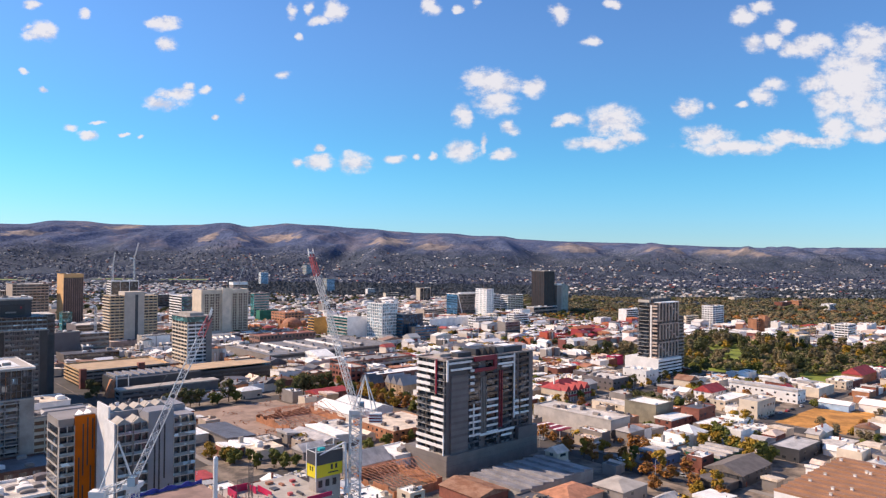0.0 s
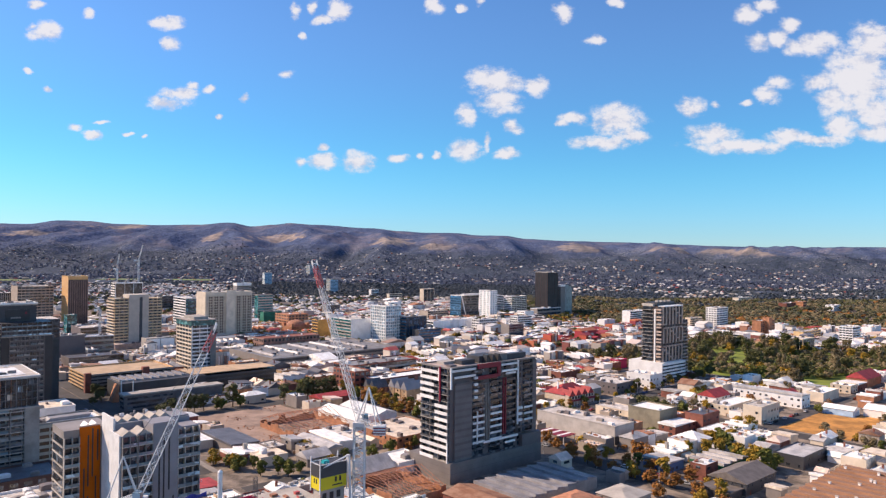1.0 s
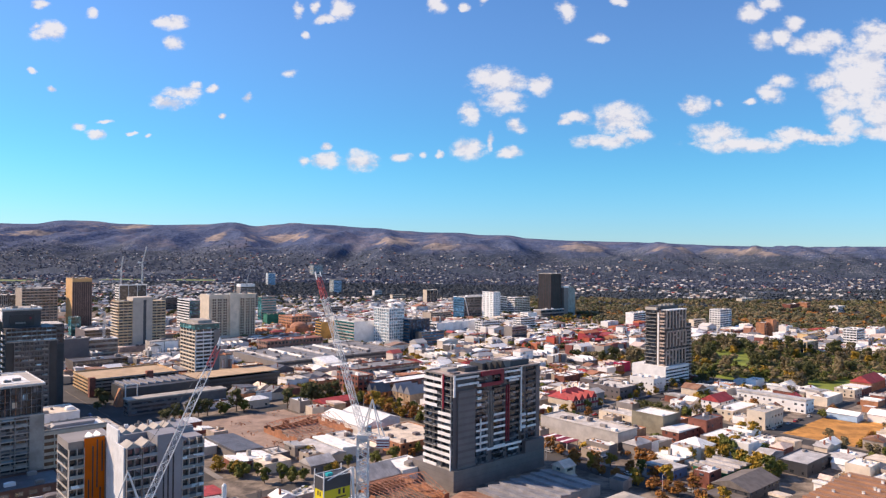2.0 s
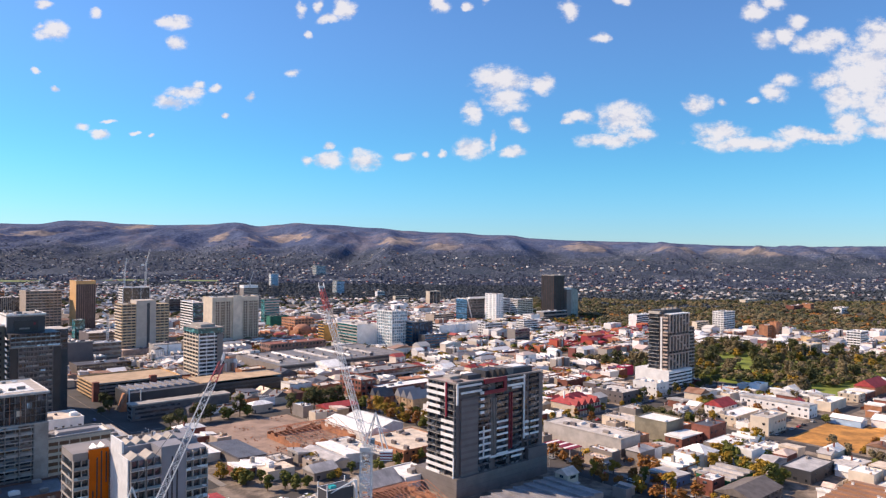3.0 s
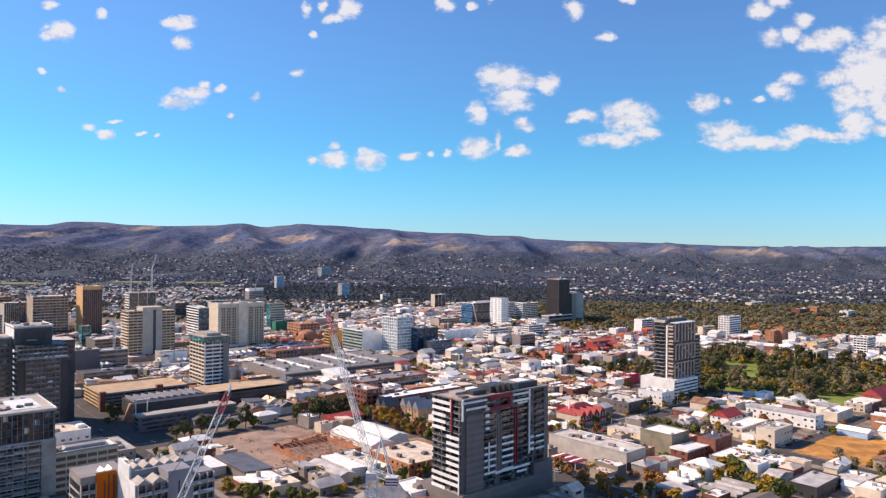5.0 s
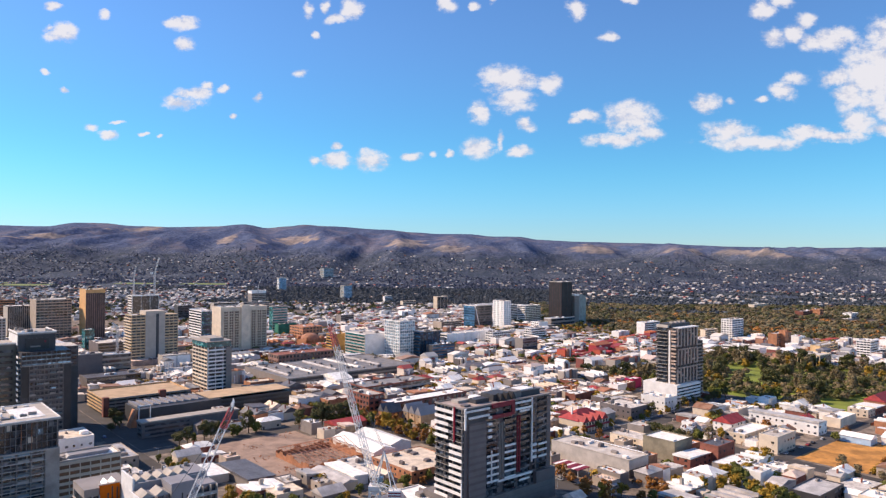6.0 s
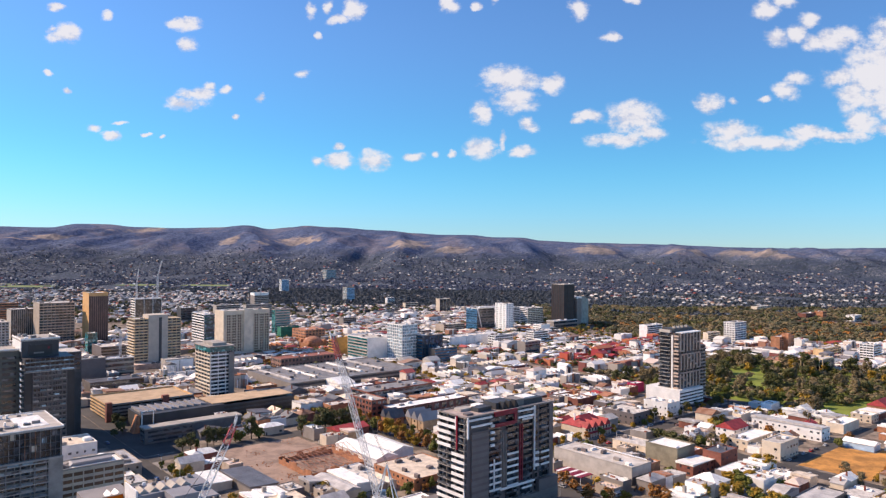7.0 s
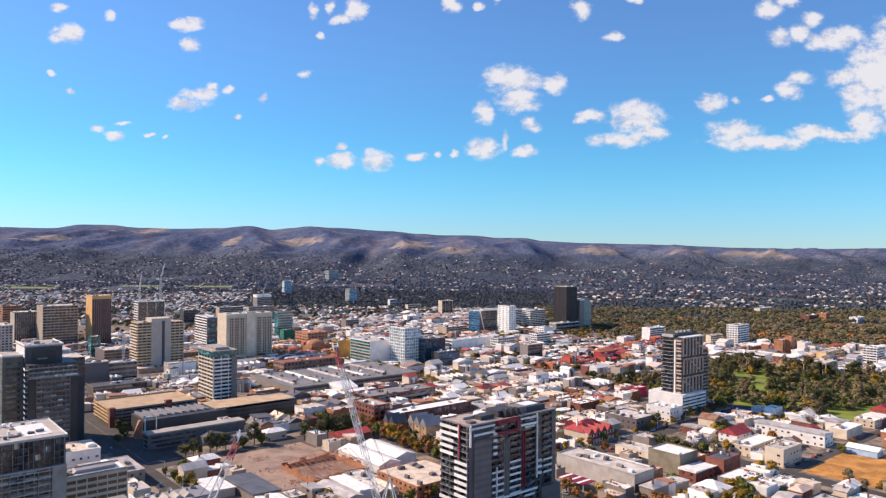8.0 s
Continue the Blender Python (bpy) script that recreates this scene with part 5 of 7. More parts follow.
curved_block()
building("tower_podium", "low brown and pale podium before the black tower", "office building", 155.0, 1208.0, 62.0, 16.0, 14.0, mid_grey, None, dict(floors=2), edge=white)
building("tower", "white apartment tower with narrow windows", "apartment building", 71.8, 1160.7, 16.6, 25.3, 46.0, white, dict(floors=15, style="windows", bays=3, pane=pale_glass, opaque=0.55), dict(floors=15, style="windows", bays=3, pane=pale_glass, opaque=0.5))
def slanted_office():
    root = building("office_block", "dark blue glass office with slanted front and white roof beam", "office building", 25.2, 1185.0, 40.0, 27.0, 36.0, dark_grey,
                    dict(floors=9, pane=blue_glass, wall=surface("blue_band", (0.03, 0.13, 0.27), 0.3), opaque=0.4), dict(floors=8, pane=smoke_glass, wall=grey_panel, opaque=0.3), edge=white)
    part("roof_beam", Shape().box(4.0, -2.0, 36.9, 41.0, 3.0, 39.4), white, root, "white roof beam")
    part("raked_strut", Shape().bar((0.0, -0.8, 36.0), (11.0, -0.8, 1.0), 0.9), white, root, "white raking strut")
    return root


slanted_office()
building("office_block", "white and grey striped apartment slab", "apartment building", 117.3, 1277.6, 40.4, 18.3, 30.0, white, dict(floors=9), dict(floors=9, style="grid", bays=6))
building("office_block", "white apartment slab with dark strips", "apartment building", 84.0, 1276.0, 28.0, 12.0, 31.0, white, None, dict(floors=10))
building("office_tower", "pale glass office tower with white grid", "office building", -70.2, 834.4, 22.4, 29.9, 43.5, white,
         dict(floors=12, style="grid", bays=8, pane=pale_glass, opaque=0.25), dict(floors=12, style="grid", bays=7, pane=pale_glass, opaque=0.25), units=7)
building("office_block", "dark navy glass office block", "office building", -46.5, 840.0, 31.0, 24.0, 30.6, dark_grey, dict(floors=8, pane=blue_glass, wall=dark_grey), dict(floors=1, style="fins", bays=14, pane=blue_glass, wall=dark_grey), edge=mid_grey)
building("office_block", "low navy office wing", "office building", -31.0, 822.0, 34.0, 12.0, 17.5, dark_grey, None, dict(floors=5, pane=blue_glass, wall=grey_panel))
building("office_block", "office with green glass front and blank white side", "office building", -112.1, 843.6, 30.4, 43.4, 26.5, white, dict(floors=7, pane=teal_glass, wall=concrete, opaque=0.4), None)
def department_store():
    root = building("department_store", "long white store with scalloped wall panels", "shop", -16.7, 962.5, 80.0, 20.3, 14.0, white, dict(floors=3), None)
    arc = [(0.5 * 13.6 * math.cos(math.pi * k / 8), 12.5 + 3.2 * math.sin(math.pi * k / 8)) for k in range(9)]
    for k in range(5):
        m = 9.0 + 14.4 * k
        part("scallop", Shape().prism([(m + a, z) for a, z in arc] + [(m - 6.8, 1.0), (m + 6.8, 1.0)], -0.9, -0.1), white, root, "arched white wall panel")
    part("wing", Shape().box(-13.0, 4.0, 0, -0.3, 20.0, 11.0), concrete, root)
    return root


department_store()
building("apartment_block", "white stepped apartments beside the store", "apartment building", *world_xy(692, 700), 34, 14, 15.0, white, dict(floors=4, style="grid", bays=4), dict(floors=4, style="grid", bays=8), units=6)
building("apartment_block", "white flats with grey balconies", "apartment building", *world_xy(760, 690), 30, 15, 17.0, white, dict(floors=5, style="grid", bays=4), dict(floors=5, style="balconies"), units=6)
building("tower", "pale blue apartment tower among suburbs", "apartment building", -292.4, 1798.9, 23.5, 19.0, 37.0, concrete, dict(floors=10, pane=pale_glass), dict(floors=10, pane=pale_glass, wall=pale_blue))
building("tower", "slim blue-white tower among suburbs", "apartment building", -544.5, 2135.8, 24.0, 14.0, 41.0, white, dict(floors=11, pane=pale_glass), dict(floors=11, pane=pale_glass, wall=pale_blue))
building("tower", "cream apartment tower with dark balcony strip", "apartment building", -47.8, 1506.9, 29.8, 12.0, 30.0, cream, None, dict(floors=1, style="fins", bays=3, wall=cream))
building("house_block", "small white block of flats", "apartment building", -182.6, 1738.8, 22.0, 9.0, 15.0, white, None, dict(floors=4))
building("house_block", "cream three-storey block of flats", "apartment building", -128.1, 1612.2, 37.5, 10.0, 12.5, cream, None, dict(floors=3))
building("office_block", "teal glass office block", "office building", -283.4, 1074.2, 24.5, 12.0, 40.0, concrete, dict(floors=10, pane=teal_glass, wall=teal_glass), dict(floors=10, pane=teal_glass, wall=concrete))
building("office_block", "low building wrapped in green netting", "office building", -268.0, 1048.0, 30.0, 12.0, 16.0, surface("green_net", (0.02, 0.16, 0.11), 0.8), None, None)
building("tower", "grey block with white screen under a crane", "office building", -452.5, 1541.2, 33.3, 20.0, 31.0, mid_grey, None, dict(floors=8, wall=concrete), edge=white, rail=6.0)
building("office_block", "pale slab behind the cream hotel", "office building", -404.1, 1321.8, 53.0, 12.0, 27.0, concrete, None, dict(floors=7))
building("office_block", "office with blue-green glass side", "office building", -355.4, 971.8, 15.7, 44.0, 41.0, white, dict(floors=11), dict(floors=11, pane=teal_glass, wall=blue_glass))
building("office_block", "low dark office block behind the hotels", "office building", -514.0, 1288.6, 26.0, 20.0, 22.5, dark_grey, None, dict(floors=5))
building("office_block", "pale long office block behind the hotels", "office building", -488.2, 1403.6, 50.0, 17.0, 19.0, concrete, None, dict(floors=5))
building("office_block", "plain grey boxy office with bands", "office building", 79.5, 895.0, 27.2, 13.8, 17.7, mid_grey, None, dict(floors=5, wall=grey_panel))
building("office_block", "white low block with small windows", "office building", 125.8, 1135.4, 21.5, 17.0, 15.0, white, dict(floors=4, style="windows", bays=4), None)
building("apartment_block", "white apartment block with balconies by the woods", "apartment building", 277.1, 1072.7, 40.0, 14.0, 22.0, white, None, dict(floors=7, style="balconies"))
building("apartment_block", "white apartment block with pale blue glass strip", "apartment building", 396.2, 1045.6, 34.0, 16.6, 30.3, white, dict(floors=9, style="windows", bays=4), dict(floors=9, style="grid", bays=4, pane=blue_glass))
building("apartment_block", "beige flats beside the white block", "apartment building", 356.8, 1042.0, 34.0, 8.0, 15.5, cream, None, dict(floors=5, style="balconies"))
building("brick_flats", "orange brick flats with a stair tower", "apartment building", 427.2, 968.9, 44.0, 12.0, 19.0, orange_brick, None, dict(floors=6, style="windows", bays=7), edge=orange_brick)
building("stair_tower", "tall orange brick stair tower", "tower", 441.0, 974.0, 9.0, 9.0, 23.0, orange_brick, units=0)
building("office_block", "yellow-cream low office with dark windows", "office building", 456.4, 912.3, 56.0, 12.0, 10.7, surface("warm_cream", (0.76, 0.53, 0.28), 0.8), None, dict(floors=3, style="grid", bays=9))
building("office_block", "cream block with vertical pilasters beside the park", "office building", 399.5, 798.3, 30.6, 24.0, 14.5, surface("light_sandstone", (0.80, 0.64, 0.43), 0.8), dict(floors=1, style="fins", bays=7), dict(floors=1, style="fins", bays=8))
building("apartment_block", "white flats with deep balconies", "apartment building", 509.1, 894.0, 26.6, 16.0, 19.5, white, dict(floors=6, style="grid", bays=4), dict(floors=6, style="balconies"))
building("office_block", "orange-tan low hall beside the park", "hall", 372.0, 821.9, 36.9, 29.3, 7.5, tan, None, dict(floors=2), roof=terracotta)
building("office_block", "low white hall beyond the dark tower", "hall", 375.0, 900.0, 30.0, 50.0, 8.0, white, dict(floors=2), None)
building("hall", "brown brick hall among the woodland trees", "hall", 677.0, 1419.9, 46, 16, 14, brick, None, dict(floors=3, style="windows", bays=8), units=4)
building("hall", "low white pavilion among the woodland trees", "hall", 770.5, 1419.1, 36, 16, 11, white, None, dict(floors=3, style="windows", bays=8), units=4)
building("hall", "pale long hall at the edge of the woods", "hall", 663.9, 1620.9, 70, 14, 12, cream, None, dict(floors=3, style="windows", bays=8), units=4)
building("hall", "orange brick block at the woodland edge", "hall", 723.6, 1447.6, 18, 16, 16, orange_brick, None, dict(floors=3, style="windows", bays=8), units=4)
building("office_block", "pale blue-grey hospital block among far suburban trees", "hospital", -564.5, 2950.0, 46.0, 30.0, 40.0, concrete, dict(floors=6, pane=pale_glass), dict(floors=6, pane=pale_glass, wall=concrete), units=3, base=10.0)
building("office_block", "tan stone office with stepped top", "office building", -28.7, 1135.4, 43.6, 21.3, 13.5, beige, None, dict(floors=4))
building("office_block", "small grey office block among houses", "office building", -205.0, 1225.3, 26.7, 14.7, 14.0, mid_grey, None, dict(floors=4))
building("brick_building", "orange-red brick hall with stepped gables", "hall", -221.5, 1001.7, 32.0, 38.0, 17.0, orange_brick, dict(floors=4, style="windows", bays=8), dict(floors=4, style="windows", bays=6), roof=terracotta)
dome = thing("brick_dome", "shallow orange dome on a square brick base", "hall", *world_xy(470, 820))
take(*world_xy(470, 820), 26, 26)
part("base", Shape().box(0, 0, 0, 26, 26, 9), orange_brick, dome)
cap = Shape()
for k in range(6):
    r0, r1 = 12.5 * math.cos(math.pi / 2 * k / 6), 12.5 * math.cos(math.pi / 2 * (k + 1) / 6)
    cap.bar((13, 13, 9 + 8 * math.sin(math.pi / 2 * k / 6)), (13, 13, 9 + 8 * math.sin(math.pi / 2 * (k + 1) / 6)), r0, 20, max(r1, 0.1))
part("dome", cap, terracotta, dome)
for a, b in ((0, 0), (22, 0), (0, 22), (22, 22)):
    block("turret", (4, 4, 13), orange_brick, dome, (a, b, 0))
building("old_station", "long sandstone hall with terracotta roof", "hall", -197.0, 770.5, 70.4, 24.0, 11.5, surface("rosy_stone", (0.30, 0.17, 0.135), 0.85), dict(floors=2, style="windows", bays=6), dict(floors=2, style="windows", bays=16), roof=brick)
building("brick_building", "orange brick block beside the green glass office", "office building", -158.0, 880.0, 20.0, 14.0, 22.0, surface("ochre", (0.55, 0.30, 0.08), 0.8), dict(floors=6), None)
building("market_hall", "wide market hall with low grey roof", "market", -155.3, 643.3, 145.0, 90.0, 9.0, mid_grey, None, dict(floors=2, pane=dark_grey), roof=surface("market_roof", (0.235, 0.225, 0.225), 0.6, vary=0.3, size=6, ribs=0.5), units=20)
for k in range(5):
    lift = thing("roof_monitor", "long raised roof light on the market roof", "roof light", *world_xy(324 + 26 * k, 600), 9.1, STREETS, "market roof lights")
    part("monitor", Shape().prism([(0, 0), (3.4, 0), (3.4, 0.9), (1.7, 1.6), (0, 0.9)], 0, 66), (grey_roof, white_roof)[k % 2], lift)
    block("gutter", (0.4, 66.0, 0.25), concrete, lift, (9.0, 0, 0.02))
for k in range(18):
    vent = thing("roof_vent", "boxy pale vent on the market roof", "vent", *world_xy(322 + rng.uniform(0, 130), 592 + rng.uniform(0, 76)), 9.1, STREETS, "market roof vents")
    part("vent_box", Shape().box(0, 0, 0, 2.0, 1.6, 1.5), concrete, vent)
    part("vent_cap", Shape().prism([(-0.2, 1.5), (2.2, 1.5), (1.0, 2.1)], -0.2, 1.8), grey_panel, vent)
building("car_park", "brick-edged rooftop car park", "car park", -80.5, 606.0, 72.0, 26.0, 9.5, brick, dict(floors=2, wall=concrete), dict(floors=2, wall=concrete), roof=surface("market_roof", (0.235, 0.225, 0.225)), units=12)
building("site_block", "brown part-built concrete block", "building site", -334.8, 632.1, 46.9, 26.0, 9.0, surface("brown_concrete", (0.13, 0.105, 0.095), 0.9), None, dict(floors=2), roof=slate_roof)
building("office_block", "plain dark grey boxy office building", "office building", -365.5, 669.4, 24.0, 14.0, 24.3, grey_panel, None, None, edge=concrete)
building("site_block", "pale part-built block with white screens", "building site", -357.7, 699.0, 30.0, 14.4, 20.0, beige, None, dict(floors=4, wall=beige), edge=white)
building("office_block", "pale blank hall with translucent panel", "hall", -311.9, 740.8, 30.0, 14.0, 13.7, concrete, None, dict(floors=1, style="fins", bays=2, pane=white))
building("brick_building", "three-storey red brick warehouse with arched windows", "warehouse", -70.4, 553.8, 15.0, 29.9, 13.2, brick, dict(floors=3, style="windows", bays=7), dict(floors=3, style="windows", bays=3), roof=concrete)
building("warehouse", "long brick warehouse with a white roof", "warehouse", -52.0, 545.2, 78.0, 17.0, 9.0, surface("dark_brick", (0.14, 0.06, 0.055), 0.85), None, dict(floors=1, style="windows", bays=10), roof=white_roof)
building("office_block", "white office with brown brick windows and a grey roof deck", "office building", *world_xy(60.0, 386.0), 53.0, 16.0, 21.6, cream, None,
         dict(floors=6, style="grid", bays=11, pane=surface("brown_pane", (0.20, 0.10, 0.05), 0.4), wall=cream, z1=20.0), roof=white_roof, edge=concrete, units=8)
deck = thing("roof_deck", "raised grey plant deck on the white office", "plant deck", *world_xy(88.0, 391.0), 21.72)
part("deck", Shape().prism([(0, 0), (20, 0), (21, 1.6), (2, 1.6)], 0, 6.5), blue_grey, deck)
part("rail", Shape().box(2, 6.0, 1.6, 21, 6.3, 2.3), concrete, deck)

# cranes and masts over the far side of the city
for cx, cy, cz, ch, lean in ((-500, 1080, 0, 78, 3), (-440, 1016, 59.5, 92, 6), (-372, 765, 0, 42, -6), (-440, 1545, 31.9, 46, 8)):
    far_crane = thing("tower_crane", "pale lattice tower crane over distant roofs", "crane", cx, cy, cz, 0.0, "far cranes")
    s = Shape()
    lattice(s, (0, 0, 0), (0, 0, ch - cz), 1.8, 14, 0.2)
    part("mast", s, steel_white, far_crane)
    s = Shape()
    lattice(s, (0, 0, ch - cz), (lean, 0, ch - cz + (22 if lean > 0 else 4)), 1.2, 8, 0.16)
    part("jib", s, steel_white, far_crane)
    part("counterweight", Shape().box(-6, -1, ch - cz - 1.5, -3, 1, ch - cz + 0.8).box(-3, -0.4, ch - cz - 0.3, 0, 0.4, ch - cz + 0.2), white, far_crane)

# ---- low buildings that stand out ----
def low(label, u, v, w, d, h, kind="flat", wall=white, roof=white_roof, category="shop", name="shop", **more):
    return house(name, label, category, *world_xy(u, v), w, d, h, kind, wall, roof, **more)


long_store = low("long pale warehouse with grey walls and flat roof", 340.6, 235, 19, 57, 9.6, "flat", surface("warehouse_wall", (0.46, 0.42, 0.39), 0.8, vary=0.18), surface("chalky_roof", (0.66, 0.61, 0.56), 0.8, vary=0.3, size=7), "warehouse", "warehouse", units=6)
block("plinth", (19.0, 0.1, 4.6), dark_grey, long_store, (0, -0.1, 0), "dark lower wall")
block("plinth", (0.1, 10.0, 3.2), orange_brick, long_store, (-0.1, 0.2, 0), "orange brick lower wall")
low("lower warehouse bay with sloping pale roof", 359.8, 241, 11, 51, 7.0, "lean", surface("warehouse_wall", (0.46, 0.42, 0.39)), white_roof, "warehouse", "warehouse", rise=1.4)
low("orange brick corner bay of the warehouse", 359.8, 235, 9, 5.6, 8.4, "flat", orange_brick, membrane, "warehouse", "warehouse")
low("olive-grey blank box building", 389, 236, 20, 22.3, 11.5, "flat", surface("olive_wall", (0.24, 0.21, 0.15), 0.8), white_roof, "warehouse", "warehouse", windows=False)
low("beige low building with long blank wall", 398, 264, 16, 26, 5.6, "flat", cream, membrane)
low("red-walled shop with a clean white roof", 382, 221.5, 24, 11, 6.2, "lean", brick, white_roof, rise=1.2)
low("tall red brick building with upright windows", 406, 217, 20, 12, 10.2, "flat", brick, slate_roof)
low("orange brick shop with white roof", 411, 240, 15, 9, 4.8, "flat", orange_brick, white_roof)
low("white two-storey corner building with deep windows", 455, 203.5, 26, 12, 10.6, "flat", cream, membrane, "office", "corner_building")
low("white flat-roofed offices with rooftop tanks", 461, 228, 38, 14, 6.2, "flat", cream, white_roof, "office", "office")
low("long white building with tall narrow windows", 524, 206, 14, 50, 8.6, "lean", white, grey_roof, "warehouse", "warehouse", rise=1.6, windows=True)
low("pale blue gabled shed beside dry grass", 524, 173, 12, 19.5, 4.2, "gable_y", pale_blue, white_roof, "shed", "shed", rise=1.8, windows=False)
low("white gabled shed with sagging eaves", 534, 150, 18, 20, 5.2, "gable_y", white, white_roof, "shed", "shed", rise=2.4, windows=False)
low("red-roofed terrace with white gable", 484, 249, 21, 14, 6.4, "gable_x", white, red_roof, "house", "terrace_house")
low("long pale hall with flat roof beside the park", 560, 205, 30, 12, 6.4, "flat", cream, white_roof, "hall", "hall")
low("red-roofed brick church hall with gable", 652, 205, 34, 16, 7.0, "gable_x", orange_brick, red_roof, "hall", "church_hall", rise=5.0)
low("cream flat-roofed shop near the park", 612, 204, 15, 15, 5.6, "flat", cream, white_roof, units=4)
low("brick shop with a white sloping roof", 629, 204, 20, 15, 5.2, "lean", brick, white_roof, rise=1.3)
low("white flat-roofed offices beside the hall", 690, 204, 22, 16, 6.4, "flat", white, membrane, "office", "office", units=5)
low("red-roofed cottage beside the park", 714, 205, 14, 14, 4.4, "hip", cream, red_roof, "house", "cottage")
low("dark grey two-storey shop row", 374, 146, 30, 15, 6.0, "flat", dark_grey, grey_roof)
low("dark pub with brown gabled roof and verandah", 313, 146.5, 30, 18, 5.6, "gable_x", dark_grey, surface("umber_roof", (0.17, 0.145, 0.13), 0.75, vary=0.25, size=3), "pub", "pub", rise=3.2)
low("dark pub verandah with a brown sloping roof", 301, 148, 11.8, 14, 3.4, "lean", dark_grey, surface("umber_roof", (0.17, 0.145, 0.13)), "pub", "pub_verandah", rise=0.9, windows=False)
low("large brown sawtooth-roofed warehouse with white walls", 297.5, 66, 76, 60, 7.6, "saw", white, brown_roof, "warehouse", "warehouse", rise=1.0, windows=False)
for k in range(14):
    vent_root = thing("roof_vent", "small white vent on the brown roof", "vent", *world_xy(299 + rng.uniform(2, 70), 92 + rng.uniform(2, 31)), 8.2, STREETS, "roof vents")
    part("vent_box", Shape().box(0, 0, -0.5, 1.0, 1.0, 0.9), white, vent_root)
    part("vent_cap", Shape().prism([(-0.15, 0.9), (1.15, 0.9), (0.5, 1.25)], -0.15, 1.15), concrete, vent_root)
low("grey house with hipped roof and shopfront", 251, 167, 18, 15, 6.2, "hip", mid_grey, concrete, "house", "corner_house", rise=2.0)
low("long green-walled shop with grey sawtooth roof", 333, 167, 26, 18, 5.0, "saw", surface("green_shop", (0.02, 0.16, 0.07), 0.6), grey_roof, rise=1.4)
low("blue and white shop with metal roof", 318, 187, 13, 15, 4.6, "lean", surface("blue_shop", (0.10, 0.20, 0.42), 0.6), grey_roof, rise=1.2)
low("grey sawtooth factory roof with white edge wall", 222, 197, 50, 30, 5.0, "saw", concrete, surface("lead_roof", (0.26, 0.25, 0.26), 0.6, vary=0.25, ribs=0.35), "factory", "factory", rise=1.2)
low("rusty brown gabled shed roof", 203, 203, 18, 23, 5.0, "gable_y", brick, rust_roof, "shed", "shed", rise=2.0)
low("tan hipped roof cottage beside the factory", 228, 176, 22, 16, 5.0, "hip", beige, terracotta, "house", "cottage", rise=3.0)
low("bright white flat shed roof", 213, 269, 18, 19, 5.4, "flat", white, white_roof, "shed", "shed", units=2)
low("small grey gabled workshop with metal roof", 191, 269, 20, 16, 5.0, "gable_x", mid_grey, grey_roof, "workshop", "workshop")
low("white brick villa with bright white roof", 229, 463, 16, 10, 5.4, "hip", cream, white_roof, "house", "villa", rise=2.2)
for k in range(2):
    low("orange brick house with a steep pointed gable", 314, 426.6 + 7.2 * k, 12, 6.2, 7.0, "gable_x", orange_brick, slate_roof, "house", "terrace_house", rise=4.8)
for k in range(3):
    low("sandstone terrace with a steep pointed gable", 325, 402.5 + 7.4 * k, 15, 6.4, 8.0, "gable_x", sandstone, blue_grey, "house", "terrace_house", rise=5.0)
low("large white sawtooth roof behind the gables", 341, 390, 28, 30, 7.0, "saw", white, white_roof, "factory", "factory", rise=1.5)
low("white building with boxy annex beside the tower", 506, 316, 18, 22, 10.2, "flat", white, membrane, "office", "annex")
low("grey banded office with deep eaves", 460, 316, 25, 29, 8.4, "flat", grey_panel, membrane, "office", "office", units=6)
def red_villa():
    x, y = world_xy(402, 316)
    take(x, y, 31, 24)
    root = thing("villa", "white villa with steep crimson tiled roofs and gables", "house", x, y)
    part("wall", Shape().box(0, 0, 0, 30, 22, 7.0), cream, root)
    roof = part("roof", Shape().add([(p[0], p[1] + 4, p[2]) for p in roof_shape("hip", 30, 18, 7.0, 6.0).v], roof_shape("hip", 30, 18, 7.0, 6.0).f), red_roof, root)
    for k in range(4):
        gable = roof_shape("gable_y", 5.6, 9.0, 7.0, 3.6)
        part("gable_roof", Shape().add([(p[0] + 1.0 + 7.2 * k, p[1], p[2]) for p in gable.v], gable.f), red_roof, root)
        part("gable_wall", Shape().prism([(1.2 + 7.2 * k, 7.0), (6.4 + 7.2 * k, 7.0), (3.8 + 7.2 * k, 10.2)], -0.2, 0.2), white, root)
        block("chimney", (0.9, 0.9, 8.0), white, roof, (4.0 + 7.0 * k, 13.0, 7.0))
    for k in range(9):
        block("window", (1.6, 0.08, 2.0), glass, root, (1.0 + 3.2 * k, -0.08, 4.2))
        block("column", (0.4, 0.4, 3.2), white, root, (0.6 + 3.2 * k, -2.2, 0))
    part("verandah_roof", Shape().prism([(-2.4, 3.2), (0, 3.7), (0, 3.9), (-2.4, 3.4)], 0, 30, "x"), red_roof, root)


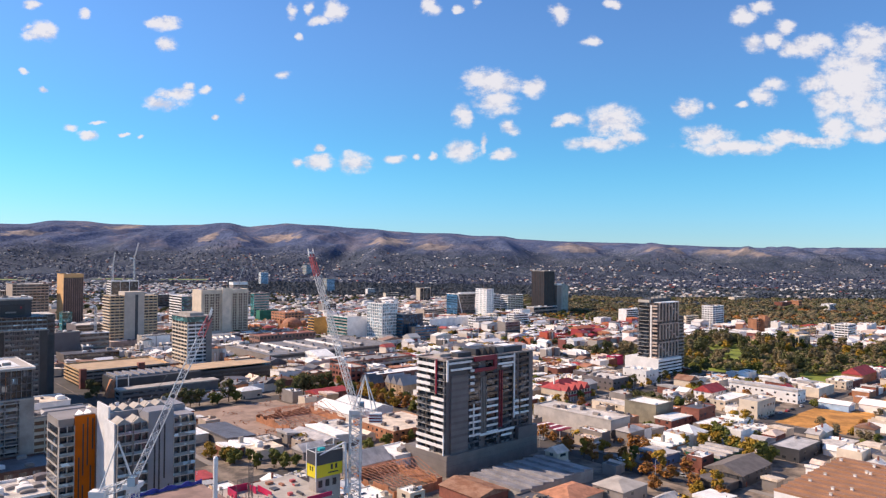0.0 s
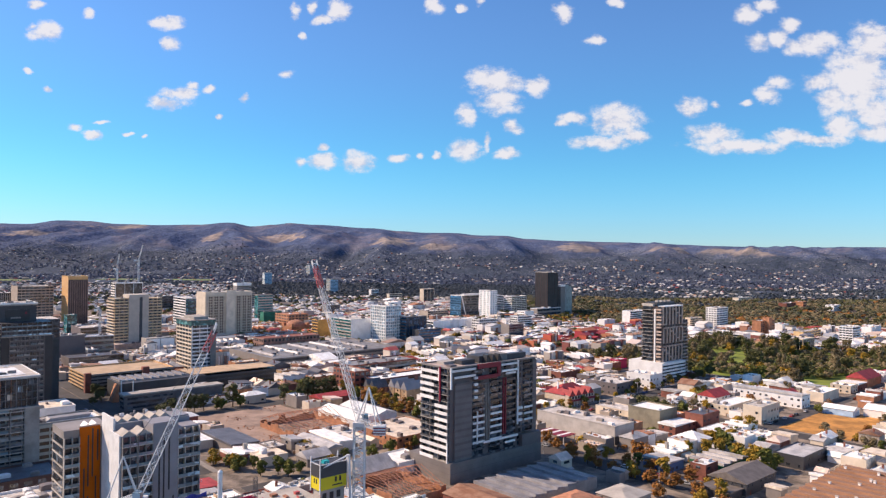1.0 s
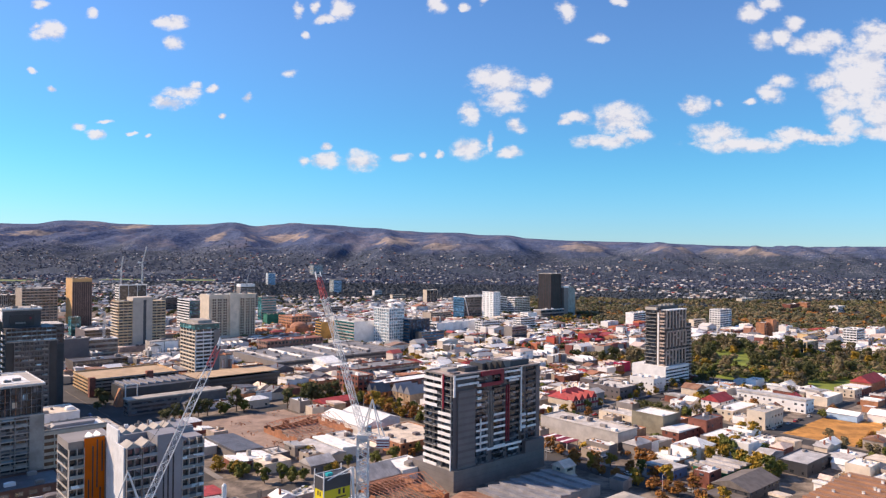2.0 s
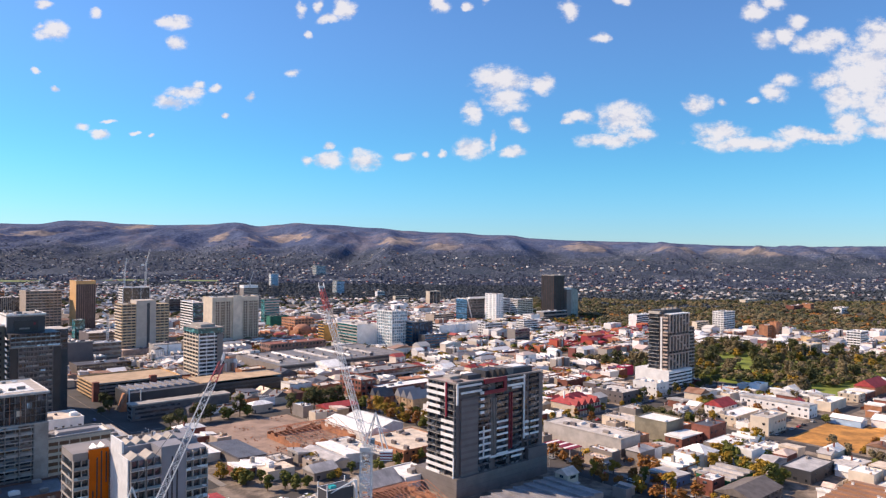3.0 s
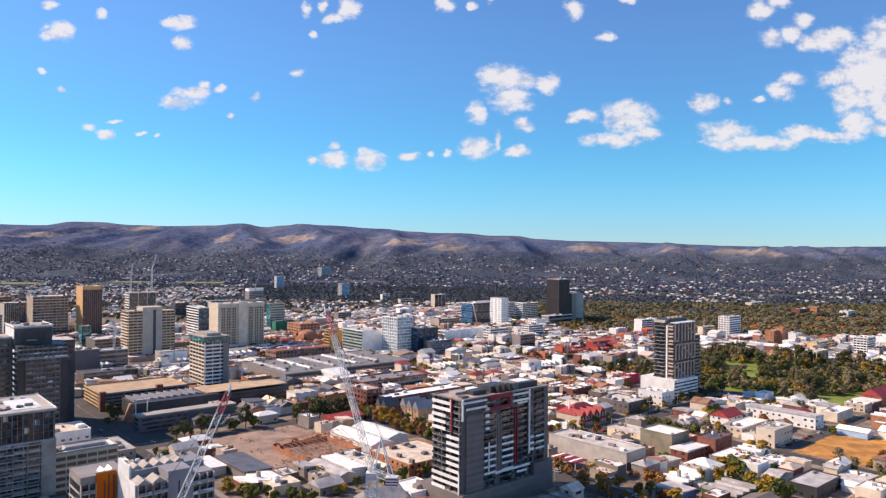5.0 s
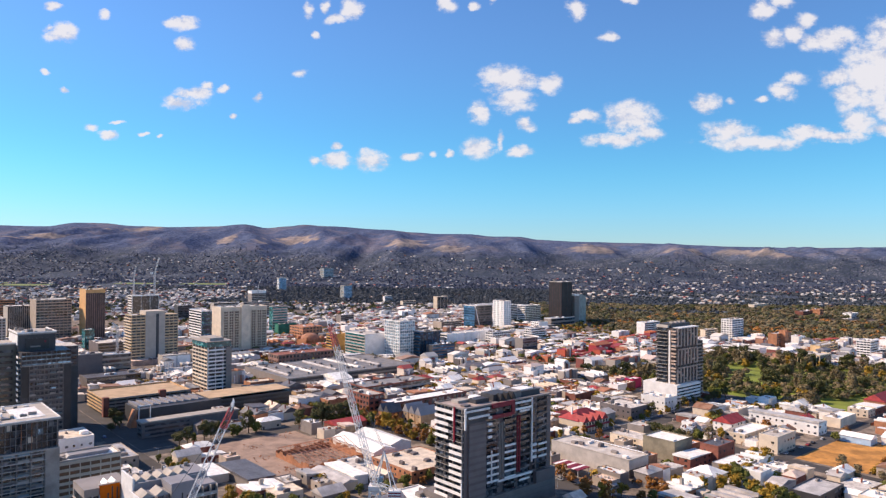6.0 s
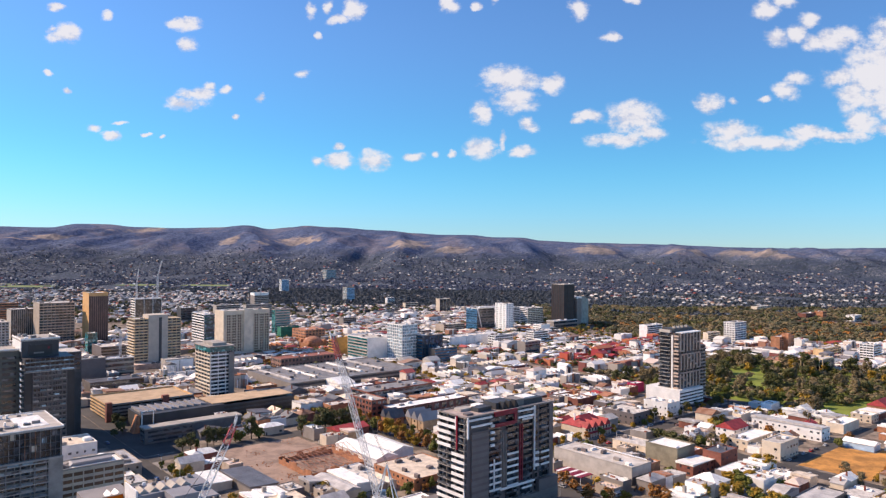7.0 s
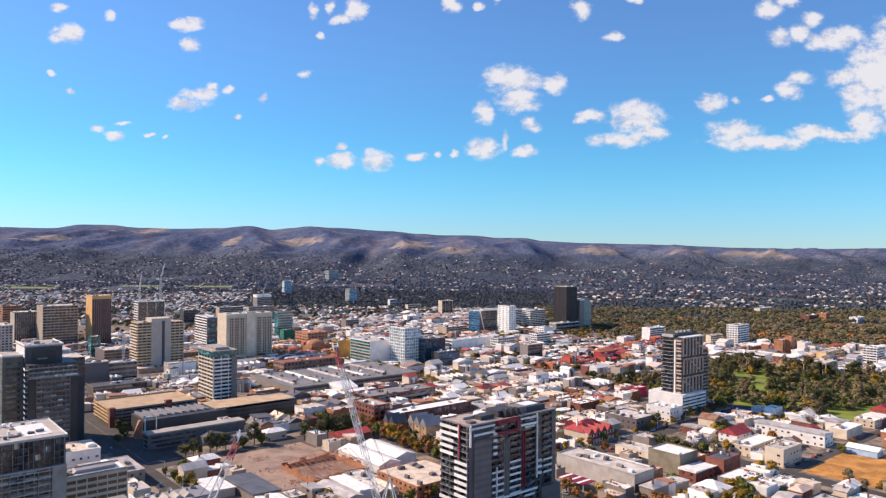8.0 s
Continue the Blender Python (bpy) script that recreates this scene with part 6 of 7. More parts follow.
red_villa()
low("dark metal-roofed shed beside the lot", 167, 352, 16, 38, 4.6, "lean", mid_grey, slate_roof, "shed", "shed", rise=1.0, windows=False)
low("cream flat-roofed shop behind street trees", 168, 322, 15, 12, 4.6, "flat", cream, tan_roof, units=3)
low("grey gabled workshop with an open yard", 186, 308, 14, 11, 4.2, "gable_x", mid_grey, grey_roof, "workshop", "workshop")
low("small white-roofed shed by the footpath", 151.5, 372, 14, 24, 4.4, "lean", cream, white_roof, "shed", "shed", rise=0.9)
low("pale grey gabled shed roof with vents", 203, 317, 10, 32, 4.4, "gable_y", cream, grey_roof, "warehouse", "warehouse", rise=1.5)
low("low white sloping shed roof", 213.4, 321, 9, 30, 5.0, "lean", white, white_roof, "warehouse", "warehouse", rise=1.0)
low("stained grey gabled shop roof", 222.8, 316, 7, 20, 4.2, "gable_y", beige, membrane, rise=1.4)
low("dusty grey flat roof with small units", 222.8, 336.4, 13, 17, 4.8, "flat", white, membrane, units=4)
low("cream shop with a tan gabled roof", 230.2, 316, 6, 20, 4.0, "gable_y", cream, tan_roof, rise=1.3)
low("white gabled warehouse with bright roof", 248, 352, 16, 46, 5.2, "gable_y", white, white_roof, "warehouse", "warehouse", rise=2.6)
low("white gabled warehouse with bright roof", 265, 358, 16, 40, 5.6, "gable_y", white, white_roof, "warehouse", "warehouse", rise=2.4)
low("flat tan-roofed shop with roof plant", 240, 305, 36, 38, 6.0, "flat", orange_brick, tan_roof, units=6)
low("brick shed with a crimson metal roof", 266, 424, 26, 15, 5.0, "gable_x", brick, red_roof, "shed", "shed", rise=2.2)
low("small white building with balustraded roof", 100, 470, 22, 24, 12.0, "flat", white, tan_roof, "office", "office", units=5)
low("grey flat-roofed offices by the street", 106, 424, 28, 34, 8.0, "flat", beige, grey_roof, "office", "office", units=5)
low("pale domed hall with curved roof", 352, 560, 18, 30, 8.0, "gable_x", white, white_roof, "hall", "hall", rise=4.0)


def roofless_ruin(label, u, v, w, d, h, trusses):
    """Brick walls with broken tops and bare roof timbers."""
    x, y = world_xy(u, v)
    take(x, y, w, d, 0.5)
    root = thing("ruin", label, "ruin", x, y)
    for a0, b0, a1, b1 in ((0, 0, w, 0.4), (0, d - 0.4, w, d), (0, 0.4, 0.4, d - 0.4), (w - 0.4, 0.4, w, d - 0.4)):
        n, along = 9, a1 - a0 > b1 - b0
        start, end = (a0, a1) if along else (b0, b1)
        tops = [h * rng.uniform(0.5, 1.05) for k in range(n)]
        line = [(start, 0.0), (end, 0.0)]
        for k in reversed(range(n)):                                              # stepped, broken top edge
            line += [(start + (end - start) * (k + 0.97) / n, tops[k]), (start + (end - start) * (k + 0.04) / n, tops[k] - 0.15)]
        line[2], line[-1] = (end, tops[-1]), (start, tops[0] - 0.15)
        s = Shape().prism(line, b0, b1) if along else Shape().prism(line, a0, a1, "x")
        part("broken_wall", s, orange_brick, root)
    for k in range(trusses):
        p = 1.0 + (w - 2.0) * k / (trusses - 1)
        s, half, rise = Shape(), d / 2, d * 0.16
        j = rng.uniform(-0.5, 0.5)
        s.bar((p, 0.3, h), (p + j, half, h + rise), 0.14).bar((p + j, half, h + rise), (p, d - 0.3, h), 0.14).bar((p, 0.3, h), (p, d - 0.3, h), 0.13)
        for q in (0.25, 0.5, 0.75):
            s.bar((p, d * q, h), (p + j * 0.5, d * q, h + rise * (1 - abs(q - 0.5) * 2)), 0.09)
        part("truss", s, timber, root, "bare roof truss")
    for k in range(10):
        b = d * (0.05 + 0.1 * k)
        z = h + d * 0.16 * (1 - abs(b / d - 0.5) * 2)
        block("batten", (w * rng.uniform(0.5, 0.95), 0.16, 0.12), timber, root, (rng.uniform(0, w * 0.05), b, z + 0.1))
    s = Shape()
    for k in range(160):
        a, b, z = rng.uniform(1, w - 2), rng.uniform(1, d - 2), rng.uniform(0, 0.8)
        s.bar((a, b, z), (a + rng.uniform(-1.6, 1.6), b + rng.uniform(-1.6, 1.6), z + rng.uniform(0, 0.9)), rng.uniform(0.06, 0.2))
    part("rubble", s, rust_roof, root, "heaped timber and brick rubble")


heaps = Shape()
for k in range(110):
    a, b = rng.choice(((200, 372), (212, 352), (196, 400), (205, 425), (238, 440)))
    a, b = a + rng.gauss(0, 4.0), b + rng.gauss(0, 3.5)
    r, x, y = rng.uniform(0.15, 0.6), *world_xy(a, b)
    heaps.bar((x, y, 0.0), (x + rng.uniform(-0.8, 0.8), y + rng.uniform(-0.8, 0.8), rng.uniform(0.1, 0.7)), r, 5, r * 0.6)
tagged(new("rubble_heaps", heaps.mesh("rubble_heaps", orange_brick)), "scattered brick and earth rubble on the cleared lot", "rubble", kind="stuff")
roofless_ruin("roofless orange brick warehouse with charred timbers", 207, 358, 38, 40, 5.0, 11)
roofless_ruin("stripped roof of bare timber trusses over brick walls", 184, 233, 27, 33, 5.4, 12)

canopy = thing("canopy", "crimson and white striped canopy beside the warehouse", "canopy", *world_xy(318, 252), 0.0)
take(*world_xy(318, 252), 12, 22)
for k in range(6):
    block("roof_panel", (11.0, 2.0, 0.3), white if k % 2 else crimson, canopy, (0, 1 + 3.2 * k, 4.4))
    block("roof_panel", (11.0, 1.2, 0.25), crimson, canopy, (0, 3 + 3.2 * k, 4.42))
for a in (0.4, 10.2):
    for b in (1.5, 19.0):
        block("post", (0.3, 0.3, 4.4), steel_white, canopy, (a, b, 0))
low("bright magenta shop with boxy front", 570, 390, 14, 9, 8.0, "flat", magenta, white_roof, windows=False)
low("low shop with a bright yellow roof", 420, 262, 12, 7, 4.4, "lean", white, yellow, rise=1.0)
TAKEN.append((84, 350, 135, 384))
TAKEN.append((225, 770, 330, 885))
TAKEN.append((148, 462, 162, 560))
TAKEN.append((118, 500, 136, 600))

# ---- the rest of the low city, lot by lot ----
ROOFS = [white_roof] * 15 + [tan_roof] * 3 + [pink_roof] * 3 + [grey_roof] * 6 + [membrane] * 4 + [red_roof] * 2 + [terracotta] * 2 + [rust_roof] * 2 + [slate_roof] * 2
DARK_ROOFS = [slate_roof, slate_roof, grey_roof, membrane, rust_roof, tan_roof]
WALLS = [white] * 9 + [cream] * 6 + [beige] * 2 + [brick] * 3 + [orange_brick] * 2 + [mid_grey] * 3 + [sandstone] + [grey_panel] * 2
WORDS = {white_roof.name: "white metal", tan_roof.name: "weathered tan", pink_roof.name: "faded pink", grey_roof.name: "grey metal", membrane.name: "stained grey", red_roof.name: "red tiled",
         terracotta.name: "terracotta", rust_roof.name: "rusty iron", slate_roof.name: "dark metal"}
WALL_WORDS = {white.name: "white", cream.name: "cream", beige.name: "beige", brick.name: "red brick", orange_brick.name: "orange brick", mid_grey.name: "grey", grey_panel.name: "charcoal", sandstone.name: "sandstone"}
FORMS = {"flat": "flat", "gable_x": "gabled", "gable_y": "gabled", "hip": "hipped", "lean": "sloping", "saw": "sawtooth"}


def in_view(x, y, near, far):
    dist = math.hypot(x, y)
    return near < dist < far and y > 0 and -0.69 < x / y < 0.66


def simple_house(u, v, w, d, h, kind, wall, roof, detail):
    x, y = world_xy(u, v)
    label = "low %s building with %s %s roof" % (WALL_WORDS[wall.name], WORDS[roof.name], FORMS[kind])
    root = thing("house" if kind in ("hip", "gable_x", "gable_y") else "shop", label, "house" if kind in ("hip", "gable_x", "gable_y") else "shop", x, y, 0, STREETS, "low city buildings")
    s = Shape().box(0, 0, 0, w, d, h)
    rise = min(w, d) * rng.uniform(0.2, 0.3)
    if kind == "flat":
        r = rng.uniform(0.3, 0.8)
        s.box(0, 0, h, w, 0.25, h + r).box(0, d - 0.25, h, w, d, h + r).box(0, 0.25, h, 0.25, d - 0.25, h + r).box(w - 0.25, 0.25, h, w, d - 0.25, h + r)
        top = Shape().box(0.25, 0.25, h, w - 0.25, d - 0.25, h + 0.12)
    else:
        top = roof_shape(kind, w, d, h, rise if kind not in ("lean", "saw") else 1.3)
    part("wall", s, wall, root)
    lid = part("roof", top, roof, root)
    if kind in ("flat", "lean") and rng.random() < 0.5:
        a, b = rng.uniform(0.5, w - 2.6), rng.uniform(0.5, d - 2.6)
        part("roof_unit", Shape().box(a, b, h + 0.1, a + rng.uniform(0.6, 2.1), b + rng.uniform(0.6, 2.1), h + rng.uniform(0.9, 2.0)), rng.choice((white, mid_grey, concrete)), lid)
    elif kind in ("gable_x", "gable_y", "hip") and rng.random() < 0.5:
        block("chimney", (0.8, 0.8, rise + 1.6), brick, lid, (w * 0.25, d * 0.3, h))
    if detail:
        if kind in ("flat", "lean"):
            for j in range(rng.randrange(1, 4)):
                a, b = rng.uniform(0.6, max(0.7, w - 2.0)), rng.uniform(0.6, max(0.7, d - 2.0))
                top = h + (1.3 * (1 - a / w) if kind == "lean" else 0.1)
                part("vent", Shape().bar((a, b, top - 0.3), (a, b, top + rng.uniform(0.6, 1.3)), rng.uniform(0.15, 0.4), 8), rng.choice((concrete, steel_white, dark_grey)), lid)
        else:
            part("ridge_cap", Shape().box(w * 0.5 - 0.15, d * 0.3, h + rise + 0.1, w * 0.5 + 0.15, d * 0.7, h + rise + 0.32) if kind == "gable_y" else
                 Shape().box(w * 0.3, d * 0.5 - 0.15, h + rise + 0.1, w * 0.7, d * 0.5 + 0.15, h + rise + 0.32) if kind == "gable_x" else
                 Shape().box(w * 0.45, d * 0.45, h, w * 0.55, d * 0.55, h + rise + 0.3), concrete, lid)
        if rng.random() < 0.18 and kind in ("flat", "saw"):
            for j in range(4):
                block("solar_panel", (1.0, 1.7, 0.08), surface("solar_blue", (0.015, 0.02, 0.05), 0.25), lid, (min(w - 1.2, w * 0.2 + 1.15 * j), d * 0.55, h + 0.35))
        style = rng.random()
        if style < 0.4:
            part("awning", Shape().prism([(-1.7, 2.5), (0, 3.0), (0, 3.15), (-1.7, 2.65)], 0.2, w - 0.2, "x"), rng.choice((grey_roof, red_roof, white_roof, slate_roof)), root)
        elif style < 0.75:
            lw, ld = w * rng.uniform(0.35, 0.6), min(4.0, d * 0.35)
            part("rear_wing", Shape().prism([(-ld, 0), (0, 0), (0, h * 0.8), (-ld, h * 0.62)], w - lw, w, "x"), rng.choice((grey_roof, rust_roof, tan_roof, mid_grey)), root, "low lean-to wing")
        if rng.random() < 0.2 and kind in ("gable_x", "hip", "lean", "flat"):
            for j in range(3):
                block("skylight", (0.9, 1.6, 0.16), blue_glass, lid, (w * 0.3 + 1.3 * j, d * 0.4, h + (0.1 if kind == "flat" else rise * 0.8)))
        n = max(1, int(w / 5))
        for k in range(n):
            block("window", (w / n * 0.5, 0.07, 1.3), glass, root, ((k + 0.25) * w / n, -0.07, 1.0 if h < 5.4 or k % 2 else h - 2.2))
        block("window", (0.07, min(2.2, d * 0.4), 1.3), glass, root, (-0.07, d * 0.35, h - 2.0))


LANES_V = 52.0
clutter = Shape()


def scatter(u, v, w, d, z, n):
    """Small units on a roof or in a yard."""
    for k in range(n):
        a, b = u + rng.uniform(0.4, max(0.5, w - 2)), v + rng.uniform(0.4, max(0.5, d - 2))
        dx, dy = rng.choice(((0.7, 0.7), (1.3, 0.8), (0.35, 3.0), (3.4, 0.3), (1.6, 1.6)))
        s = Shape().box(0, 0, z, dx, dy, z + rng.uniform(0.4, 1.5))
        clutter.add([(*world_xy(a + p[0], b + p[1]), p[2]) for p in s.v], s.f)


far_lots = []
tree_spots = []
v = -520.0
while v < 1150:
    row = rng.uniform(9, 17)
    lane = int(v / LANES_V) != int((v + row) / LANES_V)
    u = 60.0 + rng.uniform(0, 10)
    while u < 1500:
        w = rng.choice((rng.uniform(6, 11), rng.uniform(8, 15), rng.uniform(12, 26)))
        if u * 0.5 + v * 0.6 > 560:
            w *= rng.choice((1.0, 1.4, 1.9))
        if int(u / 96.0) != int((u + w) / 96.0):
            u += 9.0
        x, y = world_xy(u + w / 2, v + row / 2)
        d = row * rng.uniform(0.68, 0.97)
        if in_view(x, y, 285, 1560) and is_free(u, v, u + w, v + d):
            woods = x > 160 and y > 1120 - 0.12 * x
            if woods:
                pass
            elif rng.random() < 0.07:
                tree_spots.append((u + w / 2, v + d / 2))
            elif math.hypot(x, y) < 700:
                kind = rng.choice(("flat", "flat", "flat", "flat", "lean", "lean", "gable_x", "gable_y", "hip", "saw" if w > 13 else "flat"))
                roof = rng.choice(DARK_ROOFS if (u < 330 and v > 470) or (u > 390 and v < 150) else ROOFS)
                if kind in ("flat", "saw") and roof in (red_roof, terracotta):
                    roof = white_roof
                h = rng.choice((3.6, 4.2, 4.8, 5.6, 6.4, 7.5))
                if kind == "flat":
                    scatter(u, v, w, d, h + 0.12, rng.randrange(3, 7))
                scatter(u, v + d + 0.1, w, row - d + 1.0, 0.0, rng.randrange(1, 4))
                for q in range(2):
                    s = Shape().box(0, 0, 0, w * rng.uniform(0.3, 0.9), 0.15, rng.uniform(1.2, 2.2))
                    clutter.add([(*world_xy(u + p[0], v + row - 0.3 - q * 0.9 + p[1]), p[2]) for p in s.v], s.f)
                simple_house(u, v, w, d, h, kind, rng.choice(WALLS), roof, math.hypot(x, y) < 400)
            else:
                far_lots.append((u, v, w, d, rng.uniform(8, 13) if rng.random() < 0.09 else rng.choice((3.2, 3.6, 4.2, 4.8, 5.6, 6.4)), rng.choice(("flat", "flat", "flat", "flat", "flat", "gable_x", "gable_y", "hip", "saw"))))
            if rng.random() < 0.5:
                tree_spots.append((u + w + 0.8, v + row))
        u += w + rng.choice((0.05, 0.05, 0.4, 1.5, 3.0))
    v += row + (7.0 if lane else 0.5)

sheds = 0
for k in range(2600):                                                             # sheds and lean-tos in the gaps
    y = rng.uniform(290, 520)
    x = rng.uniform(-0.1, 0.62) * y
    u, v = grid(x, y)
    w, d = rng.uniform(4.5, 9), rng.uniform(5, 9)
    if sheds < 30 and is_free(u - 0.6, v - 0.6, u + w + 0.6, v + d + 0.6) and not 150 < u < 250:
        TAKEN.append((u, v, u + w, v + d))
        simple_house(u, v, w, d, rng.uniform(3.0, 4.6), rng.choice(("flat", "lean", "gable_x", "gable_y")), rng.choice(WALLS), rng.choice(ROOFS), False)
        sheds += 1

walls, roofs, red_lots = Shape(), Shape(), Shape()
for u, v, w, d, h, kind in far_lots:
    reddish = (abs(u - 845) < 90 and abs(v - 580) < 26) or (abs(u - 666) < 56 and abs(v - 549) < 24) or (abs(u - 470) < 40 and abs(v - 800) < 45)
    reddish = reddish and rng.random() < 0.85
    a, b = Shape().box(0, 0, 0, w, d, h), Shape().box(0.2, 0.2, h, w - 0.2, d - 0.2, h + 0.4) if kind == "flat" else roof_shape(kind, w, d, h, min(w, d) * 0.24)
    bits = [(a, red_lots if reddish and u > 600 else walls), (b, red_lots if reddish else roofs)]
    for k in range(rng.randrange(4, 10)):
        du, dv, bw, bd = rng.uniform(0, w * 0.8), rng.uniform(-2.5, d * 0.8), rng.uniform(0.8, w * 0.28), rng.uniform(0.7, 3.0)
        top = h + rng.uniform(0.5, 1.8) if kind == "flat" else h * rng.uniform(0.6, 0.95)
        bits.append((Shape().box(du, dv if kind == "flat" else -bd, 0 if kind != "flat" or dv < 0 else h, du + bw, dv + bd if kind == "flat" else 0.2, top), roofs if rng.random() < 0.6 else walls))
    for piece, whole in bits:
        whole.add([(*world_xy(u + p[0], v + p[1]), p[2]) for p in piece.v], piece.f)
WALL_TONES = [(0.76, 0.74, 0.72), (0.58, 0.51, 0.44), (0.40, 0.35, 0.31), (0.24, 0.085, 0.075), (0.80, 0.785, 0.77), (0.36, 0.19, 0.13), (0.20, 0.195, 0.20), (0.72, 0.69, 0.66), (0.12, 0.11, 0.115)]
ROOF_TONES = [(0.82, 0.79, 0.76), (0.76, 0.73, 0.69), (0.52, 0.44, 0.36), (0.36, 0.36, 0.38), (0.82, 0.79, 0.76), (0.70, 0.63, 0.56), (0.40, 0.19, 0.11), (0.44, 0.43, 0.42),
              (0.70, 0.64, 0.58), (0.20, 0.19, 0.20), (0.62, 0.50, 0.44), (0.34, 0.22, 0.17), (0.80, 0.78, 0.77), (0.84, 0.82, 0.81), (0.52, 0.51, 0.51), (0.16, 0.155, 0.16), (0.62, 0.60, 0.58), (0.38, 0.09, 0.08)]
tagged(new("far_shops", walls.mesh("far_shops", islands("far_walls", WALL_TONES))), "tightly packed low white and brick buildings", "buildings", kind="stuff")
tagged(new("far_roofs", roofs.mesh("far_roofs", islands("far_roof_tones", ROOF_TONES, 0.6))), "mixed white, grey and red low roofs", "roofs", kind="stuff")
tagged(new("red_roofs", red_lots.mesh("red_roofs", islands("red_roof_tones", [(0.44, 0.10, 0.06), (0.36, 0.05, 0.06), (0.50, 0.17, 0.09), (0.30, 0.06, 0.07)], 0.7))), "clustered red and orange tiled roofs", "roofs", kind="stuff")
tagged(new("yard_clutter", clutter.mesh("yard_clutter", islands("clutter_tones", [(0.68, 0.66, 0.63), (0.32, 0.31, 0.31), (0.12, 0.115, 0.11), (0.45, 0.32, 0.22), (0.52, 0.49, 0.45), (0.25, 0.10, 0.07)]))),
       "small units, fences and bins on roofs and yards", "clutter", kind="stuff")

# ---- trees ----
def tree_meshes(seed, leaf, height, spread, cards, upright=1.0):
    """Trunk with limbs, and a crown of small leaf clumps round the limb ends."""
    r = random.Random(seed)
    trunk = Shape().bar((0, 0, 0), (0, 0, height * 0.35), 0.06 * spread + 0.1, 7, 0.045 * spread + 0.06)
    ends = []
    for k in range(13):
        a, up = k * 2.4 + r.uniform(-0.5, 0.5), r.uniform(0.26, 0.92)
        rad = spread * r.uniform(0.25, 0.85) * (1.1 - abs(up - 0.6))
        start, end = (0, 0, height * r.uniform(0.14, 0.30)), (math.cos(a) * rad, math.sin(a) * rad, height * up)
        trunk.bar(start, end, 0.09, 5, 0.03)
        ends.append((Vector(end), spread * r.uniform(0.28, 0.46)))
    ends.append((Vector((0, 0, height * 0.8)), spread * 0.5))
    crown = Shape()
    for k in range(cards):
        c, rad = ends[k % len(ends)]
        way = Vector((r.gauss(0, 1), r.gauss(0, 1), r.gauss(0, 0.8) + 0.15)).normalized()
        p = c + way * rad * r.uniform(0.55, 1.1)
        size = r.uniform(0.25, 0.52)
        n = (way + Vector((r.uniform(-0.35, 0.35), r.uniform(-0.35, 0.35), r.uniform(-0.1, 0.5)))).normalized()
        q = n.to_track_quat("Z", "Y")
        bend = size * 0.35
        v = [p + q @ Vector(o) for o in ((-size, -size * 0.7, 0), (size, -size * 0.6, bend), (size * 0.9, size * 0.8, -bend * 0.4), (-size * 0.8, size * 0.8, 0))]
        crown.add(v, [(0, 1, 2, 3)])
    return trunk.mesh("trunk", bark), crown.mesh("crown", leaf)


KINDS = {
    "green": ("round green street tree in full leaf", leaf_green, 8.0, 3.6, 760),
    "dark": ("tall dark green park tree", leaf_dark, 12.5, 5.0, 940),
    "gold": ("golden autumn street tree", leaf_gold, 8.5, 3.8, 700),
    "rust": ("rusty brown autumn tree", leaf_rust, 7.5, 3.6, 600),
    "wood": ("olive-brown park tree in autumn", leaf_wood, 11.0, 5.2, 860),
}
MODELS = {}
for key, (label, leaf, height, spread, cards) in KINDS.items():
    for n in range(3):
        MODELS[key, n] = tree_meshes(sum(map(ord, key)) * 7 + n, leaf, height * (0.85 + 0.15 * n), spread * (1.1 - 0.1 * n), cards)


def tree(key, x, y, scale=1.0, category="tree"):
    trunk, crown = MODELS[key, rng.randrange(3)]
    root = thing("tree", KINDS[key][0], category, x, y, 0.0, rng.uniform(0, 360), key + " trees")
    root.scale = (scale, scale, scale * rng.uniform(0.9, 1.12))
    part("trunk", trunk, bark, root)
    part("crown", crown, bark, root)
    return root


def row(keys, u0, v0, u1, v1, n, low=0.8, high=1.15, jitter=1.5):
    for k in range(n):
        f = (k + rng.uniform(0.2, 0.8)) / n
        tree(rng.choice(keys), *world_xy(u0 + (u1 - u0) * f + rng.uniform(-jitter, jitter), v0 + (v1 - v0) * f + rng.uniform(-jitter, jitter)), rng.uniform(low, high))


row(("rust", "rust", "gold", "green"), 297.5, 305, 297.5, 445, 17, 0.95, 1.35)                # street behind the banded tower
row(("rust", "gold", "rust", "green"), 310.8, 316, 310.8, 470, 18, 0.7, 1.05)
row(("rust", "gold", "green", "rust"), 311.5, 160, 311.5, 292, 14, 0.7, 1.05)
row(("rust", "rust", "gold"), 298.0, 148, 298.0, 235, 10, 0.8, 1.15)
row(("dark", "green", "dark"), 250, 449, 296, 449, 12, 0.85, 1.25)                # before the car park
row(("dark", "green", "green"), 166, 460, 226, 460, 10, 0.75, 1.15)
row(("dark", "dark", "green"), 146, 520, 168, 580, 10, 0.45, 0.65, 6.0)              # shaded square
row(("green", "gold", "green"), 149, 405, 162, 432, 6, 0.6, 0.9, 3.0)
row(("green", "green", "gold"), 150, 345, 168, 303, 7, 0.7, 1.2, 4.0)
row(("green", "green", "gold"), 170, 305, 234, 303, 7, 0.6, 1.0, 4.0)
row(("green", "gold", "green"), 148.5, 360, 148.5, 440, 6, 0.5, 0.8)
row(("green", "rust"), 240, 302, 292, 302, 6, 0.6, 0.9)
row(("green", "dark", "gold"), 452, 313, 598, 313, 16, 0.5, 0.85)
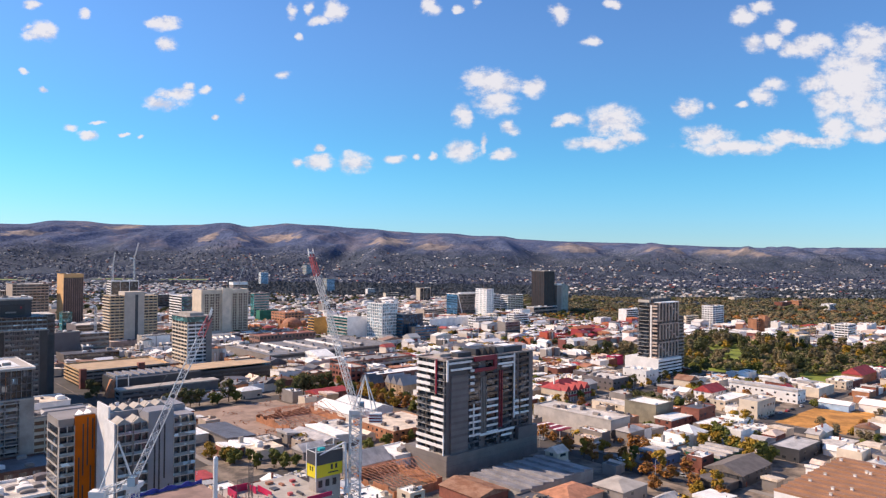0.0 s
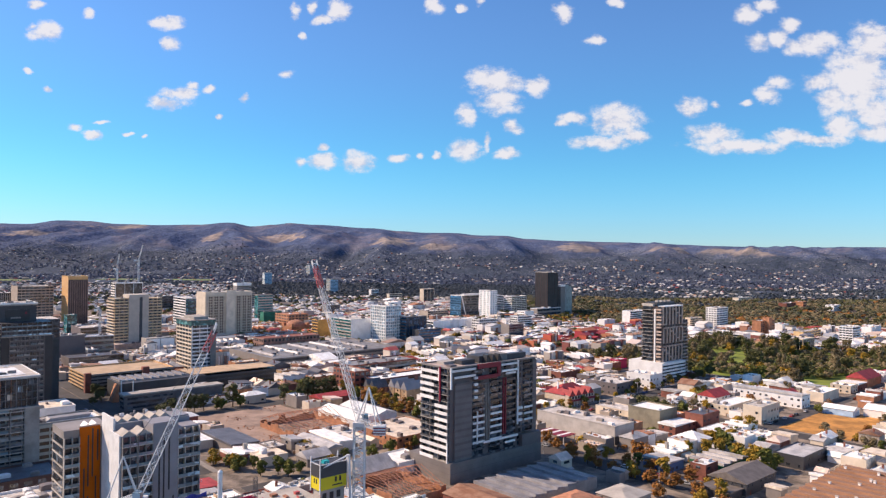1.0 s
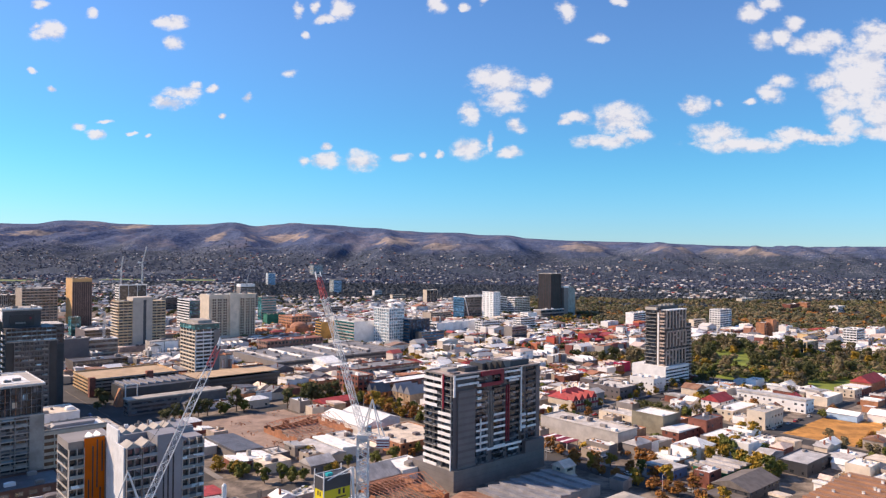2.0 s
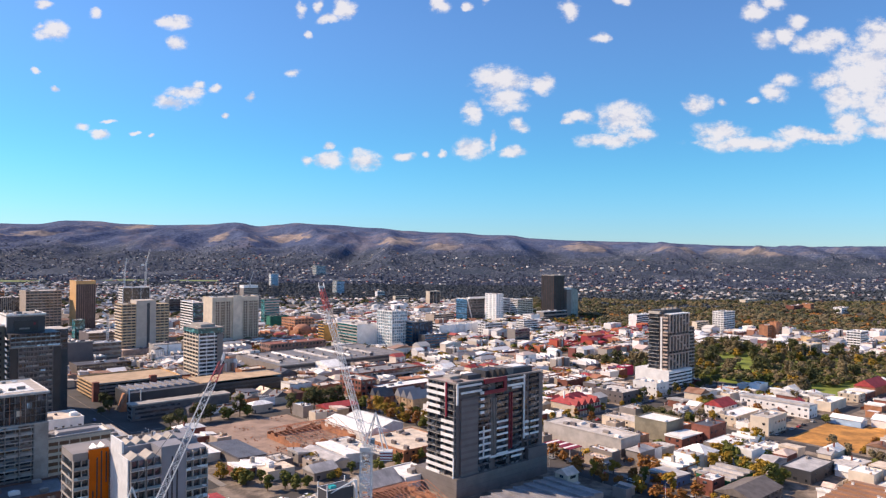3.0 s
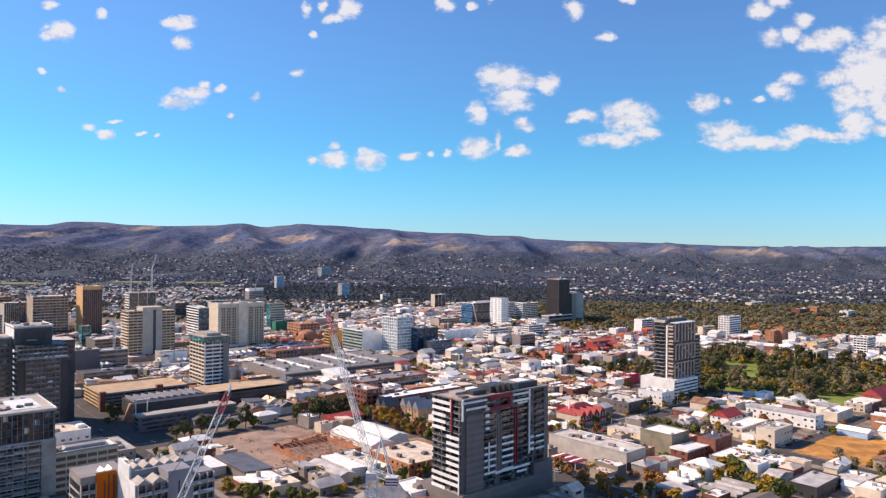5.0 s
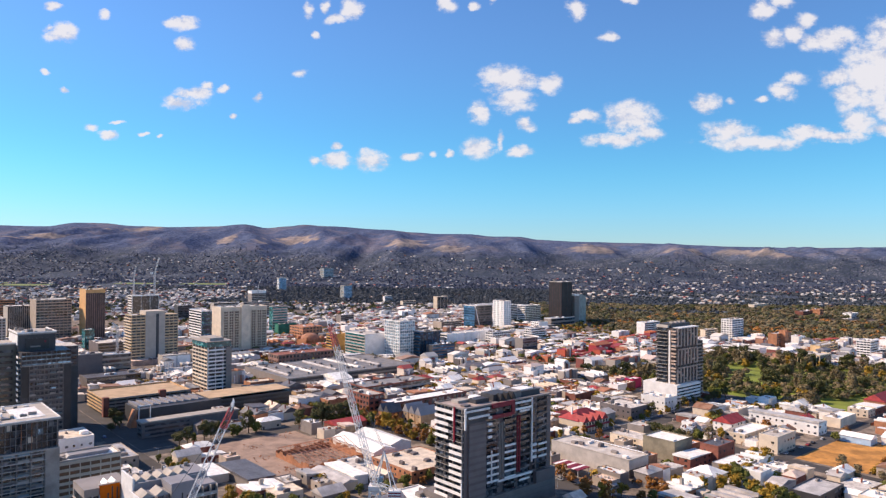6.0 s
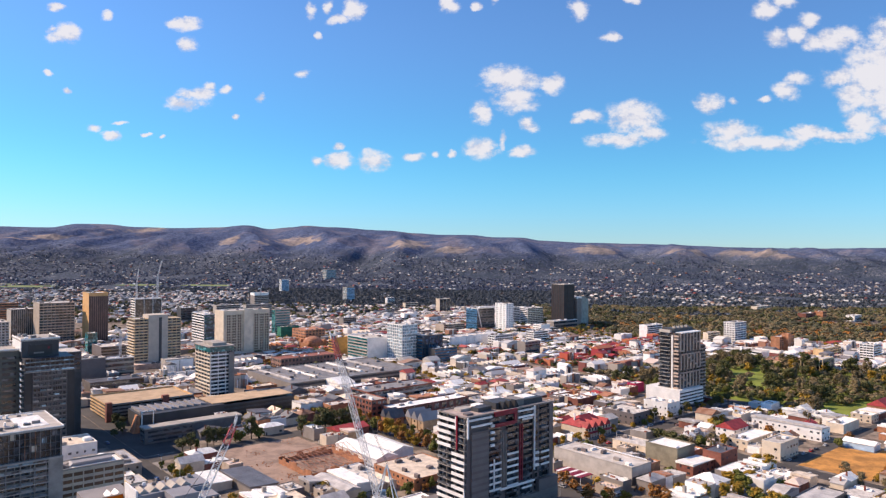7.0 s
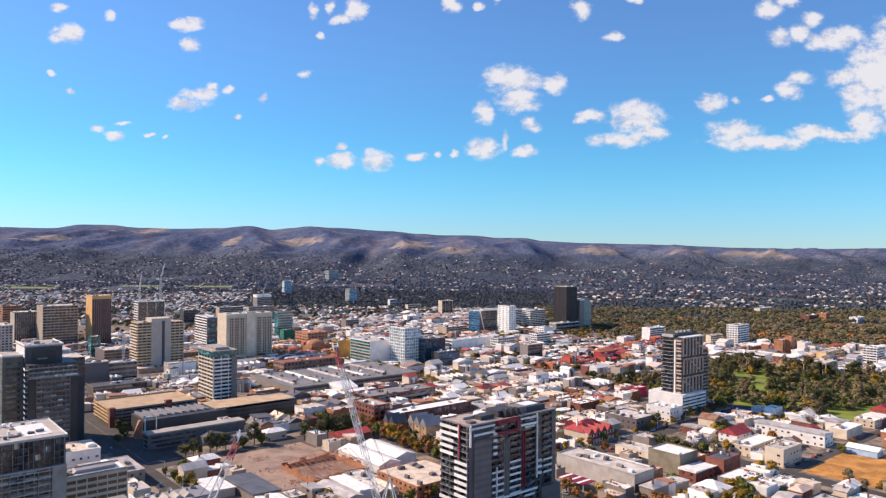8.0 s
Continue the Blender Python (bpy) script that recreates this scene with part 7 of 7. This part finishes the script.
row(("green", "gold", "rust"), 316, 313, 438, 313, 9, 0.5, 0.85)
row(("dark", "green"), 602, 322, 602, 440, 12, 0.7, 1.0)
row(("rust", "wood", "gold"), 454, 150, 522, 150, 8, 0.5, 0.8)
row(("gold", "gold", "rust", "green"), 340, 190, 440, 204, 12, 0.7, 1.2, 6.0)      # behind the low shops
row(("green", "dark"), 420, 250, 436, 290, 6, 0.6, 1.0)
row(("gold", "green", "gold"), 362, 172, 378, 192, 6, 1.0, 1.4, 3.0)
row(("gold", "rust"), 330, 205, 338, 226, 5, 0.8, 1.1, 2.0)
row(("rust", "green"), 318, 298, 400, 298, 9, 0.6, 0.9)
for k in range(105):                                                              # the park
    for attempt in range(30):
        u, v = rng.uniform(612, 850), rng.uniform(236, 440)
        clearing = noise.noise(Vector((u / 55, v / 45, 2.2)))
        edge = v > 360 or u > 770 or v < 250
        if (clearing < 0.4 or edge) and not (618 < u < 668 and v < 250) and not (672 < u < 718 and 320 < v < 352):
            break
    tree(rng.choice(("dark", "dark", "green", "wood", "wood", "gold")), *world_xy(u, v), rng.uniform(1.0, 1.55))
for key, x, y, scale in (("gold", 151, 351, 1.4), ("green", 160, 356, 1.3), ("gold", 158, 363, 1.2), ("wood", 153, 483, 1.0), ("green", 162, 487, 1.1), ("wood", 169, 484, 0.9), ("gold", 178, 488, 0.9),
                         ("wood", 228, 428, 0.8), ("wood", 224, 405, 0.8), ("wood", 236, 398, 0.9), ("green", 239, 391, 0.9), ("wood", 262, 547, 1.0), ("gold", 152, 406, 0.9), ("gold", 148, 383, 1.0),
                         ("rust", 123, 382, 0.9), ("gold", 111, 308, 0.9), ("rust", 95, 317, 0.9), ("green", 257, 492, 0.9), ("rust", 275, 512, 0.9), ("rust", 118, 300, 0.9), ("green", 166, 360, 1.1)):
    tree(key, x, y, scale)
garden = []
for u, v in tree_spots:
    x, y = world_xy(u, v)
    if is_free(u - 1, v - 1, u + 1, v + 1):
        garden.append((x, y, 0.0, rng.uniform(1.7, 4.4)))


def woodland(name, label, spots, leaf, cards, size, up=0.45):
    """Many far trees in one mesh: loose leaf clumps round each crown."""
    r = np.random.default_rng(11)
    n = len(spots)
    base = np.repeat(np.array(spots), cards, axis=0)
    m = len(base)
    way = r.normal(size=(m, 3))
    way /= np.linalg.norm(way, axis=1)[:, None]
    way[:, 2] *= 0.62
    scale = base[:, 3:4]
    centre = base[:, :3] + way * scale * r.uniform(0.45, 1.05, (m, 1)) * (1, 1, 0.9)
    centre[:, 2] += scale[:, 0] * 0.95
    normal = way + r.normal(scale=0.25, size=(m, 3)) + (0, 0, up)
    normal /= np.linalg.norm(normal, axis=1)[:, None]
    side = np.cross(normal, r.normal(size=(m, 3)))
    side /= np.linalg.norm(side, axis=1)[:, None]
    other = np.cross(normal, side)
    half = scale * size * r.uniform(0.6, 1.2, (m, 1))
    corners = np.stack([centre - side * half - other * half, centre + side * half - other * half * 0.8, centre + side * half * 0.8 + other * half, centre - side * half + other * half * 0.9], axis=1)
    mesh = bpy.data.meshes.new(name)
    mesh.vertices.add(m * 4)
    mesh.vertices.foreach_set("co", corners.reshape(-1).astype(np.float32))
    mesh.loops.add(m * 4)
    mesh.loops.foreach_set("vertex_index", np.arange(m * 4, dtype=np.int32))
    mesh.polygons.add(m)
    mesh.polygons.foreach_set("loop_start", np.arange(0, m * 4, 4, dtype=np.int32))
    mesh.update(calc_edges=True)
    mesh.materials.append(leaf)
    return tagged(new(name, mesh), label, "trees", kind="stuff")


woodland("garden_trees", "small green and golden trees in yards", garden[::2], leaf_green, 90, 0.17)
woodland("autumn_trees", "small golden and rusty trees in yards", garden[1::2], leaf_gold, 90, 0.17)
thicket = []
for k in range(760):
    u, v = rng.uniform(612, 880), rng.uniform(226, 470)
    if noise.noise(Vector((u / 55, v / 45, 2.2))) < 0.42 and not (622 < u < 664 and v < 248) and not (676 < u < 714 and 324 < v < 350):
        thicket.append((*world_xy(u, v), 0.0, rng.uniform(2.6, 5.2)))
woodland("park_thicket", "dense mixed green and brown park trees", thicket[::2], leaf_dark, 110, 0.17)
woodland("park_autumn_trees", "dense golden brown park trees", thicket[1::2], leaf_wood, 110, 0.17)
spots = []
for k in range(6200):                                                             # parkland behind the city
    y = rng.uniform(960, 1700)
    x = rng.uniform(0.10, 0.70) * y
    if y < 1120 - 0.12 * x or (x < 250 and y < 1240) or not is_free(*[p + q for p, q in zip(grid(x, y) * 2, (-4, -4, 4, 4))]):
        continue
    if noise.noise(Vector((x / 130, y / 130, 5))) < 0.22:
        spots.append((x, y, 0.0, rng.uniform(3.4, 7.5)))
woodland("parkland_trees", "olive and brown autumn woodland of dense trees", [p for k, p in enumerate(spots) if k % 5 < 2], leaf_wood, 62, 0.195, 0.8)
woodland("parkland_evergreens", "dark evergreen trees within brown woodland", [p for k, p in enumerate(spots) if k % 5 in (2, 3)], leaf_olive, 62, 0.195, 0.8)
woodland("parkland_rusty_trees", "patches of rusty autumn trees within the woodland", [p for k, p in enumerate(spots) if k % 5 == 4 and noise.noise(Vector((p[0] / 150, p[1] / 150, 9))) > 0.30], leaf_rust, 62, 0.195, 0.8)
woodland("parkland_tall_gums", "tall dark gum trees within the woodland", [p for k, p in enumerate(spots) if k % 5 == 4 and noise.noise(Vector((p[0] / 150, p[1] / 150, 9))) <= 0.30], leaf_dark, 62, 0.195, 0.8)
golden = []
for k in range(1500):
    y = rng.uniform(520, 1350)
    x = rng.uniform(-0.30, 0.45) * y
    u, v = grid(x, y)
    if is_free(u - 2, v - 2, u + 2, v + 2):
        golden.append((x, y, 0.0, rng.uniform(2.2, 4.2)))
woodland("golden_trees", "golden autumn trees between roofs", golden[::2], leaf_gold, 40, 0.26)
woodland("rusty_trees", "rusty brown autumn trees between roofs", golden[1::2], leaf_rust, 40, 0.26)
spots = []
for k in range(3600):                                                             # dark belt and trees between houses
    y = rng.uniform(760, 1700)
    x = rng.uniform(-0.68, 0.30) * y
    u, v = grid(x, y)
    if is_free(u - 3, v - 3, u + 3, v + 3) and (y > 1250 or rng.random() < 0.6):
        spots.append((x, y, 0.0, rng.uniform(2.6, 5.0) if y < 1250 else rng.uniform(2.6, 5.4)))
woodland("city_trees", "scattered dark green trees between roofs", spots, leaf_dark, 30, 0.27)
belt = []
for k in range(3400):                                                             # dark belt of gums before the suburbs
    y = rng.uniform(1640, 2330)
    x = rng.uniform(-0.30, 0.13) * y
    if noise.noise(Vector((x / 200, y / 120, 15))) < 0.34:
        belt.append((x, y, 0.0, rng.uniform(3.6, 7.0)))
woodland("dark_tree_belt", "dense dark belt of tall gum trees, haze in the leaf colour", belt, leaf_suburb_hazed, 30, 0.24, 0.8)
spots = []
for k in range(40000):                                                            # suburbs
    y = 1500 + 2800 * rng.random() ** 1.1
    x = rng.uniform(-0.72, 0.70) * y
    if noise.noise(Vector((x / 260, y / 200, 8))) < 0.30 and rng.random() > (y - 2800) / 1100 and not any(a - 20 < x < a + c + 20 and b - 110 < y < b + e for a, b, c, e in OVALS):
        spots.append((x, y, ground_height(x, y) - 1.5, rng.uniform(2.9, 5.6)))
# Both far tree covers use the leaf tones with haze in them.
woodland("hillside_trees", "tree cover over the lower hill slopes, tinted blue-green for haze", [p for p in spots if p[1] > 2350], leaf_hill_hazed, 10, 0.44, 0.9)
woodland("suburb_trees", "dark green tree cover over the suburbs, tinted blue for haze", [p for p in spots if p[1] <= 2350], leaf_suburb_hazed, 12, 0.40, 0.8)

roofs, walls = Shape(), Shape()
for k in range(7800):
    y = 1300 + 2300 * rng.random() ** 1.45 if k < 5200 else rng.uniform(1230, 2150)
    x = rng.uniform(-0.72, 0.70 if k < 5200 else 0.06) * y
    if k >= 5200 and not is_free(*[p + q for p, q in zip(grid(x, y) * 2, (-2, -2, 12, 12))]):
        continue
    if -0.27 * y < x < 0.13 * y and 1680 < y < 2350 and rng.random() < 0.93:
        continue
    if noise.noise(Vector((x / 300, y / 260, 1))) < -0.25:
        continue
    if (x > 0.12 * y and y < 1750) or (k < 5200 and rng.random() < 0.75 and noise.noise(Vector((x / 420, y / 120, 12))) < 0.05):
        continue
    w, d, h, z = rng.uniform(6, 11), rng.uniform(6, 10), rng.uniform(3.0, 4.6), ground_height(x, y)
    u, v = grid(x, y)
    a = Shape().box(0, 0, -2, w, d, h)
    b = roof_shape(rng.choice(("gable_x", "gable_y", "hip")), w, d, h, 2.6)
    for whole, piece in ((walls, a), (roofs, b)):
        whole.add([(*world_xy(u + p[0], v + p[1]), p[2] + z) for p in piece.v], piece.f)
tagged(new("suburb_walls", walls.mesh("suburb_walls", islands("suburb_wall_tones", [tuple(0.7 * c for c in t) for t in WALL_TONES]))), "pale houses scattered among suburban trees", "houses", kind="stuff")
tagged(new("suburb_roofs", roofs.mesh("suburb_roofs", islands("suburb_roof_tones", [tuple(0.7 * c for c in t) for t in ROOF_TONES], 0.6))), "pale and red roofs scattered among suburban trees", "roofs", kind="stuff")

# ---- parked cars ----
def car_model(paint):
    root = thing("car", "parked %s car at the kerb" % paint[0], "car", 0, 0, -50, 0.0, "parked cars")
    m = paint[1]
    body = Shape().prism([(-2.2, 0.35), (2.2, 0.35), (2.2, 0.75), (1.3, 0.92), (-1.7, 0.95), (-2.2, 0.8)], -0.88, 0.88)
    part("body", body, m, root)
    part("cabin", Shape().prism([(-1.6, 0.93), (1.2, 0.91), (0.55, 1.45), (-1.15, 1.47)], -0.78, 0.78), glass, root, "dark glazed cabin")
    part("roof", Shape().box(-1.1, -0.74, 1.47, 0.5, 0.74, 1.53), m, root)
    for a in (-1.35, 1.35):
        for b in (-0.8, 0.8):
            part("wheel", Shape().bar((a, b - 0.12, 0.33), (a, b + 0.12, 0.33), 0.33, 10), black_clad, root)
    return root


PAINTS = [("white", surface("white_car", (0.72, 0.72, 0.72), 0.3)), ("silver", surface("silver_car", (0.42, 0.43, 0.45), 0.3)),
          ("black", surface("black_car", (0.03, 0.03, 0.035), 0.25)), ("red", surface("red_car", (0.40, 0.03, 0.03), 0.3)), ("blue", surface("blue_car", (0.05, 0.10, 0.28), 0.3))]
models = [car_model(p) for p in PAINTS]
used = set()


def park_cars(u0, v0, u1, v1, n, along):
    for k in range(n):
        f = (k + rng.uniform(0.25, 0.75)) / n
        x, y = world_xy(u0 + (u1 - u0) * f, v0 + (v1 - v0) * f)
        m = rng.randrange(len(models))
        turn = STREETS + (0 if along == "u" else 90) + (180 if rng.random() < 0.5 else 0)
        if m in used:
            copy_thing(models[m], pose(x, y, 0.05, 0, 0, turn))
        else:
            used.add(m)
            models[m].location, models[m].rotation_euler = (x, y, 0.05), (0, 0, radians(turn))


park_cars(300.0, 310, 300.0, 440, 7, "v")
park_cars(308.5, 320, 308.5, 470, 7, "v")
park_cars(308.5, 150, 308.5, 285, 8, "v")
park_cars(138.5, 380, 138.5, 520, 6, "v")
park_cars(160, 291, 290, 291, 6, "u")
park_cars(330, 297.5, 430, 297.5, 6, "u")
park_cars(455, 308.5, 590, 308.5, 6, "u")
park_cars(440.5, 150, 440.5, 285, 6, "v")
park_cars(455, 200.5, 520, 200.5, 6, "u")


# ---- street lamps ----
lamp = thing("street_lamp", "tall grey street lamp with curved arm", "street lamp", *world_xy(296.6, 180), 0.0, STREETS, "street lamps")
part("pole", Shape().bar((0, 0, 0), (0, 0, 8.6), 0.13, 8, 0.07), steel_white, lamp)
arm = Shape()
bend = [(1.9 * math.sin(a), 0, 8.6 + 0.9 * (1 - math.cos(a)) * 0.9) for a in [math.pi / 2 * k / 5 for k in range(6)]]
for p, q in zip(bend, bend[1:]):
    arm.bar(p, q, 0.06, 6)
part("arm", arm, steel_white, lamp)
part("lamp_head", Shape().prism([(1.7, 9.3), (2.7, 9.35), (2.7, 9.5), (1.7, 9.55)], -0.17, 0.17), mid_grey, lamp)
for u, v, turn in ((296.6, 215, 0), (296.6, 250, 0), (311.8, 340, 180), (311.8, 380, 180), (296.6, 420, 0), (330, 295.4, 90), (370, 295.4, 90), (410, 295.4, 90),
                   (480, 310.8, -90), (520, 310.8, -90), (147.0, 400, 180), (147.0, 430, 180), (438.3, 200, 0), (438.3, 240, 0)):
    copy_thing(lamp, pose(*world_xy(u, v), 0.0, 0, 0, STREETS + turn))
